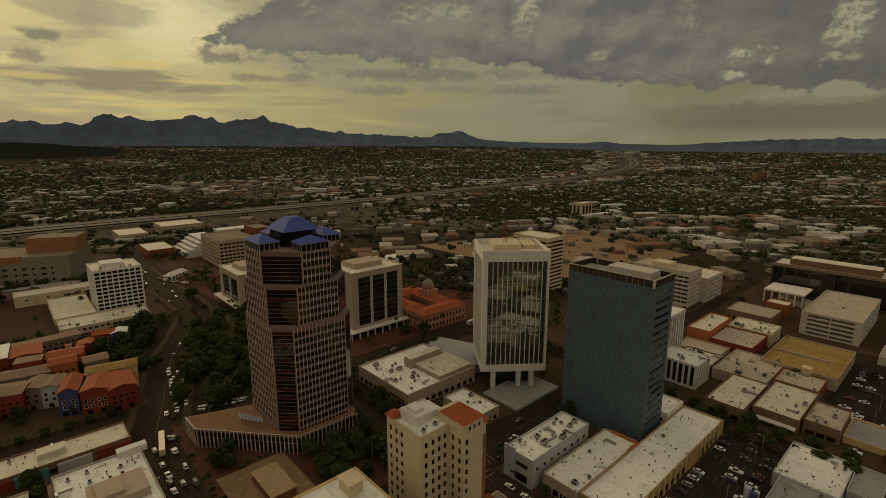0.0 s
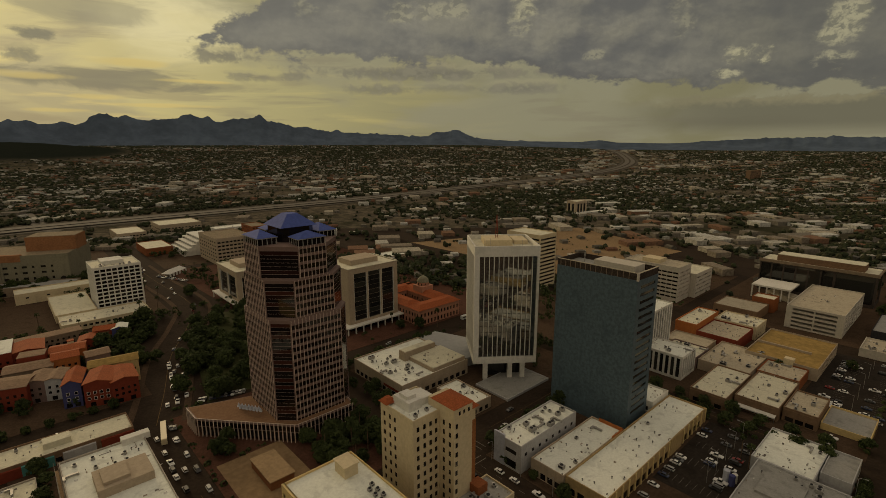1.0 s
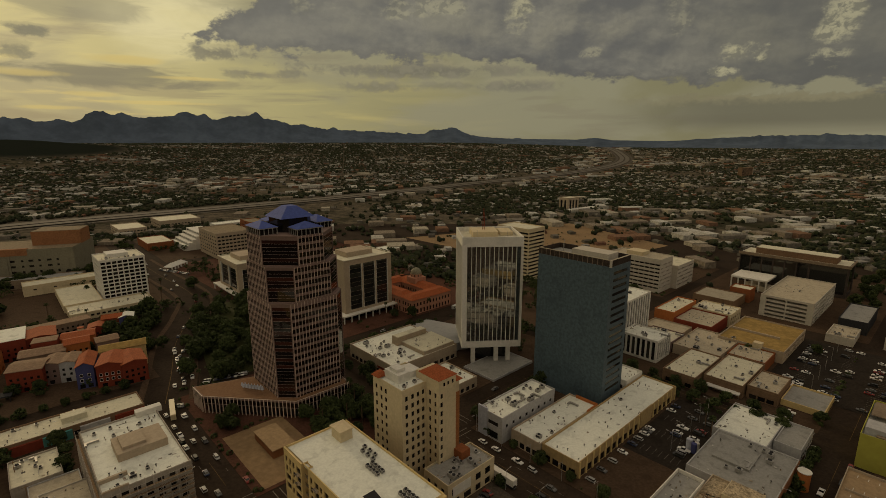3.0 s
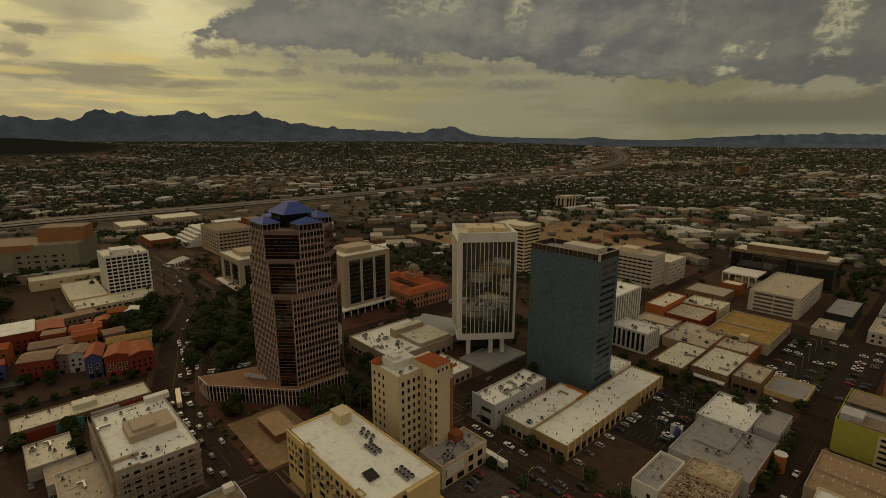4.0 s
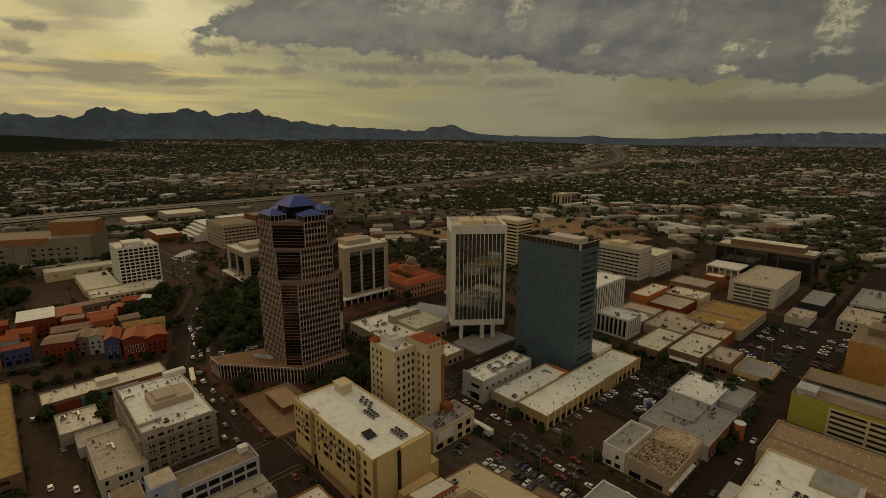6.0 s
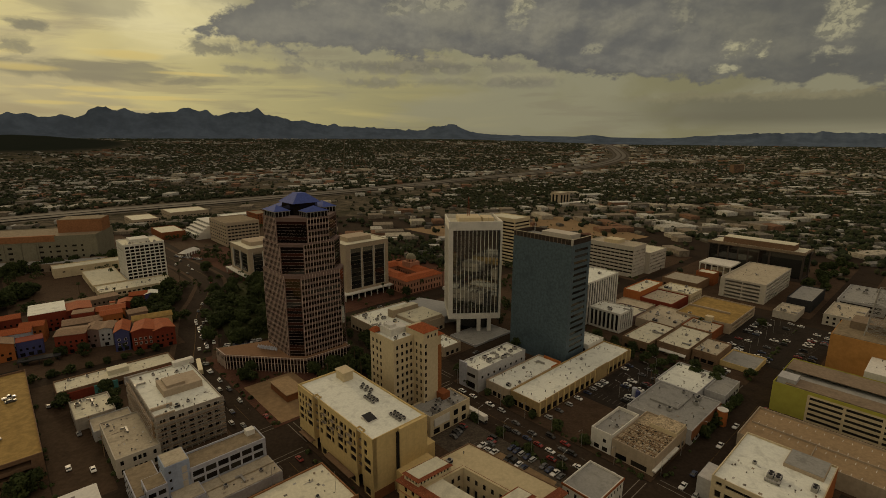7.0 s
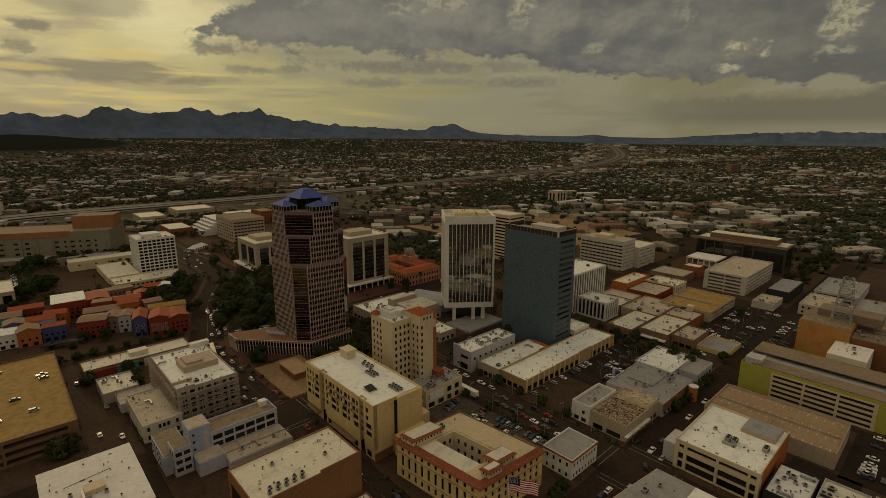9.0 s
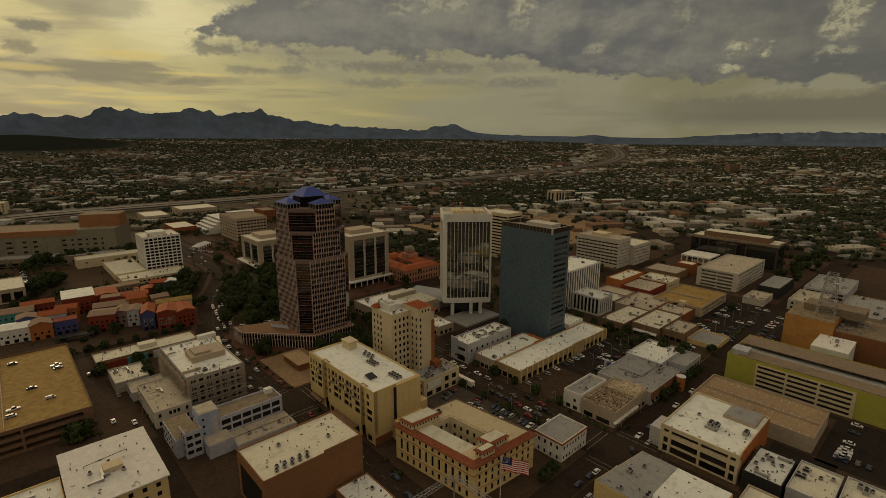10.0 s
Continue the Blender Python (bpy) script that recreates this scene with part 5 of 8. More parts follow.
def teal():
    """The slab faced with teal cladding."""
    la, lb = 20.0, 43.0
    x, y, _ = grid(204, 89.5)
    th = thing("teal_slab_building", pose(x, y, 0, 0, 0, TH), "tall slab office building clad in dull teal panels", "skyscraper")
    h = 76.5
    mb = Mesh()
    s = sides(la, lb)
    holes = facade(mb, s["s"][0], la, 0, h, [(3.0, la - 2.5)], floors(9, 18, 3.7, 1.7), 0.4)
    facade(mb, s["e"][0], lb, 0, h, (), ())
    facade(mb, s["n"][0], la, 0, h, (), ())
    facade(mb, s["w"][0], lb, 0, h, (), ())
    mb.quad((0, 0, h), (la, 0, h), (la, lb, h), (0, lb, h))
    part("wall", mb, M["teal_tile"], th)
    glaze(th, s["s"][0], holes, M["black_glass"], 0.4)
    top = Mesh()
    for x0, y0, x1, y1 in ((0.1, 0.1, la - 0.1, 0.5), (0.1, lb - 0.5, la - 0.1, lb - 0.1), (0.1, 0.5, 0.5, lb - 0.5), (la - 0.5, 0.5, la - 0.1, lb - 0.5)):
        top.box(x0, y0, h, x1, y1, h + 3.2)
    part("parapet", top, M["dark_rust"], th, "rusty dark metal screen")
    rib = Mesh().box(-0.12, -0.1, 0, 0.12, 0.0, 3.3).data("rib", M["dull_tan"])
    for k in range(15):
        part("rib", rib, None, th, at=pose(0.1, lb - 2.0 - k * 2.8 if k < 14 else 0.8, h, 0, 0, 270))
    part("corner_post", Mesh().box(-0.05, -0.05, h - 0.3, 0.9, 0.9, h + 3.5), M["pale_band"], th, "pale corner post")
    part("coping", Mesh().box(0.0, 0.9, h + 3.2, 0.7, lb, h + 3.45).box(0.9, 0.0, h + 3.2, la, 0.7, h + 3.45), M["tan_roof"], th, "pale worn coping")
    for x, y, z in ((4, 30, 7.5), (6, 31, 9.0), (8.5, 33, 6.5)):
        part("aerial", Mesh().rod((x, y, h), (x, y, h + z), 0.09).rod((x - 0.7, y, h + z - 1), (x + 0.7, y, h + z - 1), 0.05), M["metal"], th, "thin steel aerial")
    part("roof", Mesh().box(0.5, 0.5, h, la - 0.5, lb - 0.5, h + 0.5), M["grey_roof"], th)
    part("plant_room", Mesh().box(6, 5, h + 0.5, la - 4, lb - 17, h + 4.6), M["pale_band"], th, "pale panelled plant room")



def apartments():
    a, b, la, lb, h = 53.6, 75.0, 26.0, 58.0, 26.3
    th = block("apartment_house", "cream stuccoed apartment house with balconies and a flat white roof", a, b, la, lb, h, "yellow_wall", "white_roof",
               fronts={"n": win(la, 6, 6, 1.5, 1.9, 4.6, 3.5), "e": win(lb, 12, 6, 1.5, 1.9, 4.6, 3.5)}, bare="w")
    m, top = sides(la, lb)["w"][0], h + 0.8
    front = Mesh()

    def stretch(x0, x1, out, spans, rows, deep, z0, z1, pane="glass"):
        """One length of the street front, standing out from the wall's line, with its own openings."""
        mm = m @ pose(x0, -out, 0)
        holes = facade(front, mm, x1 - x0, z0, z1, spans, rows, deep)
        glaze(th, mm, holes, M[pane], deep)
        return mm

    upper, lower = [(18.2, 20.7), (21.8, 24.4)], [(11.0, 13.6), (14.6, 17.2)]
    # corner block, main front, balcony slot and south pier
    for x0, x1, out in ((0.0, 13.6, 0.7), (13.6, 17.0, -1.6), (17.0, 47.0, 0.0), (47.0, 50.6, -1.8), (50.6, 58.0, 0.0)):
        w = x1 - x0
        if out > 0:
            hi, lo = [(1.0, 2.6), (3.8, 5.4), (6.6, 8.2), (9.6, 12.8)], [(1.0, 4.6), (5.4, 7.0), (8.0, 12.6)]
        elif w > 20:
            hi = [(1.2 + k * 3.3, 1.2 + k * 3.3 + (1.7 if k % 2 == 0 else 2.7)) for k in range(9)]
            lo = [(1.2 + k * 4.8, 1.2 + k * 4.8 + (4.1 if k % 2 else 1.9)) for k in range(6)]
        elif out < 0:
            hi = lo = [(0.7, w - 0.7)]
        else:
            hi, lo = [(1.5, 3.6)], [(1.4, 5.8)]
        stretch(x0, x1, out, hi, upper, 0.45, 17.6, top)
        stretch(x0, x1, out, lo, lower, 0.45, 5.6, 17.6)
        stretch(x0, x1, min(out, 0.0) - 0.6, [(0.8 + k * 4.6, 4.4 + k * 4.6) for k in range(int(w // 4.6))], [(0.3, 3.6)], 0.4, 0.0, 5.6, "black_glass")
        for e, side in ((x0, -1), (x1, 1)):
            front.quad(*[m @ Vector((e, y, z)) for y, z in ((-out, 5.6), (2.0, 5.6), (2.0, top), (-out, top))])
        front.quad(*[m @ Vector(v) for v in ((x0, -out, 5.6), (x1, -out, 5.6), (x1, 2.4, 5.6), (x0, 2.4, 5.6))])
        if out > 0:
            front.quad(*[m @ Vector(v) for v in ((x0, -out, top), (x1, -out, top), (x1, 0.3, top), (x0, 0.3, top))])
    part("street_front", front, M["yellow_wall"], th, "cream stucco street front")
    decks = [(11.3, 0.7, z, 2.4) for z in (22.0, 18.5)] + [(15.3, -1.6, z, 2.8) for z in (22.0, 18.5, 14.8, 11.2)] + [(48.8, -1.8, z, 3.0) for z in (22.0, 18.5, 14.8, 11.2)]
    decks += [(17 + 1.2 + k * 3.3 + 1.35, 0.0, z, 2.9) for k in (1, 3, 5, 7) for z in (22.0, 18.5)]
    for x, out, z, w in decks:
        slab_ = part("balcony", Mesh().box(-w / 2, -out - 1.2, z - 0.25, w / 2, -out + 0.1, z - 0.08), M["tan_wall"], th, at=m @ pose(x, 0, 0))
        rail = Mesh().box(-w / 2, -out - 1.2, z + 0.85, w / 2, -out - 1.14, z + 0.95)
        for k in range(9):
            px = -w / 2 + k * (w - 0.06) / 8
            rail.box(px, -out - 1.19, z - 0.08, px + 0.05, -out - 1.15, z + 0.85)
        part("railing", rail, M["dark_metal"], slab_, at=pose(0, 0, 0))
    part("penthouse", Mesh().box(16.5, 46.5, h, 21.6, 53.0, h + 4.2).box(16.0, 46.0, h + 4.2, 22.0, 53.5, h + 4.6), M["cream_wall"], th)
    part("shop_awning", Mesh().box(-2.2, 14, 3.7, 0.4, 34, 4.0).box(-2.0, 46, 3.7, 0.4, 57, 4.0), M["brown_wall"], th, "long brown canopy over shop fronts")
    part("ground_floor", Mesh().box(0.3, -0.12, 0, 9.9, -0.01, 4.2), M["burnt_block"], th, "red-brown brick ground floor")
    # a solid black strip paints the shade of the end wall's slot
    part("slot_window", Mesh().box(11.0, -0.9, 9, 11.9, -0.02, 25.5), M["blind"], th, "tall narrow dark slot")
    part("south_pier", Mesh().box(12.0, -1.3, 0, 26.0, -0.02, 26.9), M["yellow_wall"], th, "blank cream end wall")
    part("annex", Mesh().box(10, -5.5, 0, 26, -1.31, 10).box(24.6, -0.5, 0, 31, 14, 12.5), M["yellow_wall"], th, "lower cream stucco annex")
    sky = thing("roof_skylight", pose(*grid(a + 8, b + 13.5), 0, 0, TH) @ pose(0, 0, h), "sloped dark glazed skylight on a white roof", "skylight")
    part("glazing", Mesh().quad((-2.2, -2.5, 0.4), (2.2, -2.5, 0.4), (2.2, 2.5, 1.3), (-2.2, 2.5, 1.3)), M["glass"], sky)
    part("kerb", Mesh().box(-2.4, -2.7, 0, 2.4, 2.7, 0.38), M["white_wall"], sky)
    for k in range(5):
        part("bar", Mesh().box(-2.2 + k * 1.05, -2.5, 0.45, -2.1 + k * 1.05, 2.5, 0.5), M["metal"], sky)
    for k in range(9):
        for j in range(2):
            if k != 4:
                UNITS[2].place(pose(*grid(a + 16 + j * 2.1, b + 4 + k * 1.9 + (9 if k > 4 else 0)), 0, 0, TH) @ pose(0, 0, h))
    for k in range(6):
        UNITS[2].place(pose(*grid(a + 19.5 + (k % 2) * 2, b + 30 + k * 1.6), 0, 0, TH) @ pose(0, 0, h))


def old_hotel():
    a, b, la, lb, h = 91.5, 111.5, 17.0, 19.0, 43.0
    th = block("old_hotel", "cream eleven-storey hotel with rows of small dark windows", a, b, la, lb, h, "cream_wall", "white_roof",
               fronts={"w": ([(1.6, 2.9), (4.9, 6.2), (7.9, 9.2)], floors(5, 10, 3.72, 2.0), "glass"),
                       "s": ([(1.6, 2.9), (4.6, 5.9), (7.4, 8.7), (10.0, 11.3)], floors(5, 10, 3.72, 2.0), "glass"),
                       "n": win(la, 4, 10, 1.3, 2.0, 5, 3.72), "e": win(lb, 4, 10, 1.3, 2.0, 5, 3.72)}, parapet=0.6)
    part("roof_house", Mesh().box(3, 6, h, 9, 15, h + 3.6).box(9, 7, h, 15, 14, h + 2.6).box(4, 8, h + 3.6, 8, 13, h + 5), M["white_wall"], th, "white stepped roof house")
    part("tiled_hood", Mesh().hip(-0.6, 14.5, 4.5, lb + 0.6, h + 0.7, h + 2.4, 1.6), M["orange_tile"], th, "orange tiled eaves")
    part("stair_tower", Mesh().box(12.2, -7.6, 0, 21.4, 6, 46.4), M["cream_wall"], th, "blank cream stair tower")
    for k in range(10):
        part("window", pane_data(1.1, 1.9, M["glass"]), None, th, at=pose(13.6, -7.62, 6 + k * 3.72))
        for y in (-5.6, -2.4):
            part("window", pane_data(1.0, 1.9, M["glass"]), None, th, at=pose(12.18, y, 6 + k * 3.72, 0, 0, 270))
    for x in (15.0, 17.2, 19.6):
        part("window", pane_data(0.9, 1.5, M["glass"]), None, th, at=pose(x, -7.62, 44.0))
    part("tower_roof", Mesh().hip(12.2, -7.6, 21.4, 4, 46.4, 48.0, 4.4, 0.5), M["orange_tile"], th, "orange clay-tiled hipped roof")
    part("brick_wing", Mesh().box(21.42, -4.5, 0, 26.6, 11, 36), M["rust_brick"], th, "orange-brown brick side wing")
    part("wing_roof", Mesh().hip(21.5, -5.3, 27.2, 11.4, 41.6, 43.4, 2.8, 0.4), M["orange_tile"], th, "orange clay-tiled lean-to roof")
    part("upper_wing", Mesh().box(21.42, -4.4, 36, 26.4, 10.9, 41.6), M["cream_wall"], th)
    clutter(a + 1, b, 14, 6, h, (1, 1, 5, 6, 1), 31)


def skew(th, kx, ky):
    """Leans a building's plan into a parallelogram: parts built in place are sheared, set-in parts are moved and turned."""
    for ob in th.children:
        m = ob.matrix_basis
        if m.translation.length < 1e-6:
            for v in ob.data.vertices:
                x, y = v.co.x, v.co.y
                v.co.x, v.co.y = x + kx * y, y + ky * x
        else:
            x, y, z = m.translation
            across = abs(math.sin(m.to_euler().z)) > 0.5
            turn = -math.atan(kx) if across else math.atan(ky)
            ob.matrix_basis = pose(x + kx * y, y + ky * x, z, 0, 0, math.degrees(turn)) @ m.to_3x3().to_4x4()


def federal_courthouse():
    """Cream three-storey courthouse with tiled eaves on the street fronts, round an open court."""
    la, lb, h = 34.0, 42.0, 16.0
    x, y, _ = grid(61.2, 20.6)
    th = thing("courthouse", pose(x, y, 0, 0, 0, TH), "cream and orange stone courthouse with tiled eaves round an open court", "courthouse")
    wall, arches = Mesh(), 0
    for side, (m, width) in sides(la, lb).items():
        n = 9 if side in "sn" else 11
        xs = spread(width, n, 1.35, 1.5)
        for z0, z1, zs in ((0, 4.9, [(1.2, 3.9)]), (4.9, 11.6, [(5.6, 8.0), (8.9, 10.9)] if side in "sn" else [(5.7, 10.7)]), (11.6, h, [(12.4, 14.2)])):
            holes = facade(wall, m, width, z0, z1, xs, zs, 0.4)
            glaze(th, m, holes, M["glass"], 0.4)
    cx0, cy0, cx1, cy1 = 10.6, 9.3, 20.6, 32.2
    inner_w = Mesh()
    ring = {"s": (pose(cx1, cy0, 0, 0, 0, 180), cx1 - cx0), "n": (pose(cx0, cy1, 0), cx1 - cx0),
            "w": (pose(cx0, cy0, 0, 0, 0, 90), cy1 - cy0), "e": (pose(cx1, cy1, 0, 0, 0, 270), cy1 - cy0)}
    for side, (m, width) in ring.items():
        holes = facade(inner_w, m, width, 4, h - 0.6, spread(width, 3 if side in "sn" else 6, 1.4, 0.6), [(5.2, 9.0), (11.2, 13.4)], 0.35)
        glaze(th, m, holes, M["glass"], 0.35)
    part("wall", wall, M["yellow_wall"], th)
    part("court_wall", inner_w, M["cream_wall"], th)
    part("court_roof", Mesh().box(cx0, cy0, 3.6, cx1, cy1, 4.0), M["grey_roof"], th)
    for z, w, d in ((4.7, 0.25, 0.22), (11.4, 0.3, 0.25)):
        part("string_course", Mesh().box(-d, -d, z, la + d, -0.004, z + w), M["orange_stone"], th, "orange stone string course")
        part("string_course", Mesh().box(-d, 0, z, -0.004, lb, z + w), M["orange_stone"], th, "orange stone string course")
    part("frieze", Mesh().box(-0.12, -0.12, 14.5, la + 0.1, -0.004, 15.4), M["orange_stone"], th, "orange stone frieze under the eaves")
    part("frieze", Mesh().box(-0.12, 0, 14.5, -0.004, lb, 15.4), M["orange_stone"], th, "orange stone frieze under the eaves")
    for x0, y0, x1, y1 in ((1.5, 1.5, la, cy0), (1.5, cy1, la, lb), (1.5, cy0, cx0, cy1), (cx1, cy0, la, cy1)):
        part("roof", Mesh().box(x0, y0, h - 0.6, x1, y1, h), M["cream_roof"] if x0 < 2 and y1 - y0 > 15 else M["yellow_roof"], th)
    o, i, z0, z1 = 0.9, 1.9, h - 0.5, h + 1.0
    P, Q = [(-o, -o), (la + o, -o), (la + o, lb + o), (-o, lb + o)], [(i, i), (la - 0.2, i), (la - 0.2, lb - 0.2), (i, lb - 0.2)]
    for k in (0, 3):
        p, q, r, s = P[k], P[(k + 1) % 4], Q[(k + 1) % 4], Q[k]
        eave = Mesh()
        eave.quad((*p, z0), (*q, z0), (*r, z1), (*s, z1))
        eave.quad((*q, z0 - 0.3), (*p, z0 - 0.3), (*s, z0 - 0.3), (*r, z0 - 0.3))
        eave.quad((*p, z0 - 0.3), (*q, z0 - 0.3), (*q, z0), (*p, z0))
        eave.quad((*s, z1), (*r, z1), (*r, h), (*s, h))
        part("tiled_eave", eave, M["rust_tile"], th, "band of orange clay roof tiles")
    part("parapet", Mesh().box(la - 0.3, 0.5, h, la, lb - 0.3, h + 0.45), M["brown_wall"], th)
    part("parapet", Mesh().box(2.0, lb - 0.3, h, la, lb, h + 0.45), M["brown_wall"], th)
    for x0, y0, x1, y1 in ((1.0, 33.4, 15.6, 40.4), (12.0, 3.0, 21.6, 9.2), (5.2, 0.8, 12.0, 4.4)):
        box = Mesh()
        for side, (m, width) in sides(x1 - x0, y1 - y0).items():
            mm = pose(x0, y0, 0) @ m
            hs = facade(box, mm, width, h, h + 2.9, spread(width, max(2, round(width / 1.6)), 0.7, 0.5), [(h + 1.1, h + 2.3)] if side in "sw" else [], 0.2)
            glaze(th, mm, hs, M["glass"], 0.2)
        part("attic", box, M["cream_wall"], th)
        part("attic_eave", Mesh().hip(x0, y0, x1, y1, h + 2.75, h + 3.5, 1.3, 0.7), M["rust_tile"], th)
        part("attic_roof", Mesh().box(x0 + 0.5, y0 + 0.5, h + 3.3, x1 - 0.5, y1 - 0.5, h + 3.6), M["cream_roof"], th)
    for x0, y0, x1, y1 in ((cx0, cy1, cx1 + 1.0, cy1 + 1.0), (cx1, cy0, cx1 + 1.0, cy1)):
        part("court_eave", Mesh().quad((x0 - 0.0, y0, h - 0.9), (x1, y0, h + 0.1), (x1, y1, h + 0.1), (x0, y1, h - 0.9)) if x1 - x0 < 2 else Mesh().quad((x0, y0, h - 0.9), (x1, y0, h - 0.9), (x1, y1, h + 0.1), (x0, y1, h + 0.1)), M["rust_tile"], th)
    skew(th, -0.115, -0.07)
    UNITS[0].place(pose(*grid(76, 56.8), 0, 0, TH) @ pose(0, 0, h))
    UNITS[3].place(pose(*grid(84, 57), 0, 0, TH) @ pose(0, 0, h))
    # the flag on its pole before the corner
    fl = thing("flag_on_pole", pose(*grid(71.0, 15.5), 0, 0, -14) @ pose(0, 0, -5.6), "large striped flag flying from a tall white pole", "flag")
    part("pole", Mesh().tube(0, 0, 5.6, 24.5, 0.16, 0.08, 10), M["white_wall"], fl)
    red, white, blue = (mat(n, c, 0.8, 0.05, 0.5, 0.1, 0.0) for n, c in (("flag_red", (0.42, 0.03, 0.035)), ("flag_white", (0.75, 0.72, 0.66)), ("flag_blue", (0.025, 0.03, 0.11))))
    W, T = 10.4, 5.7

    def wave(u):
        return 0.45 * math.sin(u * 0.95) * min(1, u / 2), -0.10 * u - 0.15 * math.sin(u * 0.95)
    for k in range(13):
        st = Mesh()
        for i in range(24):
            (y0, d0), (y1, d1) = wave(W * i / 24), wave(W * (i + 1) / 24)
            za, zb = 23.9 - T * k / 13, 23.9 - T * (k + 1) / 13
            if k < 7 and i < 9:
                continue
            st.quad((0.15 + W * i / 24, y0, zb + d0), (0.15 + W * (i + 1) / 24, y1, zb + d1), (0.15 + W * (i + 1) / 24, y1, za + d1), (0.15 + W * i / 24, y0, za + d0))
        part("stripe", st, white if k % 2 else red, fl)
    ca = Mesh()
    for i in range(9):
        (y0, d0), (y1, d1) = wave(W * i / 24), wave(W * (i + 1) / 24)
        ca.quad((0.15 + W * i / 24, y0, 23.9 - T * 7 / 13 + d0), (0.15 + W * (i + 1) / 24, y1, 23.9 - T * 7 / 13 + d1), (0.15 + W * (i + 1) / 24, y1, 23.9 + d1), (0.15 + W * i / 24, y0, 23.9 + d0))
    part("canton", ca, blue, fl)
    dot = Mesh().box(-0.09, -0.04, -0.09, 0.09, 0.04, 0.09).data("star", white)
    for r in range(5):
        for c in range(6):
            u = 0.35 + c * 0.5
            yy, dd = wave(u)
            part("star", dot, None, fl, at=pose(0.15 + u, yy, 23.6 - r * 0.47 + dd, 0, 45, 0))


def domed_courthouse():
    """Pink courthouse with tiled wings and a domed tower."""
    x, y, _ = grid(222, 265)
    th = thing("domed_courthouse", pose(x, y, 0, 0, 0, TH), "pink stuccoed courthouse with red tiled wings and a mosaic dome", "courthouse")
    rest = Mesh()
    pink = M.setdefault("pink_wall", mat("pink_stucco", (0.40, 0.205, 0.135), 0.85, 0.08, 1.5, 0.2, 0.1))
    for x0, y0, x1, y1 in ((0, 0, 42, 14), (0, 14, 14, 50), (28, 14, 42, 62), (0, 50, 42, 64)):
        mb = Mesh()
        for side, (m, width) in sides(x1 - x0, y1 - y0).items():
            mm = pose(x0, y0, 0) @ m
            n = max(3, int(width / 3.4))
            holes = facade(mb, mm, width, 0, 12.4, spread(width, n, 1.5, 0.6), [(0.8, 4.2), (6.6, 9.4)], 0.35)
            if side in "sw":
                glaze(th, mm, holes, M["glass"], 0.35, 0, rest)
        part("wing", mb, pink, th)
        part("tiled_roof", Mesh().hip(x0, y0, x1, y1, 12.4, 15.4, 5.0, 0.9), M["orange_tile"], th, "red clay-tiled hipped roof")
    tagged(part("far_windows", rest, M["glass"], th), kind="stuff")
    part("dome_tower", Mesh().box(29, 31, 12.0, 41, 43, 18.5), pink, th)
    drum = Mesh().tube(35, 37, 18.5, 21.2, 5.0, sides=20)
    part("drum", drum, pink, th)
    dome = Mesh()
    n, k = 20, 7
    for j in range(k + 1):
        t = 1.5708 * j / k
        dome.v += [(35 + 5.0 * math.cos(t) * math.cos(6.28319 * i / n), 37 + 5.0 * math.cos(t) * math.sin(6.28319 * i / n), 21.2 + 5.2 * math.sin(t)) for i in range(n)]
    for j in range(k):
        dome.f += [(j * n + i, j * n + (i + 1) % n, (j + 1) * n + (i + 1) % n, (j + 1) * n + i) for i in range(n)]
    part("dome", dome, mat("mosaic_dome", (0.20, 0.19, 0.13), 0.6, 0.35, 0.5, 0.3, 0.1), th, "dull green-gold mosaic dome")
    for i in range(10):
        a = 6.28319 * i / 10
        part("window", pane_data(0.9, 1.7, M["glass"]), None, th, at=pose(35 + 5.03 * math.cos(a), 37 + 5.03 * math.sin(a), 19.9, 0, 0, math.degrees(a) + 90))


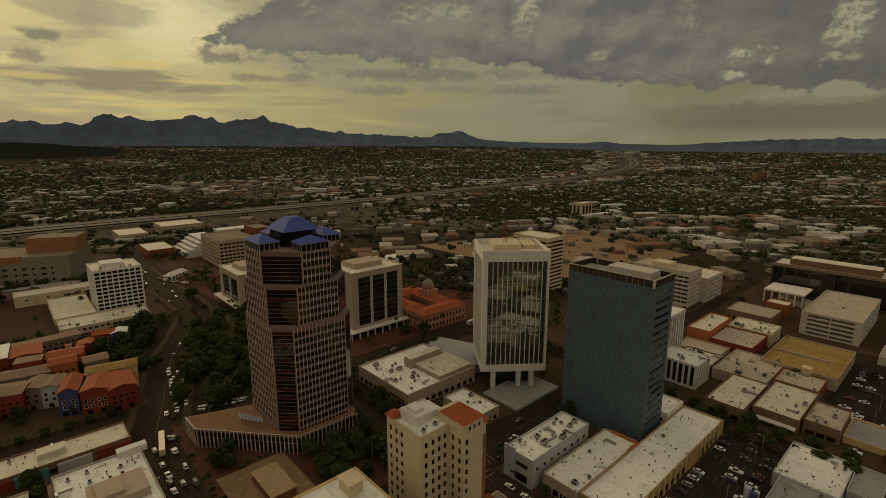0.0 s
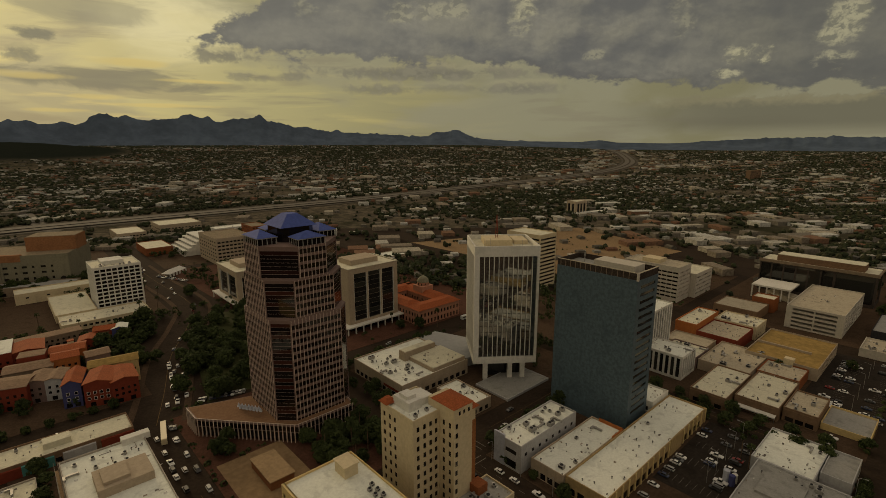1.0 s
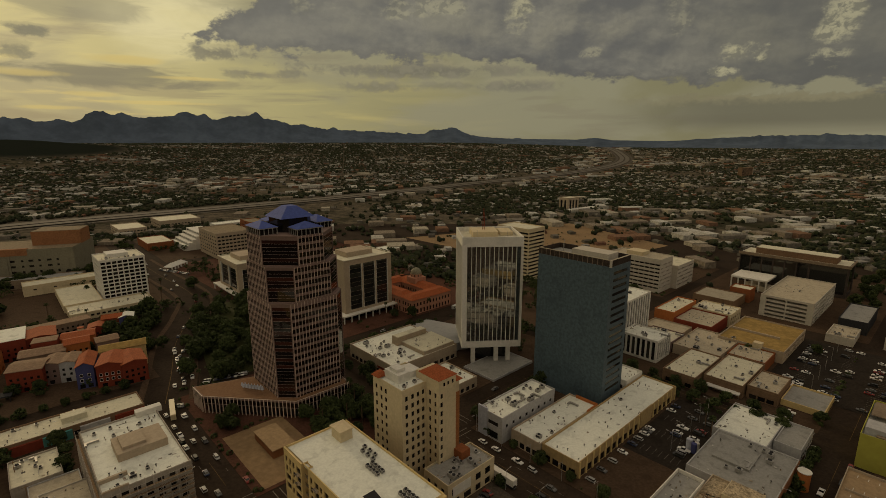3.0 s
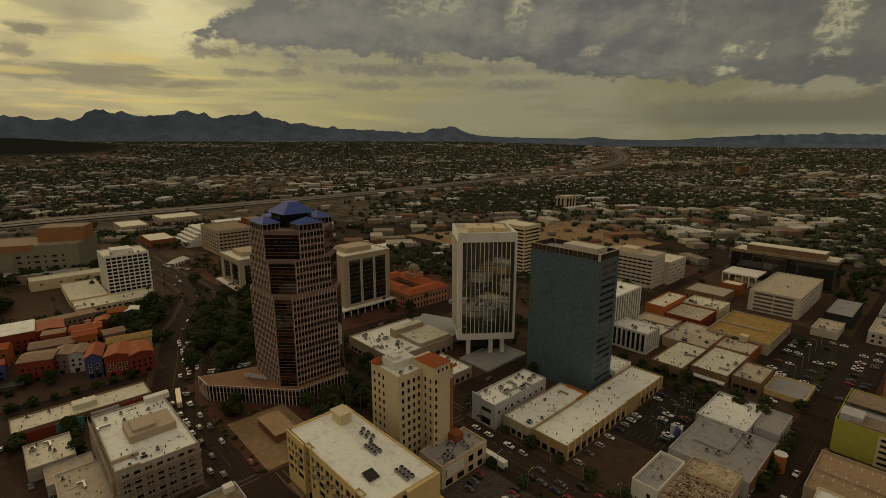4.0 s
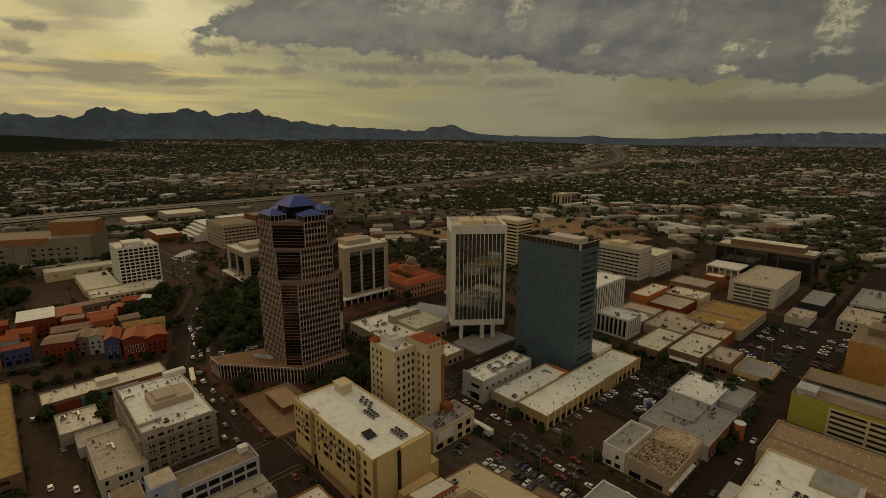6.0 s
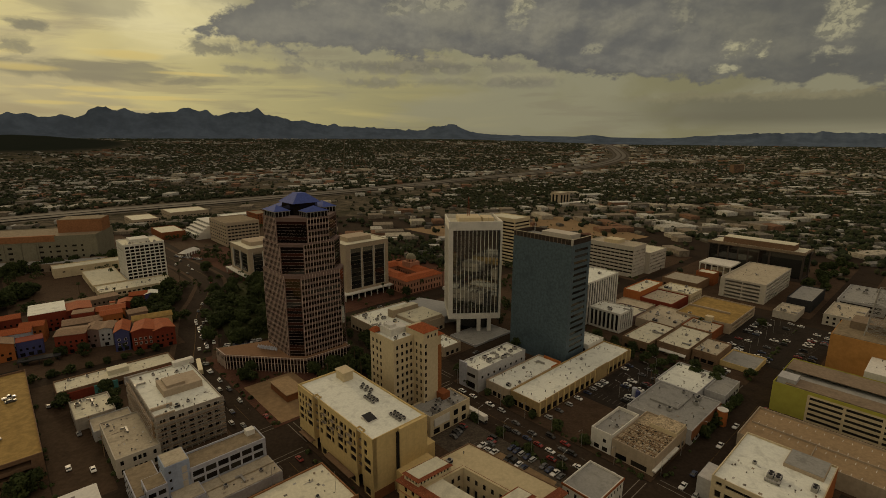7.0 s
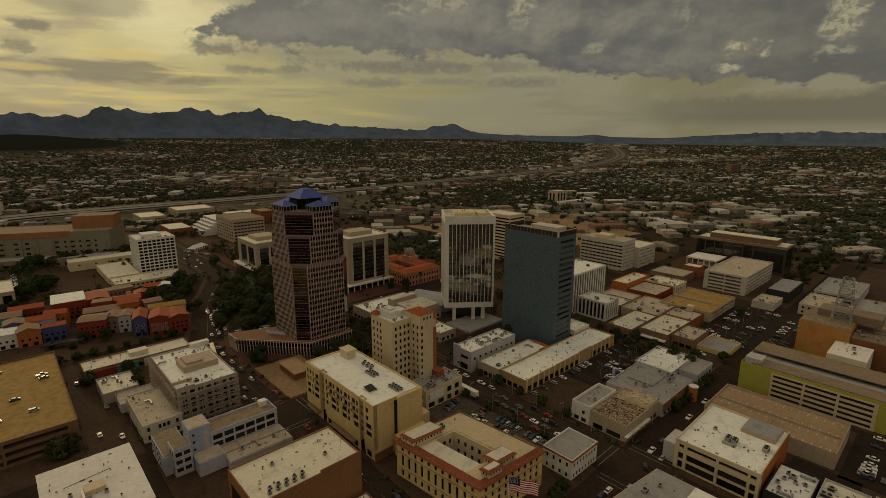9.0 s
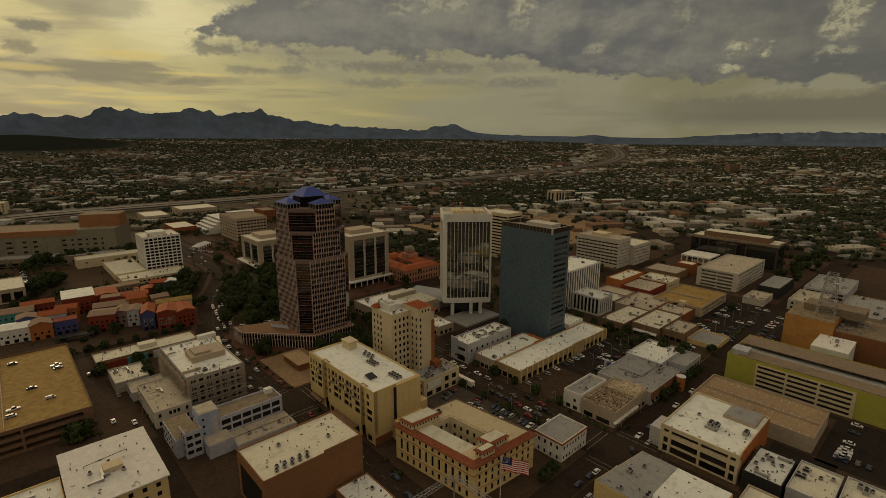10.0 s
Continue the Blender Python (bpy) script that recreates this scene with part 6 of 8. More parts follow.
def bay_block(name, label, a0, b0, la, lb, h, bays, roof_extra=None, turn=TH):
    """Tan concrete office block with tall dark window bays on its long fronts and a plinth arcade."""
    x, y, _ = grid(a0, b0)
    th = thing(name, pose(x, y, 0, 0, 0, turn), label, "office block")
    mb = Mesh()
    for side, (m, width) in sides(la, lb).items():
        n = bays[0] if side in "sn" else bays[1]
        lo, hi = width * 0.09, width * 0.93
        pitch = (hi - lo) / max(n, 1)
        xs = [(lo + pitch * i + 0.6, lo + pitch * (i + 1) - 0.6) for i in range(n)]
        holes = facade(mb, m, width, 6, h, xs, [(8, h - 4)] if n else [], 1.2)
        for a, b, lo_z, hi_z in holes:
            for k in range(int((hi_z - lo_z) / 3.6)):
                part("window", pane_data(b - a - 0.5, 3.4, M["black_glass"]), None, th, at=m @ pose((a + b) / 2, 1.0, lo_z + 1.9 + k * 3.6))
            for e in (a + 0.12, b - 0.12):
                part("fin", Mesh().box(-0.12, 0.0, lo_z, 0.12, 1.1, hi_z), M["white_wall"], th, at=m @ pose(e, 0, 0))
    mb.quad((0, 0, h - 0.6), (la, 0, h - 0.6), (la, lb, h - 0.6), (0, lb, h - 0.6))
    part("wall", mb, M["tan_wall"], th)
    part("roof", Mesh().box(0.5, 0.5, h - 0.6, la - 0.5, lb - 0.5, h - 0.3).box(-0.3, -0.3, h, la + 0.3, 0.5, h + 0.4).box(-0.3, lb - 0.5, h, la + 0.3, lb + 0.3, h + 0.4).box(-0.3, 0.5, h, 0.5, lb - 0.5, h + 0.4).box(la - 0.5, 0.5, h, la + 0.3, lb - 0.5, h + 0.4), M["cream_roof"], th)
    part("roof_house", Mesh().box(la * 0.2, lb * 0.3, h - 0.3, la * 0.75, lb * 0.8, h + 3.6), M["tan_wall"], th)
    part("plinth_canopy", Mesh().box(-5, -5, 5.2, la + 5, lb + 5, 6.2), M["white_wall"], th, "pale projecting canopy slab")
    part("ground_floor", Mesh().box(2, 2, 0, la - 2, lb - 2, 5.2), M["black_glass"], th)
    for k in range(9):
        for yy in (-4, lb + 4):
            part("column", Mesh().box(-0.4, -0.4, 0, 0.4, 0.4, 5.2), M["white_wall"], th, at=pose(-4 + k * (la + 8) / 8, yy, 0))
    return th


def garage(name, label, a0, b0, la, lb, h, wall, roof, levels, south=True, west=True, turn=TH, rail=1.0, col=3, opening=1.5):
    """An open-decked parking garage: bands of parapet between dark open decks."""
    x, y, _ = grid(a0, b0)
    FOOT.append((x, y, radians(turn), la, lb))
    th = thing(name, pose(x, y, 0, 0, 0, turn), label, "parking garage")
    mb = Mesh()
    fh = (h - 0.4) / levels
    zs = [(k * fh + 1.25, k * fh + 1.25 + opening) for k in range(levels) if k * fh + 1.25 + opening < h - 0.3]
    for side, (m, width) in sides(la, lb).items():
        xs = []
        if (side == "s" and south) or (side == "w" and west):
            margin = 3.5
            pitch = (width - 2 * margin) / col
            xs = [(margin + pitch * i + 0.5, margin + pitch * (i + 1) - 0.5) for i in range(col)]
        facade(mb, m, width, 0, h + rail, xs, zs, 5.0)
    k = 0.3
    for x0, y0, x1, y1 in ((0, 0, la, k), (0, lb - k, la, lb), (0, k, k, lb - k), (la - k, k, la, lb - k)):
        mb.quad((x0, y0, h + rail), (x1, y0, h + rail), (x1, y1, h + rail), (x0, y1, h + rail))
    mb.quad((k, k, h + rail), (la - k, k, h + rail), (la - k, k, h), (k, k, h))
    mb.quad((la - k, lb - k, h + rail), (k, lb - k, h + rail), (k, lb - k, h), (la - k, lb - k, h))
    mb.quad((k, lb - k, h + rail), (k, k, h + rail), (k, k, h), (k, lb - k, h))
    mb.quad((la - k, k, h + rail), (la - k, lb - k, h + rail), (la - k, lb - k, h), (la - k, k, h))
    part("wall", mb, M[wall], th)
    part("top_deck", Mesh().box(k, k, h - 0.3, la - k, lb - k, h), M[roof], th)
    return th


def house(name, label, a0, b0, la, lb, h, wall, roof, rise=2.0, turn=TH, cols=4, rows=2, gable=True, group="village houses", framed=False):
    """A small painted house with a pitched or flat roof and framed windows."""
    x, y, _ = grid(a0, b0)
    h, rows = h * 1.32, rows + (h > 8)
    th = thing(name, pose(x, y, 0.15, 0, 0, turn), label, "house", group)
    mb = Mesh()
    for side, (m, width) in sides(la, lb).items():
        n = max(1, int(width / 3.1))
        low = max(1, int(width / 4.2))
        ground = facade(mb, m, width, 0, 3.3, spread(width, low, 2.5, 0.5), [(0.05, 2.6)], 0.7)
        holes = facade(mb, m, width, 3.3, h, spread(width, n, 1.25, 0.6), floors(4.1, rows - 1, 3.0, 1.5), 0.2)
        if side in "sw":
            glaze(th, m, ground, M["glass"], 0.7)
            glaze(th, m, holes, M["glass"], 0.2)
            for a, b, lo, hi in holes if framed else ():
                fr = Mesh().box(a - 0.14, -0.06, lo - 0.14, a, 0, hi + 0.14).box(b, -0.06, lo - 0.14, b + 0.14, 0, hi + 0.14).box(a, -0.06, hi, b, 0, hi + 0.14).box(a, -0.06, lo - 0.14, b, 0, lo)
                fo = part("window_frame", fr, M["white_wall"], th, at=m)
    part("wall", mb, M[wall], th)
    o = 0.5
    if gable:
        r = Mesh()
        if la > lb:
            p = [(-o, -o, h - 0.15), (la + o, -o, h - 0.15), (la + o, lb / 2, h + rise), (-o, lb / 2, h + rise), (la + o, lb + o, h - 0.15), (-o, lb + o, h - 0.15)]
        else:
            p = [(-o, lb + o, h - 0.15), (-o, -o, h - 0.15), (la / 2, -o, h + rise), (la / 2, lb + o, h + rise), (la + o, -o, h - 0.15), (la + o, lb + o, h - 0.15)]
        r.v = p + [(px, py, pz + 0.25) for px, py, pz in p]
        r.f = [(3, 2, 1, 0), (5, 4, 2, 3), (6, 7, 8, 9), (9, 8, 10, 11), (0, 1, 7, 6), (4, 5, 11, 10), (1, 2, 8, 7), (2, 4, 10, 8), (3, 0, 6, 9), (5, 3, 9, 11)]
        part("roof", r, M[roof], th)
        if la > lb:
            ends = ((0, 0, h), (0, lb / 2, h + rise - 0.05), (0, lb, h)), ((la, 0, h), (la, lb, h), (la, lb / 2, h + rise - 0.05))
        else:
            ends = ((0, 0, h), (la, 0, h), (la / 2, 0, h + rise - 0.05)), ((0, lb, h), (la / 2, lb, h + rise - 0.05), (la, lb, h))
        for end in ends:
            part("gable", Mesh().quad(*end), M[wall], th)
    else:
        part("roof", Mesh().box(-0.1, -0.1, h, la + 0.1, lb + 0.1, h + 0.3), M[roof], th)
    return th


def truss_frame():
    """A corner of two lattice girders on posts."""
    th = thing("steel_truss_frame", pose(*grid(50.5, 20.1), 0, 0, TH), "pale galvanised steel lattice frame on posts at a corner", "truss")
    def girder(dx, dy, length):
        g = Mesh()
        n = int(length / 1.6)
        for o, z in ((0.0, 18.0), (0.0, 16.6), (1.4, 18.0), (1.4, 16.6)):
            g.rod((-dy * o, -dx * o, z), (dx * length - dy * o, dy * length - dx * o, z), 0.11, 5)
        for k in range(n):
            t, u = k * length / n, (k + 1) * length / n
            for o in (0.0, 1.4):
                g.rod((dx * t - dy * o, dy * t - dx * o, 16.6 if k % 2 else 18.0), (dx * u - dy * o, dy * u - dx * o, 18.0 if k % 2 else 16.6), 0.06, 4)
            for z in (16.6, 18.0):
                g.rod((dx * t, dy * t, z), (dx * u - dy * 1.4, dy * u - dx * 1.4, z), 0.05, 4)
        part("girder", g, M["metal"], th)
    girder(-1, 0, 20.0)
    girder(0, -1, 17.0)
    for x, y in ((0, 0), (-19, 0.3), (0.2, -16)):
        part("post", Mesh().box(x - 0.2, y - 0.2, 0, x + 0.2, y + 0.2, 16.7), M["metal"], th)


truss_frame()
tower()
UMB = Kind(terrace_umbrella)
for i in range(2):
    for j in range(7):
        UMB.place(pose(*grid(71.0 + j * 1.0, 220.0 + i * 2.2 - j * 1.6), 0, 0, j * 13) @ pose(0, 0, 9.26))
boa()
teal()
apartments()
old_hotel()
federal_courthouse()
domed_courthouse()

# ---- the other downtown buildings, block by block ----
def strip_fronts(la, lb, z0, rows, fh, wh, pane="glass", sides_on="sw"):
    return {k: ([(0.8, (la if k in "sn" else lb) - 0.8)], floors(z0, rows, fh, wh), pane) for k in sides_on}


# the market block
mk = block("market_hall", "long single-storey tan market building with a white roof", 148.5, 68, 95, 18.3, 7, "market", "white_roof",
           fronts={"s": ([(2 + i * 5.2, 5.4 + i * 5.2) for i in range(17)], [(0.3, 3.6)], "glass"), "w": win(18.3, 4, 1, 3.0, 3.0, 0.4, 4)})
for i in range(19):
    part("pier", Mesh().box(0.6 + i * 5.2, -0.35, 0, 1.4 + i * 5.2, -0.01, 7.6), M["yellow_wall"], mk)
part("raised_bay", Mesh().box(54, -0.5, 0, 66, 0.02, 8.6), M["market"], mk)
clutter(148.5, 68, 95, 18, 7, (0, 0, 2, 34, 0), 3)
sh = block("shop_building", "single-storey shop with a stained white roof", 147.5, 86.6, 47.5, 16, 7, "tan_wall", "white_roof", fronts={"w": win(16, 4, 1, 2.6, 2.8, 0.4, 4)})
part("brick_edge", Mesh().box(38, -0.2, 6.9, 47.4, 0.2, 8.6).box(47.1, -0.2, 6.9, 47.5, 12, 8.6), M["orange_wall"], sh, "orange brick roof edge")
clutter(147.5, 86.6, 47, 16, 7, (3, 1, 4, 4, 1), 4)
wb = block("white_building", "two-storey pale grey building with a cluttered white roof", 143.7, 105, 41, 14.5, 12.5, "grey_wall", "white_roof",
           fronts={"w": ([(1.5, 3.5), (6, 12)], [(1.0, 4.6), (7.6, 9.6)], "glass"), "s": win(41, 8, 1, 1.6, 1.6, 7.4, 4)})
part("corner_fin", Mesh().box(-0.3, 9, 0, 0.5, 14.7, 14.6), M["bluegrey_wall"], wb)
clutter(143.7, 105, 41, 14.5, 12.5, (7, 4, 10, 6, 3), 5)
block("small_white_building", "small white building with arched windows", 225.5, 86.8, 18, 14, 9, "white_wall", "white_roof", fronts={"s": win(18, 5, 1, 1.4, 2.2, 4.5, 4), "w": win(14, 3, 1, 1.4, 2.2, 4.5, 4)})
clutter(225, 87, 18, 14, 9, (1, 0, 1, 2, 0), 6)
rb = block("restaurant_building", "low cream corner building with a cluttered flat roof", 97, 91.5, 26, 14, 10, "cream_wall", "grey_roof",
           fronts={"s": ([(2, 6), (8.5, 12.5), (15, 18), (20.5, 23.5)], [(0.6, 3.4), (5.2, 8.2)], "glass"), "w": win(14, 3, 2, 1.8, 2.4, 1, 4.6)})
part("roof_house", Mesh().box(15, 8, 10, 20, 13, 13.5), M["brick"], rb)
part("wall_sign", Mesh().box(2.4, -0.15, 4.6, 12.2, -0.02, 8.8), M["white_wall"], rb, "blank white wall panel")
clutter(97, 91.5, 26, 12, 10, (4, 2, 12, 5, 1), 7)
# the low block behind the hotel
lb_ = block("low_block", "low white-roofed commercial block with many roof units", 144, 186, 50, 47, 8.5, "tan_wall", "white_roof", fronts={"w": win(47, 10, 1, 3, 2.6, 0.5, 4), "s": win(50, 10, 1, 3, 2.6, 0.5, 4)})
part("theatre_block", Mesh().box(21, 24, 8.5, 45, 30, 14), M["tan_wall"], lb_, "tan raised block")
part("theatre_roof", Mesh().box(21.4, 24.4, 14, 44.6, 29.6, 14.3), M["cream_roof"], lb_)
part("hall", Mesh().box(24, 2, 8.5, 49.5, 24, 10.6), M["tan_wall"], lb_)
part("hall_roof", Mesh().box(24.3, 2.3, 10.6, 49.2, 23.7, 11.0), M["cream_roof"], lb_)
part("red_sign_band", Mesh().box(-0.1, 3, 3.6, -0.02, 17, 5.0), M["red_wall"], lb_)
clutter(144, 186, 20, 46, 8.5, (10, 4, 16, 6, 2), 8)
clutter(169, 189, 22, 20, 11, (1, 1, 1, 3, 0), 9)
gr = thing("gabled_hall", pose(*grid(190, 196), 0, 0, TH), "wide hall with a low grey sheet roof", "hall")
part("wall", Mesh().prism([(0, 0), (26, -8), (33, 18), (24, 42), (-3, 40)], 0, 5.5), M["grey_wall"], gr)
part("roof", Mesh().prism([(-0.6, -0.6), (26.5, -8.8), (34, 18), (24.6, 42.8), (-3.6, 40.6)], 5.5, 6.1), mat("grey_sheet_roof", (0.33, 0.33, 0.32), 0.6, 0.06, 3, 0.12, 0.05), gr, "smooth grey sheet roof")
pl = block("plaza_building", "low white building at the foot of an office block", 186, 147.5, 37, 24, 1.2, "grey_wall", "grey_roof", parapet=0.3)
block("low_corner_shop", "low tan corner shop with a white roof", 160, 150, 15, 26, 6, "tan_wall", "white_roof", fronts={"w": win(26, 5, 1, 2.4, 2.4, 0.6, 4), "s": win(15, 3, 1, 2.4, 2.4, 0.6, 4)})
clutter(160, 150, 15, 26, 6, (3, 1, 4, 3, 0), 10)
# civic blocks
bay_block("county_building", "tan concrete office block with tall dark window bays", 176, 289, 44, 34, 48, (3, 0))
bay_block("city_building", "tan concrete office block with dark vertical window bays", 136, 398, 40, 46, 32, (3, 2))
ws = block("white_grid_tower", "white gridded concrete office tower with dark windows", 47, 464, 34, 34, 37.5, "white_wall", "cream_roof", deep=0.7,
           fronts={"s": win(34, 8, 10, 3.3, 2.2, 5.2, 3.2, 0.8), "w": win(34, 8, 10, 2.6, 2.2, 5.2, 3.2, 0.8)})
part("roof_house", Mesh().box(8, 12, 37.5, 24, 28, 40.5), M["white_wall"], ws)
clutter(47, 464, 34, 12, 37.5, (3, 2, 4, 3, 0), 11)
pb = block("podium_building", "low cream civic building with a row of square windows", 20, 431, 58, 28, 5.2, "cream_wall", "cream_roof", fronts={"s": win(58, 15, 1, 2.3, 1.6, 2.2, 4), "w": win(28, 7, 1, 2.3, 1.6, 2.2, 4)})
block("civic_wing", "low cream civic wing with a flat roof", 19, 459.5, 27, 66, 5.6, "cream_wall", "cream_roof", fronts={"w": win(66, 12, 1, 2.3, 1.6, 2.2, 4)})
block("civic_wing", "low cream civic wing with a flat roof", -2, 536, 60, 20, 9, "cream_wall", "cream_roof", fronts={"w": win(20, 3, 2, 2.3, 1.2, 2.2, 3.4), "s": win(60, 4, 1, 2.3, 1.2, 5, 3.4)})
clutter(20, 434, 56, 22, 5.2, (2, 1, 6, 4, 1), 12)
# long tan hospital-like hall
ch = block("convention_hall", "long tan concrete hall with an orange-brown upper band", -95, 640, 150, 60, 32, "sage", "brown_roof", turn=16, fronts={"s": ([(8, 12), (20, 26), (32, 36), (45, 52), (60, 64), (70, 74), (97, 101), (106, 108), (112, 116), (120, 122), (127, 131), (135, 137)], [(3, 5.5), (9, 11.5), (15, 17), (20.5, 22.5)], "glass")}, far=True)
part("upper_band", Mesh().box(-0.4, -0.4, 27.0, 112, 4, 33.6), M["dull_orange"], ch, "faded orange upper band")
part("set_back_block", Mesh().box(108, 24.2, 32, 150.2, 52, 46), M["dull_orange"], ch, "faded orange upper storey set back")
part("stair_roof", Mesh().box(108.5, 24.7, 46, 149.7, 51.5, 46.4), M["brown_roof"], ch)
part("end_block", Mesh().box(-1.0, -1.2, 0, 24, 30, 33.9), M["dull_orange"], ch, "faded orange end block")
arch = Mesh().prism([(-3, 0), (3, 0), (3, 5.5), (2.4, 7.4), (1.2, 8.6), (0, 9), (-1.2, 8.6), (-2.4, 7.4), (-3, 5.5)], 0, 0.12)
part("arched_door", arch, M["blind"], ch, "tall dark arched doorway", at=pose(144, -0.16, 2, 90, 0, 0))
for k in range(7):
    part("pier", Mesh().box(6 + k * 15, -0.7, 0, 7.2 + k * 15, -0.02, 26.9), M["sage"], ch)
part("wall_panel", Mesh().box(82.5, -0.5, 3, 95, -0.02, 24), M["sage"], ch)
block("low_wing", "low tan wing with dark openings", -70, 600, 120, 22, 8, "dull_tan", "grey_roof", turn=16, fronts={"s": ([(8 + i * 11, 14 + i * 11) for i in range(10)], [(1, 4)], "glass")})
bo = block("brown_office", "brown six-storey office block with window rows", 175, 566, 42, 62, 30, "tan_wall", "brown_roof", fronts={"s": win(42, 9, 6, 3.4, 1.9, 4, 4.2), "w": win(62, 8, 6, 3.6, 1.9, 4, 4.2)})
st = block("terraced_office", "white stepped office building with a brick side", 160, 640, 40, 60, 6, "white_wall", "white_roof", fronts={"w": win(60, 10, 1, 3, 1.5, 2, 3)})
for k in range(1, 5):
    part("terrace", Mesh().box(k * 5, 0.3 * k, 6 + (k - 1) * 3.6, 40, 60, 6 + k * 3.6), M["white_wall"], st)
    part("window_band", Mesh().box(k * 5 - 0.05, 3, 7 + (k - 1) * 3.6, k * 5 - 0.02, 57, 8.6 + (k - 1) * 3.6), M["black_glass"], st)
part("brick_side", Mesh().box(24, -1.2, 0, 41, -0.02, 21), M["brick"], st, "red-brown brick side wall")
block("brick_hall", "low brown brick hall with a pale roof", 126, 672, 30, 55, 9, "brick", "cream_roof")
block("long_office", "long low tan office building with window bands", 118, 800, 36, 60, 11, "tan_wall", "cream_roof", fronts={"s": win(36, 8, 2, 3, 1.5, 2, 4.5), "w": win(60, 12, 2, 3, 1.5, 2, 4.5)}, far=True)
block("long_office", "long low tan office building with window bands", 178, 830, 60, 55, 13, "tan_wall", "cream_roof", fronts={"s": win(60, 12, 2, 3, 1.5, 2, 4.5), "w": win(55, 11, 2, 3, 1.5, 2, 4.5)}, far=True)
block("brick_apartments", "red-brown brick apartment block", 268, 700, 24, 40, 17, "brick", "brown_roof", fronts={"s": win(24, 5, 4, 2, 1.8, 2, 4), "w": win(40, 8, 4, 2, 1.8, 2, 4)}, far=True)
block("white_hall", "long low white-roofed hall beside trees", 240, 770, 60, 24, 8, "white_wall", "white_roof")
tent = thing("white_tent", pose(*grid(128, 560), 0, 0, TH + 40), "white peaked tent beside the street", "tent")
part("canopy", Mesh().hip(-14, -5, 14, 5, 3.5, 7.0, 4.9), M["white_wall"], tent)
for k in range(6):
    part("side_panel", Mesh().box(-14 + k * 5, -5, 0, -11.5 + k * 5, -4.85, 3.5), M["white_wall"], tent)
# the far west end
block("west_garage", "tan parking building with dark tall openings", -90, 442, 42, 46, 11.5, "tan_wall", "cream_roof", deep=1.5, fronts={"s": ([(26, 32), (34, 40)], [(1, 9)], "glass"), "w": ([(4 + i * 9, 10 + i * 9) for i in range(4)], [(1, 9)], "glass")})
block("cream_hotel", "cream four-storey hotel with dark windows", -90, 1090, 50, 22, 20, "cream_wall", "cream_roof", turn=25, fronts={"s": win(50, 9, 4, 2.6, 2.4, 3, 4.4)}, far=True)
# the painted shopping village
house("village_house", "long two-storey terracotta house with a tan roof", -20.5, 319, 16.5, 15.68, 9.6, "red_wall", "pink_tan_roof", 1.2, turn=20)
house("village_house", "pinkish stuccoed house with small windows", -5.2, 318.5, 8.2, 15.68, 9.2, "stone", "pink_tan_roof", 1.0, turn=20)
house("village_house", "grey-green stuccoed house with dark balconies", 2.2, 316.0, 8.0, 14.56, 9.0, "grey_wall", "pink_tan_roof", 1.0, turn=20)
house("village_house", "violet-blue gabled house with a red roof", 8.4, 299.5, 8.4, 20.16, 9.8, "blue_wall", "orange_tile", 2.4, turn=26, framed=True)
house("village_house", "orange-red house with white-framed windows", 17.0, 293.5, 12.5, 19.04, 10, "red_wall", "orange_tile", 1.6, turn=22, framed=True)
house("village_house", "brick-red house with a hipped tile roof", 28.5, 287.5, 12.5, 20.0, 9.5, "red_wall", "orange_tile", 1.6, turn=38)
house("village_house", "ochre house with a yellow tiled roof", 22, 315, 24.0, 11.2, 10.0, "yellow_wall", "yellow_deck", 1.6, turn=30)
house("village_house", "terracotta house with a flat white roof", -30, 372, 21.28, 26.88, 10.5, "red_wall", "white_roof", 0, gable=False, turn=36)
house("village_house", "red stuccoed house with a flat roof", -9, 372, 15.68, 20.16, 9.25, "red_wall", "orange_tile", 1.2, turn=36)
house("village_house", "tan house with a ribbed grey roof", -14, 344, 22.4, 13.44, 8, "dull_tan", "pink_tan_roof", 1.6, turn=30)
house("village_house", "orange gabled house with a tan roof", -52, 328, 12.32, 13.44, 8, "orange_wall", "pink_tan_roof", 2.2, turn=40)
house("village_house", "pale blue house with an orange roof", -46, 347, 15.68, 12.32, 8.5, "bluegrey_wall", "orange_tile", 2.0, turn=30)
house("village_house", "violet-blue house with arched openings", -39, 330, 13.44, 10.08, 7.5, "blue_wall", "red_wall", 0, gable=False, turn=36)
house("village_house", "teal stuccoed house with a tan roof", -72, 368, 24.64, 15.68, 8.75, "teal_wall", "pink_tan_roof", 1.6, turn=34)
house("village_house", "white stuccoed house with a domed roof", -72, 334, 20.16, 15.68, 7.5, "white_wall", "white_roof", 1.4, turn=34)
house("village_house", "dark red house with a red roof", 34, 388, 12.32, 10.08, 8, "red_wall", "orange_tile", 1.8, turn=26, framed=True)
house("village_house", "blue house with a pale roof", 44, 384, 8.96, 10.08, 8, "blue_wall", "white_roof", 1.2, turn=26)
house("village_house", "purple-red house beside trees", 24, 378, 11.2, 11.2, 6.75, "red_wall", "orange_tile", 1.4, turn=26)
house("village_house", "tan house with a flat cream roof", -8, 402, 38.08, 11.2, 6.25, "dull_tan", "pink_tan_roof", 0, gable=False, turn=44)
house("village_house", "terracotta house with a pale roof edge", 8, 362, 17.92, 13.44, 8, "orange_wall", "orange_tile", 1.4, turn=30)
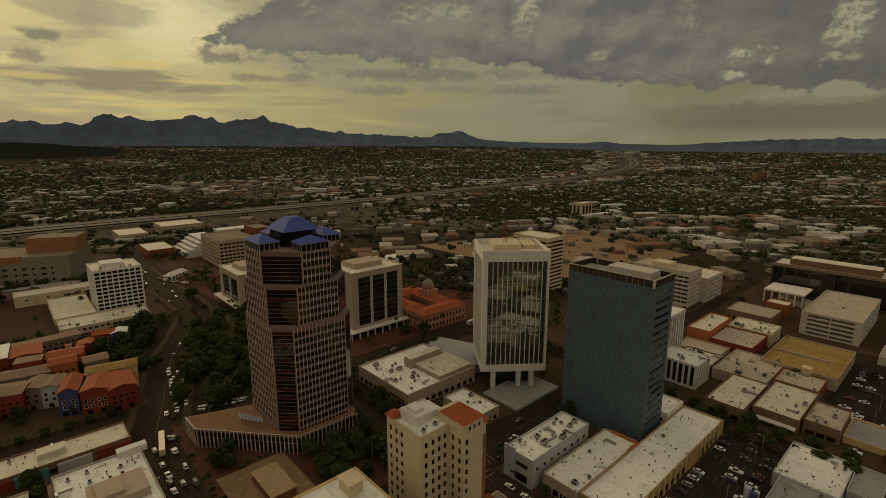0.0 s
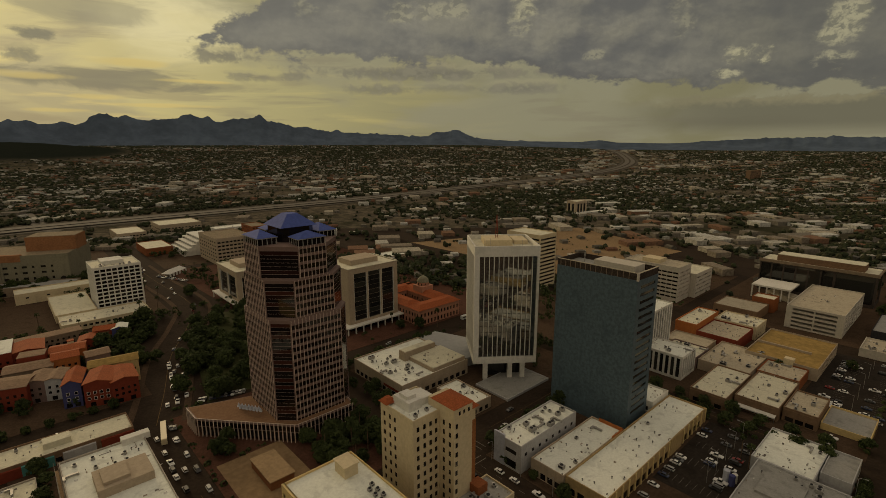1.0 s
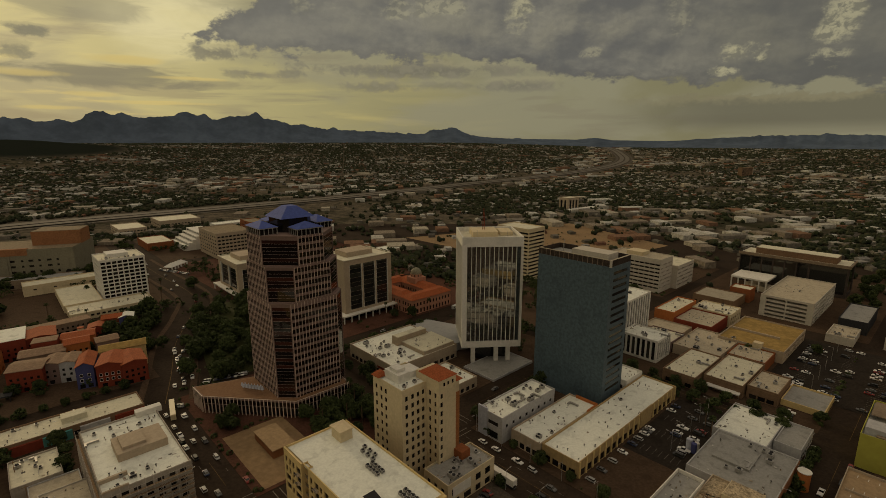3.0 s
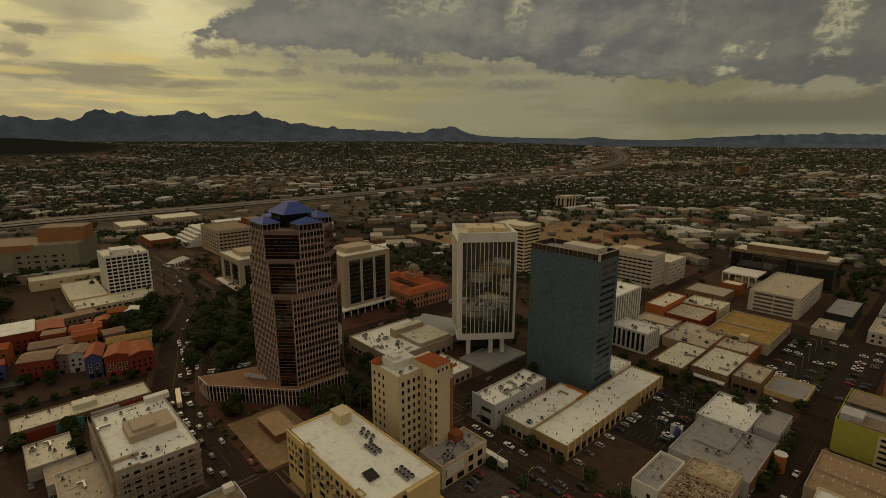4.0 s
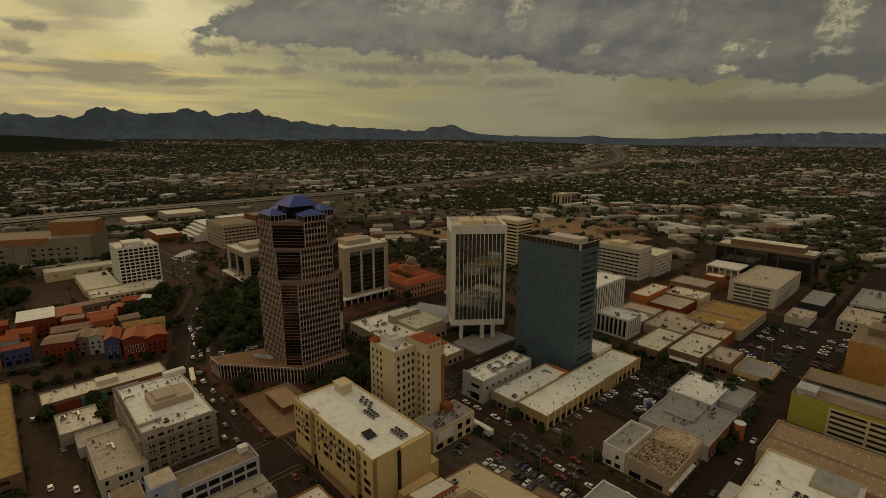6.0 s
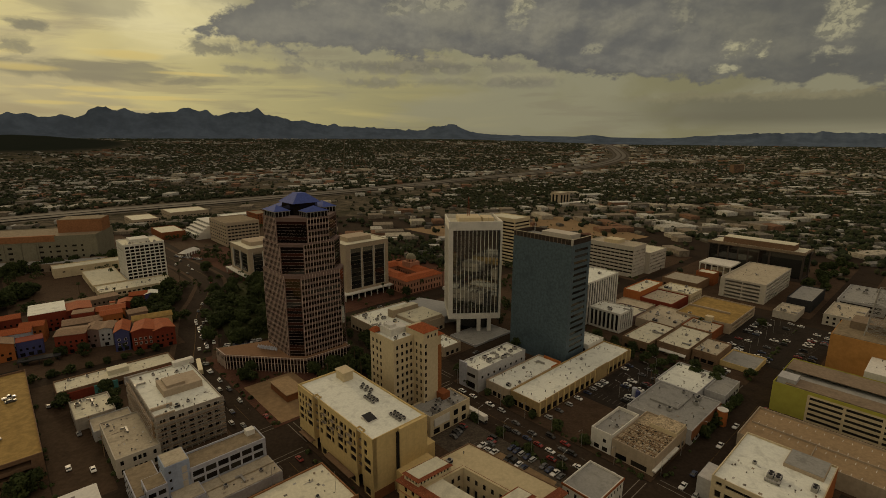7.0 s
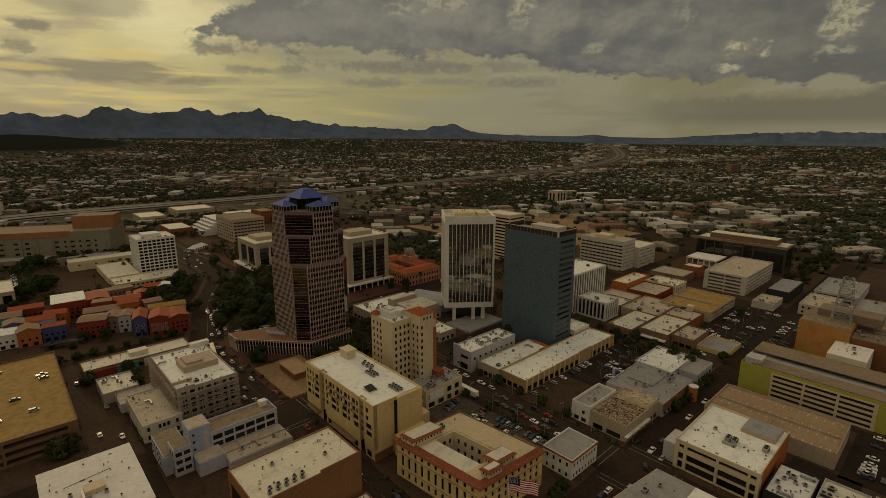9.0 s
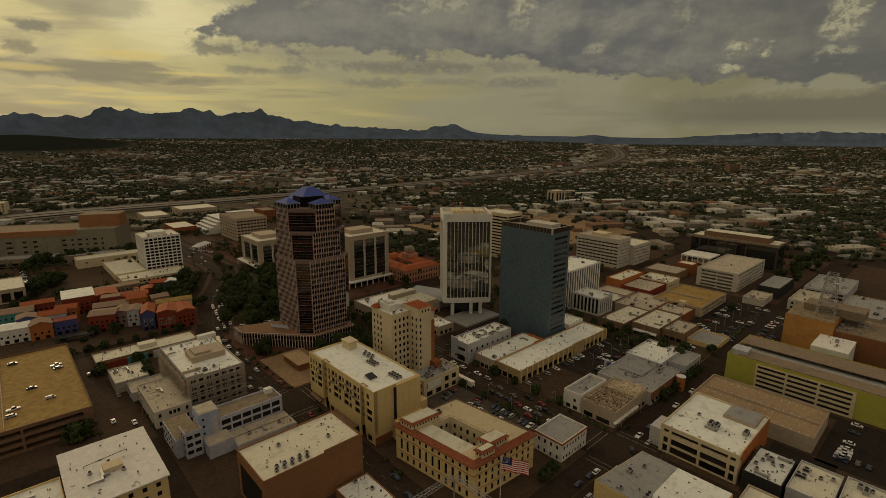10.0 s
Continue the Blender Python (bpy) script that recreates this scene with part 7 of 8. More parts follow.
house("village_house", "terracotta house with a tiled roof behind the front row", 8, 343, 13, 12, 9.6, "orange_wall", "orange_tile", 1.6, turn=34)
house("village_house", "dusty red house with a flat tan roof", -7, 358, 13, 10, 10.0, "red_wall", "pink_tan_roof", 0, gable=False, turn=28)
house("village_house", "pink stuccoed house with a tan roof", 24, 338, 12, 11, 8.6, "stone", "pink_tan_roof", 1.4, turn=40)
house("village_house", "orange house with a red tiled roof", -36, 354, 13, 12, 9.0, "orange_wall", "orange_tile", 1.8, turn=26)
house("village_house", "violet-blue house with white-framed windows", -58, 346, 11, 12, 9.0, "blue_wall", "pink_tan_roof", 1.6, turn=36, framed=True)
house("village_house", "brick-red house with a tan roof", -54, 378, 20, 12, 9.5, "red_wall", "orange_tile", 1.6, turn=36)
tw = thing("village_tower", pose(*grid(20, 372), 0, 0, TH), "slim tan stuccoed tower", "tower")
part("shaft", Mesh().box(-1.6, -1.6, 0, 1.6, 1.6, 13), M["cream_wall"], tw)
part("cap", Mesh().box(-1.8, -1.8, 13, 1.8, 1.8, 13.5), M["orange_tile"], tw)
cn = thing("dark_canopy", pose(*grid(-40, 312), 0, 0, TH - 12), "long low dark flat canopy", "canopy")
part("canopy_roof", Mesh().box(0, 0, 3.2, 21, 6, 3.9), M["dark_metal"], cn)
for k in range(5):
    part("post", Mesh().box(k * 5 + 0.2, 0.2, 0, k * 5 + 0.5, 0.5, 3.2), M["dark_metal"], cn)
# long low shops and the scaffolded block
ll = block("long_low_shops", "long low row of painted shops with a cream roof", -27, 246, 57, 17, 5.2, "brown_wall", "cream_roof", fronts={"s": win(57, 9, 1, 2.4, 2.2, 0.8, 4)})
for k, (c, w) in enumerate((("red_wall", 14), ("teal_wall", 11), ("grey_wall", 12), ("red_wall", 13))):
    part("shop_front", Mesh().box(2 + k * 14, -1.2, 0, 2 + k * 14 + w, -0.02, 4.6), M[c], ll)
part("roof_box", Mesh().box(24, 6, 5.2, 34, 12, 8), M["cream_roof"], ll)
clutter(-27, 246, 57, 17, 5.2, (1, 1, 5, 4, 1), 13)


def scaffolded():
    a, b, la, lb, h = 0.3, 160.0, 28.0, 51.0, 18.5
    th = block("scaffolded_building", "grey unfinished building wrapped in scaffolding with a white roof", a, b, la, lb, h, "warm_grey", "white_roof",
               fronts={"s": win(la, 7, 5, 2.2, 2.0, 2.0, 3.4), "w": win(lb, 11, 5, 2.2, 2.0, 2.0, 3.4)})
    part("roof_house", Mesh().box(8, 18, h, 25, 32, h + 3.2).box(10, 20, h + 3.2, 18, 30, h + 4.4), M["tan_wall"], th, "tan plastered roof house")
    part("parapet_wall", Mesh().box(0, 0, h + 0.8, 8, 0.6, h + 1.6).box(0, 8, h, 9, 9, h + 1.4), M["tan_wall"], th)
    part("lift_box", Mesh().box(20, lb - 3, h, 30, lb + 0.5, h + 2.6), M["white_wall"], th)
    rods, decks = Mesh(), Mesh()
    for side, (m, width) in sides(la, lb).items():
        if side not in "sw":
            continue
        n = int(width / 2.4)
        for k in range(n + 1):
            x = k * width / n
            for y in (-1.5, -0.3):
                rods.rod(m @ Vector((x, y, 0)), m @ Vector((x, y, h + 1.5)), 0.08, 4)
        for r in range(1, 10):
            for y in (-1.5,):
                rods.rod(m @ Vector((0, y, r * 2.05)), m @ Vector((width, y, r * 2.05)), 0.075, 4)
            if r < 9:
                p = [m @ Vector(v) for v in ((0, -1.4, r * 2.05), (width, -1.4, r * 2.05), (width, -0.4, r * 2.05), (0, -0.4, r * 2.05))]
                decks.quad(*p).quad(*[v + Vector((0, 0, -0.06)) for v in reversed(p)])
        for k in range(0, n, 3):
            for r in range(4):
                rods.rod(m @ Vector((k * width / n, -1.5, r * 4.1)), m @ Vector(((k + 2) * width / n, -1.5, r * 4.1 + 4.1)), 0.06, 4)
    sc = thing("scaffold", pose(*grid(a, b), 0, 0, TH), "steel tube scaffold with timber decks round a building", "scaffold")
    tagged(part("tubes", rods, M["scaffold"], sc), kind="stuff")
    tagged(part("decks", decks, M["wood"], sc), kind="stuff")
    clutter(a, b, la, 16, h, (2, 0, 6, 8, 0), 14)
    clutter(a, b + 33, la, 16, h, (1, 1, 14, 10, 1), 15)


scaffolded()
pb2 = block("pale_building", "pale two-storey building with rows of small arched windows", -16, 156.5, 16.5, 36, 8.4, "pale_band", "tan_roof", parapet=0.6,
            fronts={"w": win(36, 12, 2, 1.2, 2.0, 1.3, 4.2), "s": ([(1.6, 2.8), (6.2, 7.4), (8.0, 9.2), (9.8, 11.0), (13.6, 14.8)], [(1.2, 3.4), (5.4, 7.4)], "glass")})
clutter(-16, 156.5, 16, 36, 8.4, (1, 1, 3, 5, 1), 16)
block("pale_shed", "low pale building with a flat dusty roof", -18.5, 193, 16.5, 15, 4.6, "grey_wall", "tan_roof", parapet=0.5)
block("pale_building", "pale building with roof units behind a parapet", -23.5, 208.5, 16.5, 22, 5.4, "warm_grey", "cream_roof", fronts={"w": win(22, 7, 1, 1.0, 1.8, 1.6, 3.3)})
clutter(-23.5, 208.5, 16, 22, 5.4, (3, 1, 8, 3, 1), 17)
for k, (a, b) in enumerate(((-18.8, 200), (-21.5, 222), (-17.2, 178))):
    wire_pole = thing("utility_pole", pose(*grid(a, b), 0, 0, TH), "dark timber utility pole beside the street", "utility pole", "utility poles")
    shaft = part("shaft", Mesh().tube(0, 0, 0, 10.5, 0.17, 0.11, 8), M["wood"], wire_pole)
    part("crossarm", Mesh().box(-1.1, -0.07, 9.7, 1.1, 0.07, 9.88), M["wood"], shaft)
# the blue-grey building with its stair tower and ribbon windows
bb = block("blue_building", "blue-grey building with ribbon windows and a flat brown roof", 3, 124.5, 30, 11.5, 12.2, "bluegrey_wall", "brown_roof",
           fronts={"s": ([(1.2 + i * 4.7, 5.2 + i * 4.7) for i in range(6)], [(5.2, 7.6), (8.7, 11.1)], "glass"), "e": win(11.5, 2, 2, 1.8, 2, 5.4, 3.6)})
part("stair_tower", Mesh().box(-8, 0, 0, 0.5, 10, 17.4), M["sky_wall"], bb, "pale blue stair tower")
part("stair_roof", Mesh().box(-7.7, 0.3, 17.4, 0.2, 9.7, 17.6), M["tan_roof"], bb)
for k in range(4):
    part("window", pane_data(0.9, 1.0, M["glass"]), None, bb, at=pose(-6.4, -0.03, 4.5 + k * 3.4))
    part("glass_block", Mesh().box(-2.4, -0.04, 3.2 + k * 3.1, -0.6, -0.01, 5.9 + k * 3.1), M["pale_band"], bb, "pale glass-block panel")
part("roof_tank", Mesh().box(25, 7, 12.2, 28.5, 10, 14.6), M["white_wall"], bb)
part("side_wing", Mesh().box(-18, 1, 0, -8, 22, 9), M["bluegrey_wall"], bb)
part("balcony_block", Mesh().box(-15, -2.5, 0, -8, 6, 12.6), M["bluegrey_wall"], bb)
for k in range(3):
    for x in (-13.2, -10):
        part("window", pane_data(2.4, 1.7, M["glass"]), None, bb, at=pose(x, -2.53, 3 + k * 3.5))
    for y in (2.0, 6.0):
        part("window", pane_data(1.0, 1.3, M["glass"]), None, bb, at=pose(-8.02, y + 3, 6 + k * 3.5, 0, 0, 270))
part("front_wing", Mesh().box(3, -14, 0, 30.5, -0.02, 4.4), M["grey_wall"], bb)
part("front_roof", Mesh().box(3.4, -13.6, 4.4, 30.1, -0.4, 4.7).box(10, -6.5, 4.7, 10.4, -0.4, 5.5).box(3.4, -7, 4.7, 30.1, -6.6, 5.4), M["tan_roof"], bb)
part("corner_wing", Mesh().box(-7.6, -9, 0, 2.9, -0.02, 6.4), M["bluegrey_wall"], bb)
part("corner_roof", Mesh().box(-7.2, -8.6, 6.4, 2.5, -0.4, 6.7), M["tan_roof"], bb)
part("wing_roof", Mesh().box(-17.6, 1.4, 9.0, -8.4, 21.6, 9.3).box(-14.6, -2.1, 12.6, -8.4, 5.6, 12.8), M["brown_roof"], bb)
for k in range(3):
    for y in (-0.6, 2.6):
        part("window", pane_data(1.7, 1.5, M["glass"]), None, bb, at=pose(-15.03, y, 3 + k * 3.5, 0, 0, 270))
    for y in (8.5, 12.5, 16.5, 20):
        part("window", pane_data(1.6, 1.4, M["glass"]), None, bb, at=pose(-18.03, y, 2.2 + k * 2.7, 0, 0, 270))
clutter(7, 111.5, 26, 6, 4.7, (1, 0, 4, 3, 1), 18, edge=1.2)
# the corner hotel
hb = block("corner_hotel", "yellow stuccoed corner building with a flat white roof", -53.5, 92, 28, 40, 17, "yellow_wall", "white_roof", parapet=0.04, fronts={"s": win(28, 6, 4, 1.5, 1.8, 2.4, 3.7), "e": win(40, 8, 4, 1.5, 1.8, 2.4, 3.7)})
part("roof_house", Mesh().box(11, 15, 17.08, 17, 20, 18.9), M["cream_wall"], hb)
part("roof_pipe", Mesh().rod((6, 24, 17.9), (20, 26, 17.9), 0.12).rod((6, 24, 17.1), (6, 24, 17.9), 0.1).rod((20, 26, 17.1), (20, 26, 17.9), 0.1), M["dark_metal"], hb, "dark pipe run on short legs")
part("roof_slab", Mesh().box(-0.7, -0.7, 16.6, 28.7, 40.7, 17.08), M["white_wall"], hb)
clutter(-53.5, 92, 28, 40, 17.09, (1, 0, 10, 2, 2), 19, edge=6)
block("hotel_wing", "low yellow wing with a white roof", -84, 92, 29.5, 34, 11, "yellow_wall", "white_roof", fronts={"s": win(29, 6, 2, 1.5, 1.8, 2.4, 3.7)})
clutter(-84, 92, 29, 34, 11, (2, 1, 8, 2, 1), 20)
# the garage at the west edge
g = garage("parking_garage", "tan concrete parking garage with a yellowish top deck", -135, 176.5, 98, 98, 11.5, "deck_brown", "yellow_deck", 3, col=4, opening=2.1)
part("ramp_wall", Mesh().box(66, 3, 11.5, 66.4, 95, 12.2), M["tan_wall"], g)
for k, (x, y) in enumerate(((90, 66), (90.5, 61), (78, 42), (84, 24), (70, 22), (69, 15), (72, 84), (50, 30))):
    park(-135 + x, 176.5 + y, 4, 500 + k, 11.5)
# the brick block and the condominium neighbours
bk = block("brick_building", "red-brown brick building with a flat cream roof", -2.7, 61.2, 41, 24.5, 19, "tan_brick", "cream_roof", parapet=0.6)
part("dark_side", Mesh().box(-0.05, 2, 2, -0.02, 22, 15), M["blind"], bk, "dark glazed side")
part("step", Mesh().box(24, -0.02, 19.4, 41.02, 0.35, 20.6), M["tan_brick"], bk)
part("flagpole", Mesh().rod((37, 8, 19), (37, 8, 27), 0.07), M["metal"], bk, "thin steel pole")
for k in range(5):
    for j in range(2):
        UNITS[2].place(pose(*grid(3.5 + k * 3.0 + j, 64 + j * 2.0), 0, 0, TH) @ pose(0, 0, 19))
clutter(0, 66, 38, 18, 19, (1, 0, 5, 5, 0), 21)
block("brick_annex", "low annex with a white cluttered roof", 24, 40, 14.5, 19, 3.2, "tan_brick", "white_roof", parapet=0.4)
clutter(24, 40, 14, 19, 3.2, (1, 0, 4, 2, 0), 22)
# corner shop, peeling roof, grey shops
cs = block("corner_shop", "white two-storey corner shop with a red-brown cornice", 106.3, 11.5, 19.5, 14.5, 8.6, "white_wall", "grey_roof", fronts={"s": win(19.5, 8, 2, 1.0, 1.9, 0.8, 4.6, 0.8), "w": win(14.5, 4, 2, 1.1, 1.9, 0.8, 4.6, 0.8)})
part("cornice", Mesh().box(-0.4, -0.4, 8.6, 19.9, -0.02, 9.3).box(-0.4, -0.02, 8.6, -0.02, 14.9, 9.3), M["brick"], cs)
ab_ = block("peeling_building", "cream building with a peeling and stained flat roof", 147, 9, 33, 18.8, 8, "tan_wall", "burnt_roof", fronts={"w": ([(2, 7), (9, 16)], [(0.5, 3.0)], "glass"), "s": win(33, 7, 1, 3, 2.6, 0.4, 4)})
part("corner_canopy", Mesh().box(-1.5, -1.5, 3.4, 22, 0.0, 4.0), M["white_wall"], ab_)
part("roof_section", Mesh().box(22, 0.5, 8.0, 32.6, 12, 10.0), M["cream_wall"], ab_)
part("section_roof", Mesh().box(22.3, 0.8, 10.0, 32.3, 11.7, 10.2), M["burnt_roof"], ab_)
rng_p, torn = random.Random(5), Mesh()
for k in range(300):
    px, py, w, t = rng_p.uniform(0.6, 21), rng_p.uniform(0.6, 17), rng_p.uniform(0.3, 1.9), rng_p.uniform(0, 3.14)
    c, s_, d = math.cos(t) * w / 2, math.sin(t) * w / 2, rng_p.uniform(0.15, 0.5)
    z = 8.02 + 0.16 * rng_p.random()
    torn.quad((px - c + s_ * d, py - s_ - c * d, z), (px + c + s_ * d, py + s_ - c * d, z + 0.1), (px + c - s_ * d, py + s_ + c * d, z + 0.05), (px - c - s_ * d, py - s_ + c * d, z))
tagged(part("torn_sheeting", torn, island("torn_felt", [(0.62, 0.58, 0.48), (0.02, 0.018, 0.015), (0.11, 0.07, 0.045), (0.35, 0.27, 0.17), (0.04, 0.033, 0.027)], 0.9, 0.6), ab_), kind="stuff")
for k in range(11):
    part("roof_beam", Mesh().box(0.5, 1.6 + k * 1.5, 8.0, 21.5, 1.76 + k * 1.5, 8.34), M["wood"], ab_)
for k in range(4):
    part("roof_beam", Mesh().box(3.5 + k * 5, 0.5, 8.0, 3.75 + k * 5, 18.2, 8.40), M["wood"], ab_)
wsh = block("white_shop", "white shop with a stepped parapet and grey roof", 147, 28, 25, 10, 8.4, "white_wall", "grey_roof", parapet=1.6, fronts={"w": win(10, 2, 1, 2.6, 2.2, 0.6, 4)})
part("wall_sign", Mesh().box(-0.1, 2.6, 5.0, -0.02, 4.0, 6.6), M["blind"], wsh)
clutter(147, 28, 25, 10, 8.4, (1, 0, 2, 3, 0), 23)
gs = block("grey_shops", "row of red-fronted shops with grey roofs", 180.5, 7, 37, 31, 6.8, "grey_wall", "grey_roof", fronts={"s": win(37, 8, 1, 3, 2.6, 0.4, 4)})
part("red_front", Mesh().box(-0.02, -0.3, 2.8, 37, -0.02, 7.2), M["burnt_block"], gs, "red-brown painted shop fascia")
part("raised_roof", Mesh().box(14, 12, 6.8, 30, 26, 7.8), M["grey_roof"], gs)
clutter(180.5, 7, 37, 31, 7.0, (4, 2, 8, 6, 1), 24)
block("white_roof_shop", "single-storey shop with a broad white roof", 219, 19, 31.5, 22, 6, "grey_wall", "white_roof", fronts={"e": win(22, 4, 1, 3, 2.6, 0.4, 4)})
clutter(219, 19, 31, 22, 6, (1, 1, 3, 3, 1), 25)
block("grey_roof_shop", "single-storey shop with a grey roof and red front", 228, 8.3, 23, 10.3, 5.6, "grey_wall", "grey_roof", fronts={"s": win(23, 5, 1, 3, 2.6, 0.4, 4)})
cy = thing("brick_stack", pose(*grid(209.5, 3.6), 0, 0, 0), "round orange-brown brick stack with a white rim", "kiosk")
part("shaft", Mesh().tube(0, 0, 0, 8.0, 2.3, sides=20), M["orange_wall"], cy)
part("rim", Mesh().tube(0, 0, 8.0, 8.3, 2.5, sides=20), M["white_wall"], cy)
# made-up cylinders stand in for an unidentified blue and white cluster
mu = thing("steel_tanks", pose(*grid(203.5, 43.5), 0, 0, TH) @ pose(0, 0, 0.2), "cluster of blue and white painted steel tanks", "tank")
for x, y, r, h, c in ((-1.6, -1.0, 1.2, 4.6, "blue_wall"), (1.2, -1.2, 1.1, 3.8, "white_wall"), (-0.4, 1.5, 1.3, 5.2, "bluegrey_wall"), (2.0, 1.4, 0.8, 3.2, "blue_wall")):
    part("tank", Mesh().tube(x, y, 0, h, r, r, 12).tube(x, y, h, h + 0.5, r, 0.2, 12), M[c], mu)
# south side of the cross street
dk = garage("deck_building", "tan parking deck with marked bays on its roof", 194, -60, 32.5, 52.5, 7, "tan_wall", "tan_deck", 2, south=False, west=False)
part("deck_wall", Mesh().box(15.6, 1, 7, 15.9, 51, 7.9).box(0.3, 26, 7, 15.6, 26.3, 7.6), M["tan_wall"], dk)
for k in range(15):
    for x in (3, 13, 18.5, 29):
        part("bay_line", Mesh().box(x - 0.9, 2.5 + k * 3.3, 7.0, x + 0.9, 2.72 + k * 3.3, 7.012), M["white_wall"], dk)
bn = block("bank_building", "cream office building with deep strip windows and white roof", 147, -44, 41, 31.5, 12.6, "cream_wall", "white_roof", deep=1.0,
           fronts={"w": ([(1.5, 3.6), (4.8, 16.0), (17.0, 27.4), (28.4, 30.4)], [(0.5, 4.0), (4.7, 7.8), (9.9, 11.5)], "glass"), "s": ([(2, 6)], [(9.4, 11.2)], "glass")})
part("brick_side", Mesh().box(4, -0.12, 0, 41.0, -0.02, 13.0), M["orange_wall"], bn, "orange-brown rendered side wall")
part("canopy_wing", Mesh().box(2, 31.6, 0, 14, 37, 9), M["grey_wall"], bn)
part("upper_roof", Mesh().box(27, 2, 12.6, 40, 15, 14.0), M["tan_wall"], bn)
part("upper_roof_top", Mesh().box(27.3, 2.3, 14.0, 39.7, 14.7, 14.2), M["grey_roof"], bn)
UNITS[1].place(pose(*grid(163, -30), 0, 0, TH) @ pose(0, 0, 12.6))
UNITS[1].place(pose(*grid(163, -27.6), 0, 0, TH) @ pose(0, 0, 12.6))
clutter(147, -44, 22, 30, 12.6, (1, 2, 2, 3, 1), 26)
block("low_white_shop", "low shop with a dirty white roof full of units", 147.5, -59, 23.5, 13.5, 7, "dark_metal", "white_roof")
clutter(147.5, -59, 23, 13, 7, (2, 1, 14, 6, 2), 27)
block("low_teal_shop", "low shop with a cream roof and skylights", 149, -74, 23.5, 14, 7, "grey_wall", "cream_roof")
clutter(149, -74, 23, 14, 7, (3, 2, 4, 3, 0), 28)
block("low_shop", "low shop with a cream roof and skylights", 150, -89, 24, 14, 7, "grey_wall", "cream_roof")
clutter(150, -89, 24, 14, 7, (3, 2, 4, 3, 0), 29)
wr = thing("corner_store", pose(*grid(98, -48), 0, 0, TH), "wide store with a grey and white two-part roof", "store")
part("wall", Mesh().prism([(0, 0), (31, 0), (31, 35), (0, 39)], 0, 8), M["yellow_wall"], wr)
part("roof", Mesh().prism([(0.3, 0.3), (30.7, 0.3), (30.7, 20), (0.3, 20)], 8, 8.3), M["white_roof"], wr)
part("grey_roof", Mesh().prism([(0.3, 20), (30.7, 20), (30.7, 34.7), (0.3, 38.5)], 8, 8.3), M["grey_roof"], wr)
clutter(98, -44, 30, 34, 8.3, (2, 2, 4, 5, 0), 30)
block("lower_store", "low store with a cream roof", 118, -66, 22, 16, 7, "tan_wall", "cream_roof")
# the lime garage and telephone building
lg = garage("lime_garage", "lime green parking garage with open decks and a grey canopy roof", 243.5, -125, 40, 117, 14.5, "lime_wall", "grey_roof", 5, south=False, west=False, rail=1.3)
part("deck_front", Mesh().box(-0.5, 58, 0, -0.02, 102, 14.2), M["cream_wall"], lg, "pale panelled deck front")
# black panels on the front stand in for shade inside the decks
for k in range(5):
    for j in range(3):
        part("deck_opening", Mesh().box(-0.56, 59.5 + j * 14.2, 1.4 + k * 2.7, -0.5, 72.6 + j * 14.2, 2.6 + k * 2.7), M["blind"], lg)
part("top_canopy", Mesh().box(1.0, 2, 15.6, 12, 112, 16.0).box(20, 2, 16.4, 36, 116, 16.8), M["dull_tan"], lg, "dull grey-brown flat canopy over the top deck")
for k in range(9):
    part("canopy_post", Mesh().box(6, 5 + k * 13, 14.5, 6.4, 5.4 + k * 13, 15.6), M["metal"], lg)
    part("canopy_post", Mesh().box(28, 5 + k * 13, 14.5, 28.4, 5.4 + k * 13, 16.4), M["metal"], lg)
part("stair_box", Mesh().box(3, 108, 14.5, 12, 116, 18.0), M["grey_wall"], lg)
te = thing("telephone_building", pose(*grid(318, -64), 0, 0, TH), "orange and brown stepped telephone exchange with a steel mast", "telephone exchange")
part("main_block", Mesh().box(0, 20, 0, 34, 46, 24), M["orange_deep"], te, "orange-brown blank block")
part("main_roof", Mesh().box(0.5, 20.5, 24, 33.5, 45.5, 24.4), M["brown_roof"], te)
part("south_block", Mesh().box(2, -30, 0, 40, 19.9, 19), M["burnt_block"], te, "brown blank block")
part("south_roof", Mesh().box(2.5, -29.5, 19, 39.5, 19.4, 19.3), M["brown_roof"], te)
part("upper_block", Mesh().box(18, 8, 24, 34, 40, 29), M["dull_tan"], te)
part("low_wing", Mesh().box(-26, 8, 0, -0.02, 26, 16), M["white_wall"], te)
mast = Mesh()
for k in range(9):
    z0, z1, q0, q1 = 24.4 + k * 3.2, 27.6 + k * 3.2, 5.0 - k * 0.28, 4.72 - k * 0.28
    lo = [(13 + x * q0, 27 + y * q0, z0) for x, y in ((-1, -1), (1, -1), (1, 1), (-1, 1))]
    hi = [(13 + x * q1, 27 + y * q1, z1) for x, y in ((-1, -1), (1, -1), (1, 1), (-1, 1))]
    for i in range(4):
        mast.rod(lo[i], hi[i], 0.26, 5), mast.rod(hi[i], hi[(i + 1) % 4], 0.15, 4)
        mast.rod(lo[i], hi[(i + 1) % 4], 0.11, 4), mast.rod(lo[(i + 1) % 4], hi[i], 0.11, 4)
part("lattice_mast", mast, M["metal"], te, "grey steel lattice mast")
for k, (x, y, z) in enumerate(((9.0, 23.0, 36), (17.0, 23.6, 41), (10.5, 24.0, 47), (16.0, 24.5, 50))):
    part("dish", Mesh().tube(x, y, z, z + 0.5, 0.4, 1.3, 14), M["white_wall"], te, "white dish antenna")
clutter(320, -60, 30, 24, 19.3, (4, 3, 4, 3, 2), 33)
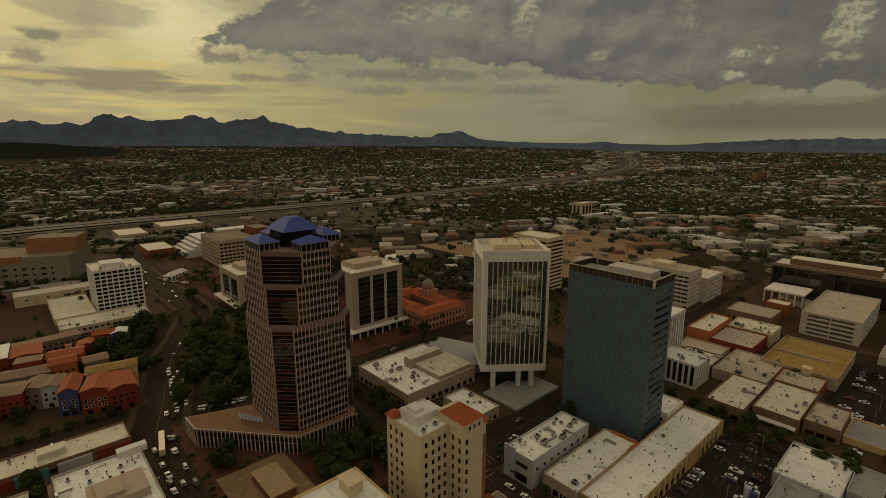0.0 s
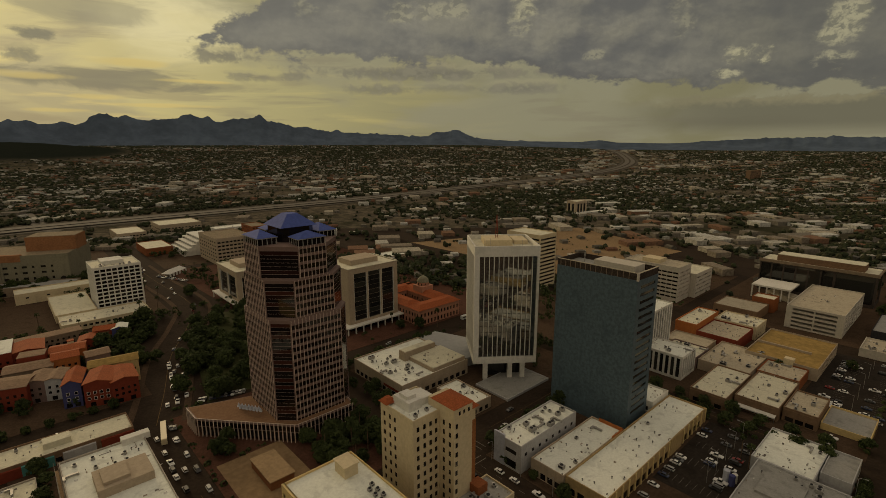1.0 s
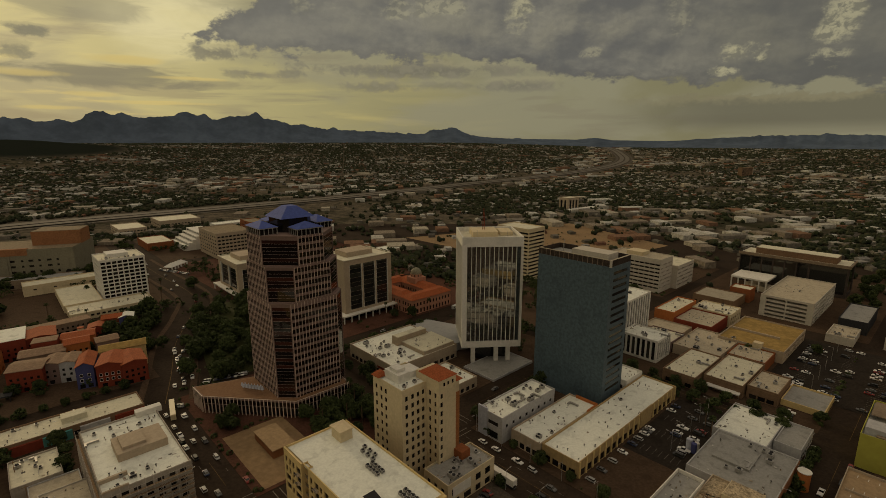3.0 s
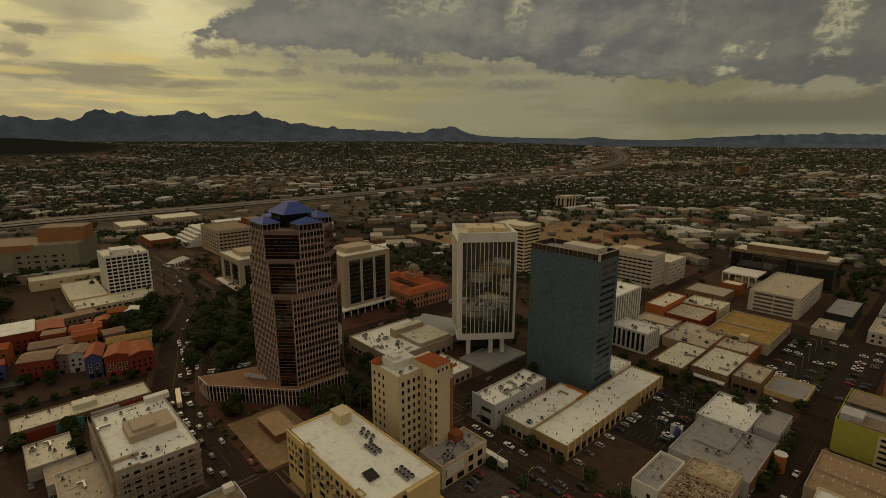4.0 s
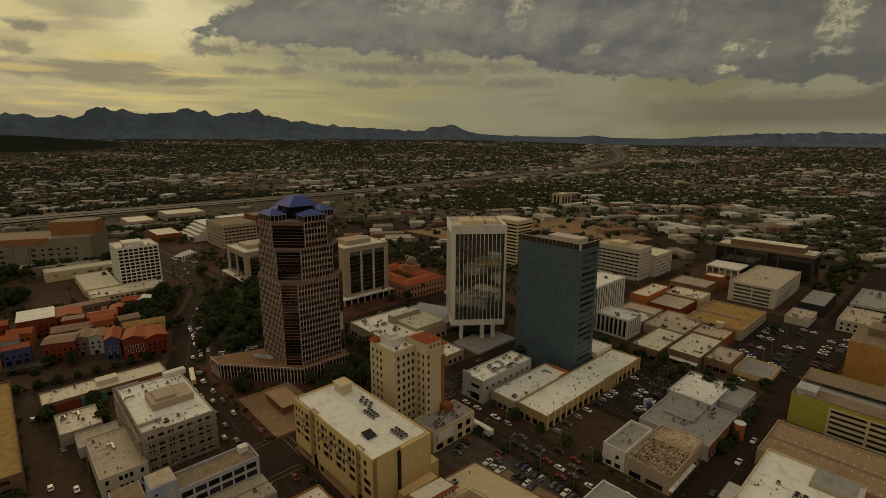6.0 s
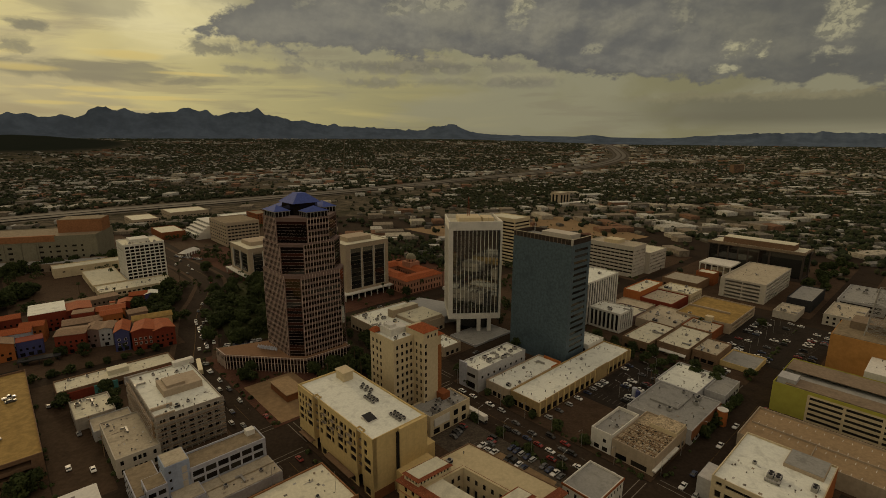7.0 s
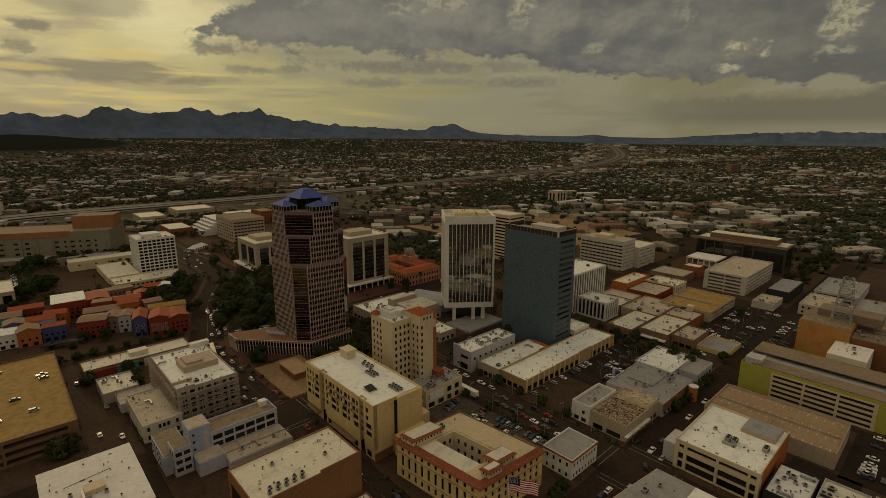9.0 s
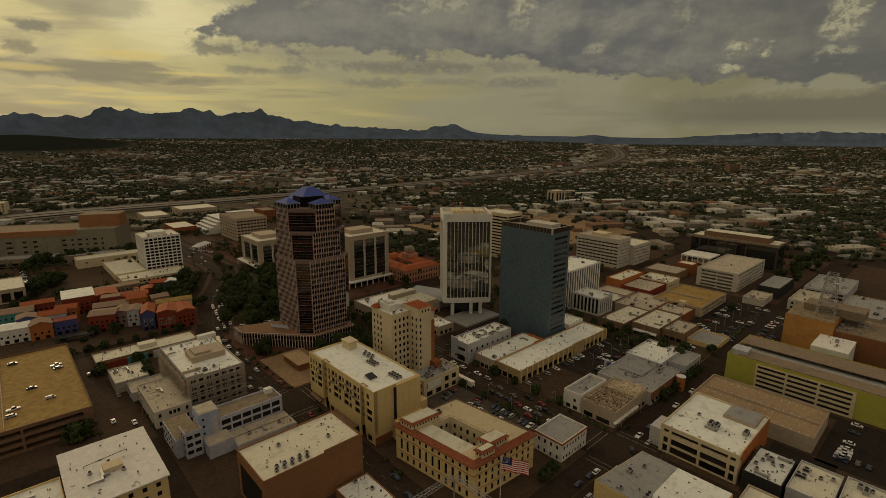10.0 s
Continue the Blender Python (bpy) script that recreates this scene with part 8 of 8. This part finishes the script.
clutter(296, -52, 20, 12, 16, (2, 1, 3, 3, 0), 34)
# shops along the far side of the car park street
for nm, lab, a0, b0, la, lb, roof, seed in (("row_shop", "low shop with a grey roof and dark canopy", 261, 64.5, 41, 18, "cream_roof", 40), ("row_shop", "low brick shop with a white roof and scalloped awning", 270, 43.3, 40, 20, "cream_roof", 41), ("row_shop", "low shop with a pale grey roof", 274, 28, 26, 14.5, "tan_roof", 42)):
    rs = block(nm, lab, a0, b0, la, lb, 6.8, "brown_wall", roof, fronts={"w": win(lb, 3, 1, 3.4, 2.8, 0.5, 4)}, group="row of shops")
    part("dark_front", Mesh().box(-0.25, 0.3, 3.0, -0.02, lb - 0.3, 6.6), M["brown_wall"], rs)
    clutter(a0, b0, la, lb, 6.8, (2, 1, 5, 4, 1), seed)
aw = thing("scalloped_awning", pose(*grid(267.5, 44), 0, 0, TH), "white scalloped shop awning", "awning")
part("canvas", Mesh().quad((0, 0, 2.9), (0, 17, 2.9), (2.4, 17, 3.6), (2.4, 0, 3.6)).quad((0, 0, 2.3), (0, 17, 2.3), (0, 17, 2.9), (0, 0, 2.9)), M["white_wall"], aw)
part("post", Mesh().box(0.05, 0.2, 0.1, 0.2, 0.35, 2.8).box(0.05, 16.6, 0.1, 0.2, 16.75, 2.8), M["metal"], aw)
block("yellow_yard", "yard wall painted yellow round a grey roofed yard", 279, 8.6, 24, 19, 2.6, "yellow_wall", "grey_roof", parapet=0.9)
# finned pair
for a0, b0, la, lb, h, s_n, w_n, seed in ((263, 119.5, 58, 28, 32, 16, 7, 50), (279, 94.3, 20, 24.5, 14, 6, 7, 51)):
    fb = block("finned_building", "cream building with dark vertical window stripes", a0, b0, la, lb, h, "white_wall", "white_roof", deep=0.8,
               fronts={"s": (spread(la, s_n, la / s_n * 0.62, 0.8), [(1.5, h - 0.6)], "black_glass"), "w": (spread(lb, w_n, lb / w_n * 0.62, 0.8), [(1.5, h - 0.6)], "black_glass")}, group="finned buildings")
    clutter(a0, b0, la, lb, h, (3, 1, 3, 3, 1), seed)
# orange store group
og = block("orange_store", "orange stuccoed store with a white flat roof", 346, 111.8, 42, 14.5, 12, "orange_wall", "cream_roof")
part("brick_base", Mesh().box(-0.2, -0.2, 0, 42.2, 14.7, 2.5), M["brick"], og)
clutter(346, 111.8, 42, 14, 12, (2, 0, 2, 3, 0), 52)
block("red_store", "dark orange store with a broad white roof", 346, 85.6, 33, 26, 8, "red_wall", "tan_roof")
clutter(346, 85.6, 33, 26, 8, (0, 0, 1, 6, 0), 53)
block("cream_store", "cream building with a cluttered white roof", 379.5, 84, 24, 27.5, 9, "cream_wall", "cream_roof", fronts={"s": win(24, 5, 2, 1.4, 1.6, 1.5, 3.6)})
clutter(379.5, 84, 24, 27, 9, (5, 3, 8, 5, 2), 54)
block("low_white_shop", "low shop with a dirty white roof", 325, 98, 20, 27, 5, "tan_wall", "tan_roof")
block("low_white_shop", "low shop with a dirty white roof full of units", 303, 66, 41, 28, 6, "tan_wall", "tan_roof")
clutter(303, 66, 41, 28, 6, (5, 3, 10, 8, 3), 55)
block("low_pink_shop", "low pinkish shop with a stained roof", 303, 95, 21, 22, 6.5, "stone", "cream_roof")
clutter(303, 95, 21, 22, 6.5, (3, 2, 5, 4, 1), 56)
block("low_white_shop", "low shop with a patched white roof", 313, 44, 22, 21, 6, "brick", "tan_roof")
clutter(313, 44, 22, 21, 6, (3, 1, 5, 4, 1), 57)
yd = garage("yellow_deck_building", "low parking deck with a yellow top deck", 336, 40, 56, 38, 7, "tan_wall", "yellow_deck", 2, col=4, opening=1.8)
part("stair_box", Mesh().box(-1.5, 12, 0, 3, 17, 10), M["cream_wall"], yd)
part("ramp_wall", Mesh().box(24, 8, 7, 25, 38, 8.4), M["tan_wall"], yd)
# north-eastern blocks
garage("white_garage", "white parking garage with four open decks", 427.5, 43, 80, 35, 16.5, "pale_band", "tan_roof", 5, col=2, opening=1.7)
clutter(450, 55, 40, 20, 16.5, (1, 1, 2, 2, 0), 58)
do = block("dark_office", "dark office block with black glass and brown panels", 528, 38, 30, 86, 29, "dark_panel", "cream_roof", deep=0.6, pane="black_glass",
           fronts={"w": ([(1.0 + i * 9.4, 9.2 + i * 9.4) for i in range(6)] + [(58, 84.5)], [(3, 26)], "black_glass"), "s": ([(3, 27)], [(3, 26)], "black_glass")})
part("roof_house", Mesh().box(5, 10, 29, 22, 74, 34.5), M["deck_brown"], do)
part("roof_house_top", Mesh().box(5.2, 10.2, 34.5, 21.8, 73.8, 34.9), M["cream_roof"], do)
part("cornice", Mesh().box(-1, -1, 27.2, 0, 87, 29.8).box(0, -1, 28.2, 31, 0, 29.8), M["dull_tan"], do, "pale cornice band")
po = thing("portico", pose(*grid(494, 90), 0, 0, TH), "pale flat portico on square columns", "portico")
part("portico_roof", Mesh().box(0, 0, 10.6, 30, 30, 12), M["white_wall"], po)
for k in range(6):
    part("column", Mesh().box(0.3, k * 5.7 + 0.3, 0, 1.3, k * 5.7 + 1.3, 10.6), M["white_wall"], po)
so = block("striped_office", "white office block with dark window bands", 423, 157, 26, 50, 31, "pale_band", "tan_roof", deep=0.5,
           fronts={"w": ([(0.8 + i * 4.9, 5.4 + i * 4.9) for i in range(10)], floors(4, 7, 3.6, 1.5), "black_glass"), "s": win(26, 9, 7, 1.3, 1.5, 4, 3.6)}, far=True)
part("roof_house", Mesh().box(6, 20, 31, 20, 36, 34.5), M["cream_wall"], so)
block("striped_wing", "white lower office wing with square windows", 449.5, 152, 38, 30, 21.5, "pale_band", "cream_roof", fronts={"s": win(38, 13, 5, 1.3, 1.5, 3, 3.7)}, far=True)
tb = block("banded_tower", "cream office tower with dark window bands", 366, 262, 26, 40, 52, "cream_wall", "cream_roof", deep=0.5,
           fronts={"s": ([(0.8, 25.2)], floors(4, 13, 3.6, 1.7), "black_glass"), "w": ([(0.8, 39.2)], floors(4, 13, 3.6, 1.7), "black_glass")})
block("brown_row", "low brown brick row with a white roof", 423, 95, 30, 32, 7, "brown_wall", "tan_roof", fronts={"w": win(32, 8, 1, 2, 2, 1, 4)})
block("brick_store", "red brick store with a flat roof", 454, 92, 14, 16, 11, "brick", "cream_roof")
block("grey_box", "dark grey blank building", 433, 11.5, 50, 17, 9, "dark_metal", "grey_roof")
block("low_white_building", "low white building with a flat roof", 401, 14.5, 27, 15.5, 5, "pale_band", "tan_roof")
clutter(401, 14.5, 27, 15, 5, (2, 1, 6, 3, 1), 59)
block("white_offices", "white two-storey offices with square windows", 411, -22, 40, 22, 8, "pale_band", "tan_roof", fronts={"w": win(22, 5, 2, 1.6, 1.8, 1.4, 3.6), "s": win(40, 8, 2, 1.6, 1.8, 1.4, 3.6)})
clutter(411, -22, 40, 22, 8, (3, 1, 6, 3, 1), 60)
block("grey_offices", "grey low offices with a flat roof", 462, -30, 60, 30, 8, "grey_wall", "grey_roof", fronts={"w": ([(2, 28)], [(2, 4), (5.4, 7)], "glass")})
clutter(462, -30, 60, 30, 8, (6, 3, 8, 4, 2), 61)
block("long_sheds", "long low building with rows of roof units", 400, -75, 60, 42, 9, "tan_wall", "grey_roof", fronts={"w": ([(2, 40)], [(2, 4), (5.4, 7)], "glass")})
clutter(400, -75, 60, 42, 9, (10, 8, 6, 4, 2), 62)
block("small_house_office", "tan office with a flat pale roof", 328, 455, 36, 25, 4, "tan_wall", "white_roof")
fa = block("far_office", "pale office tower with dark vertical bays", 0, 0, 30, 24, 25, "tan_wall", "cream_roof", turn=30, world=(300, 925, 0), base=land(300, 925), fronts={"s": ([(4, 9), (12.5, 17.5), (21, 26)], [(3, 21)], "black_glass"), "w": ([(4, 9), (14, 19)], [(3, 21)], "black_glass")})
part("plinth", Mesh().box(-10, -12, 0, 70, -0.2, 5), M["white_wall"], fa)
fbk = block("far_slab", "distant brown slab apartment block", 0, 0, 70, 16, 34, "brown_wall", "brown_roof", turn=28, world=(1190, 1735, 0), base=land(1190, 1735), fronts={"s": win(70, 14, 9, 3.5, 1.8, 3, 3.4)}, far=True)
part("pale_end", Mesh().box(70.02, -0.5, 0, 74, 17, 36), M["tan_wall"], fbk)
sb = thing("sand_shed", pose(*grid(62, 166), 0, 0, TH), "low tan shed in a sandy yard", "shed")
part("shed_wall", Mesh().box(0, 0, 0, 10, 20, 4), M["burnt_block"], sb)
part("shed_roof", Mesh().box(-0.4, -0.4, 4, 10.4, 20.4, 4.4), M["tan_deck"], sb)

lay_city()

# ---- trees, cars and lamps ----
grove(70, 258, 142, 330, 46, (0, 2, 2, 0), 1)
grove(84, 325, 158, 395, 24, (0, 2, 2, 0), 2)
far_grove(84, 325, 158, 395, 60, 2)
far_grove(70, 258, 142, 330, 70, 61)
grove(42, 330, 62, 384, 16, (0, 1, 3), 4)
grove(84, 154, 118, 186, 30, (0, 1, 1, 4), 6)
grove(54, 199, 66, 212, 5, (1, 3), 7)
grove(-8, 216, 0, 243, 5, (1, 3), 8)
grove(-30, 234, -20, 246, 3, (1, 3), 9)
far_grove(-120, 430, -95, 470, 14, 10)
grove(-60, 420, -40, 440, 5, (3, 1), 11)
far_grove(-60, 575, 70, 590, 18, 12)
far_grove(130, 640, 160, 670, 12, 13)
far_grove(100, 690, 124, 790, 16, 14)
grove(205, 262, 220, 300, 6, (1, 4), 15)
far_grove(255, 340, 330, 400, 40, 16)
far_grove(160, 350, 250, 395, 26, 17)
grove(126, 186, 146, 196, 4, (1,), 19)
far_grove(300, 205, 400, 330, 60, 20)
far_grove(395, 200, 420, 300, 20, 21)
grove(118, 202, 142, 236, 6, (1, 3), 22)
grove(92, 8.6, 100, 11, 2, (3,), 23)
grove(158, -12, 190, -16, 5, (1, 3), 24)
for k in range(6):
    plant(122.5, 20 + k * 17, 3, 2500 + k), plant(145.5, 40 + k * 15, 3, 2600 + k)
for k in range(9):
    plant(247.5, 20 + k * 10, 1, 2700 + k), plant(259.5, 22 + k * 13, 1, 2800 + k)
for k in range(7):
    plant(192 + k * 8, 5.2, 3, 2900 + k), plant(150 + k * 9, 126.5, 1, 3000 + k), plant(56 + k * 9, 130 - 2.5, 3, 3100 + k)
for k in range(10):
    plant(143 + k * 8, 239, 1, 3200 + k), plant(28 - k * 9, 284, 3, 3300 + k)
for a, b in ((60, 258), (140, 252), (232, 256), (8, 450), (30, 426), (70, 428), (84, 436), (92, 470), (225, 46), (218, 41), (150, 420), (164, 390)):
    plant(a, b, 4, int(a * 7 + b))
for k, (a0, b0, a1, b1, n) in enumerate(((121, 8, 122.5, 126, 16), (143, 8, 146, 66, 12), (246, 10, 248, 124, 16), (259, 10, 261, 120, 16), (150, 4, 245, 8, 18), (150, -18, 240, -14, 18), (48, 10, 52, 126, 18), (28, 10, 31, 136, 14),
                                            (47, 150, 50, 250, 22), (60, 196, 120, 200, 20), (-17, 155, -14, 262, 24), (-40, 155, -36, 262, 18), (-140, 284, 46, 288, 34), (-60, 300, 40, 420, 46), (50, 255, 64, 262, 8), (140, 240, 258, 246, 24),
                                            (126, 590, 330, 600, 20), (-40, 428, 92, 432, 24), (-180, 436, -60, 575, 40), (132, 400, 330, 575, 60), (143, 262, 330, 350, 40), (262, 8, 395, 10, 18), (300, 150, 400, 260, 30), (400, 150, 560, 300, 50), (430, 270, 640, 420, 60))):
    shrubs(a0, b0, a1, b1, n, 4000 + k)
far_grove(-172, 440, -56, 560, 26, 50)
far_grove(140, 430, 320, 570, 60, 51)
far_grove(132, 400, 180, 560, 22, 52)
far_grove(-150, 575, 60, 600, 26, 53)
far_grove(200, 570, 330, 760, 60, 54)
far_grove(340, 330, 520, 420, 36, 55)
far_grove(30, 500, 96, 575, 16, 56)
far_grove(100, 396, 140, 430, 12, 103)
far_grove(36, 396, 76, 424, 14, 105)
far_grove(224, 152, 262, 200, 18, 118)
far_grove(40, 352, 72, 416, 22, 135)
far_grove(62, 412, 96, 430, 10, 136)
far_grove(-160, 446, -70, 560, 12, 137)
far_grove(134, 470, 176, 560, 10, 138)
far_grove(-40, 426, 10, 434, 9, 130)
far_grove(-46, 540, -8, 575, 8, 131)
far_grove(-64, 345, -30, 372, 6, 133)
far_grove(-120, 290, -66, 420, 14, 134)
tagged(part("far_trees_of_town", WOOD, LEAF), "dark green trees between the outer blocks", "trees", kind="stuff")
for a, b, k in ((-29, 476, 2), (-40, 455, 2), (-20, 491, 0), (13, 560, 2), (58, 409, 2), (65, 381, 2), (37, 375, 2), (69, 412, 2), (92, 10, 3), (160, -25, 1), (370, 29, 1), (272, 9, 1), (336, 59, 1), (117, 466, 0), (84, 352, 0), (59, 278, 0)):
    plant(a, b, k, int(a * 11 + b))
grove(-20, 345, 40, 400, 12, (1, 3), 32)
for a, b in ((-31, 481), (-36, 474), (-27, 474), (-38, 486), (-24, 486), (-44, 470)):
    plant(a, b, 2, int(a * 13 + b))
grove(-70, 575, 60, 592, 14, (0, 2), 71)
grove(398, 150, 416, 258, 10, (0, 1), 72)
grove(500, 10, 640, 34, 16, (0, 1), 73)
grove(-46, 300, 40, 318, 8, (1, 3), 74)
for k, (a, b) in enumerate(((-46, 170), (-41, 171))):
    plant(a, b, (0, 1, 1)[k % 3], 8100 + k)
# car parks
park_row(118.5, 33, 118.5, 62, 10, 0, 13, 0.7, 0.2)
park_row(111.5, 36, 111.5, 58, 8, 0, 19, 0.5, 0.2)
park_row(108.5, 66, 119, 72, 5, 90, 11, 0.8, 0.2)
park_row(104, 84, 116, 88, 5, 90, 12, 0.9, 0.2)
park_row(110, 62, 110, 76, 4, 0, 17, 0.6, 0.2)
park_row(129.5, 38, 129.5, 70, 5, 90, 18, 0.6)
park_row(134.5, 40, 134.5, 74, 4, 90, 21, 0.6)
park_row(150, 64, 240, 64, 30, 90, 14, 0.35, 0.2)
park_row(190, 46, 240, 46, 17, 90, 15, 0.3, 0.2)
park_row(190, 53.5, 240, 53.5, 17, 90, 16, 0.3, 0.2)
for k, b in enumerate((-10, -3, 9, 15, 27, 33)):
    park_row(300, b, 392, b, 33, 90, 20 + k, 0.2, 0.2)
park_row(262, 22, 277, 22, 5, 90, 30, 0.7, 0.2)
park_row(196, -70, 238, -70, 14, 90, 31, 0.4, 0.2)
park_row(200, -66, 200, -96, 8, 0, 32, 0.5, 0.2)
park_row(-150, 480, -70, 480, 22, 90, 60, 0.5, 0.2)
park_row(-150, 520, -70, 520, 22, 90, 61, 0.4, 0.2)
park_row(-46, 500, -46, 560, 18, 0, 62, 0.6, 0.2)
park_row(-66, 505, -66, 560, 16, 0, 63, 0.55, 0.2)
park_row(-84, 505, -84, 560, 16, 0, 64, 0.5, 0.2)
park_row(-30, 578, 60, 578, 24, 90, 65, 0.6)
for k in range(9):
    plant(-36 - (k % 2) * 42, 498 + k * 7.5, (1, 4, 3)[k % 3], 7100 + k), plant(-8 + k * 7, 583, (0, 2, 1)[k % 3], 7200 + k)
# streets
for k, (a, b, turn) in enumerate((
        (124.5, 98, 90), (124.6, 84, 90), (138.5, 112, 90), (138.6, 104, 90), (135.5, 72, -90), (128.5, 72, 90), (135, 40, -90), (129, 33, 90), (135.4, 20, -90), (128.4, 118, 90), (135, -24, -90), (129, -34, 90), (136, -52, -90),
        (44.5, 118, -90), (36.5, 140, 90), (37, 176, 90), (44, 184, -90), (37, 190, 90), (44.2, 200, -90), (36.4, 207, 90), (44, 214, -90), (37, 222, 90), (44, 229, -90), (37, 236, 90), (44.5, 242, -90),
        (44.5, 74, -90), (36.6, 58, 90), (45, 40, -90), (-30, 178, 90), (-23, 205, -90), (-31, 245, 90), (-22.5, 170, -90), (-30, 120, 90),
        (150, -2, 0), (170, -7.5, 180), (190, -2.5, 0), (225, -7, 180), (112, -2, 0), (96, -8, 180), (137, -5, 30),
        (80, 133, 0), (66, 141, 180), (166, 133, 0), (180, 141, 180), (205, 134, 0), (225, 141, 180),
        (60, 272, 75), (66, 300, 70), (57, 288, 72), (70, 318, 68), (63, 308, 70), (76, 330, 64), (72, 344, 64), (84, 352, 60), (80, 360, 60), (94, 376, 60), (98, 396, 70), (106, 420, 78), (112, 436, 85),
        (160, 247, 0), (185, 254, 180), (205, 247, 0), (100, 470, 90), (108, 482, -90), (110, 500, -90), (101, 516, 90), (110, 530, -90), (98, 548, 90), (98, 560, 90))):
    park(a, b, turn, 700 + k)
for k in range(9):
    park(104 + (k % 2) * 3.2, 590 + k * 7, 90, 800 + k)
for k in range(13):
    park(53.4 + k * 0.9, 262 + k * 5.4, 72, 900 + k) if k % 3 else None
for k, (a, b, turn) in enumerate(((126, -12, 90), (129.5, -20, 90), (126.2, -27, 90), (129.4, -29, 90), (137.5, -18, -90), (137.2, -40, -90), (126, -46, 90), (119, -7, 180), (108, -1.5, 0), (100, -1.2, 0), (84, -8, 180), (148, -7.6, 180),
                                  (161, -2, 0), (212, -2.2, 0), (240, -7.4, 180), (139, 46, -90), (139, 54, -90), (125.4, 20, 90), (125.3, 27, 90), (125.2, 44, 90), (139, 84, -90), (139, 92, -90), (47.8, 30, -90), (47.8, 52, -90), (33, 100, 90),
                                  (33, 118, 90), (47.9, 96, -90), (47.9, 104, -90), (33, 166, 90), (48, 160, -90), (36.5, 160, 90))):
    park(a, b, turn, 1300 + k)
for k, (a, b) in enumerate(((66.7, 314.7), (59.3, 299.1), (49.2, 267.0), (45.9, 241.1), (43.4, 229.5), (37.1, 212.6), (40.2, 203.3), (36.2, 200.5))):
    park(a, b, 78 if b > 240 else 90, 1400 + k, 0.13)
# parked by the tower, and along the civic street
park_row(62.7, 260.8, 86.0, 254.8, 13, 60, 40, 0.9, 0.17)
park_row(112, 560, 130, 520, 16, 40, 41, 0.85)
park_row(424, 262, 480, 262, 16, 90, 42, 0.8)
park_row(424, 275, 480, 275, 16, 90, 43, 0.7)


def make_bus(length, label, paint):
    th = stock("bus", label, "bus", "buses")
    part("body", Mesh().box(-length / 2, -1.25, 0.35, length / 2, 1.25, 3.0).box(-length / 2 + 0.2, -1.15, 3.0, length / 2 - 0.2, 1.15, 3.2), paint, th)
    part("window_band", Mesh().box(-length / 2 + 0.6, -1.28, 1.4, length / 2 - 0.3, 1.28, 2.5), M["black_glass"], th)
    part("windscreen", Mesh().box(length / 2, -1.1, 1.3, length / 2 + 0.03, 1.1, 2.6), M["black_glass"], th)
    wheel = Mesh().rod((0, -0.15, 0), (0, 0.15, 0), 0.48, 12).data("wheel", M["dark_metal"])
    for x in (-length / 2 + 2.2, length / 2 - 2.4):
        for y in (-1.12, 1.12):
            part("wheel", wheel, None, th, at=pose(x, y, 0.48))
    return th


bx = make_bus(18.0, "long pale yellow articulated bus on the street", car_paint("cream_bus_paint", (0.55, 0.47, 0.30)))
bx.matrix_basis = pose(*grid(40.6, 238.1), 0, 0, TH + 78) @ pose(0, 0, 0.06)
b2 = make_bus(12.0, "white city bus on the street", car_paint("white_bus_paint", (0.5, 0.5, 0.47)))
b2.matrix_basis = pose(*grid(262, 254), 0, 0, TH) @ pose(0, 0, 0.06)
tk = stock("lorry", "long white box trailer lorry parked by the street", "lorry", "lorries")
part("trailer", Mesh().box(-8, -1.3, 1.1, 6, 1.3, 4.0), M["white_wall"], tk)
part("cab", Mesh().box(6.6, -1.2, 0.6, 9.0, 1.2, 3.4), M["white_wall"], tk)
part("windscreen", Mesh().box(9.0, -1.1, 1.9, 9.03, 1.1, 3.0), M["black_glass"], tk)
for x in (-6, -4.6, 7.6):
    for y in (-1.1, 1.1):
        part("wheel", Mesh().rod((x, y - 0.15, 0.5), (x, y + 0.15, 0.5), 0.5, 12), M["dark_metal"], tk)
tk.matrix_basis = pose(*grid(125.0, 90), 0, 0, TH + 90) @ pose(0, 0, 0.06)
for k in range(7):
    lamp(121.6, 20 + k * 16, 0), lamp(142.6, 24 + k * 16, 180), lamp(28.8, 20 + k * 30, 0)
for k in range(5):
    lamp(196 + k * 11, 50, 90), lamp(310 + k * 18, 20, 90), lamp(150 + k * 20, 7, -90)
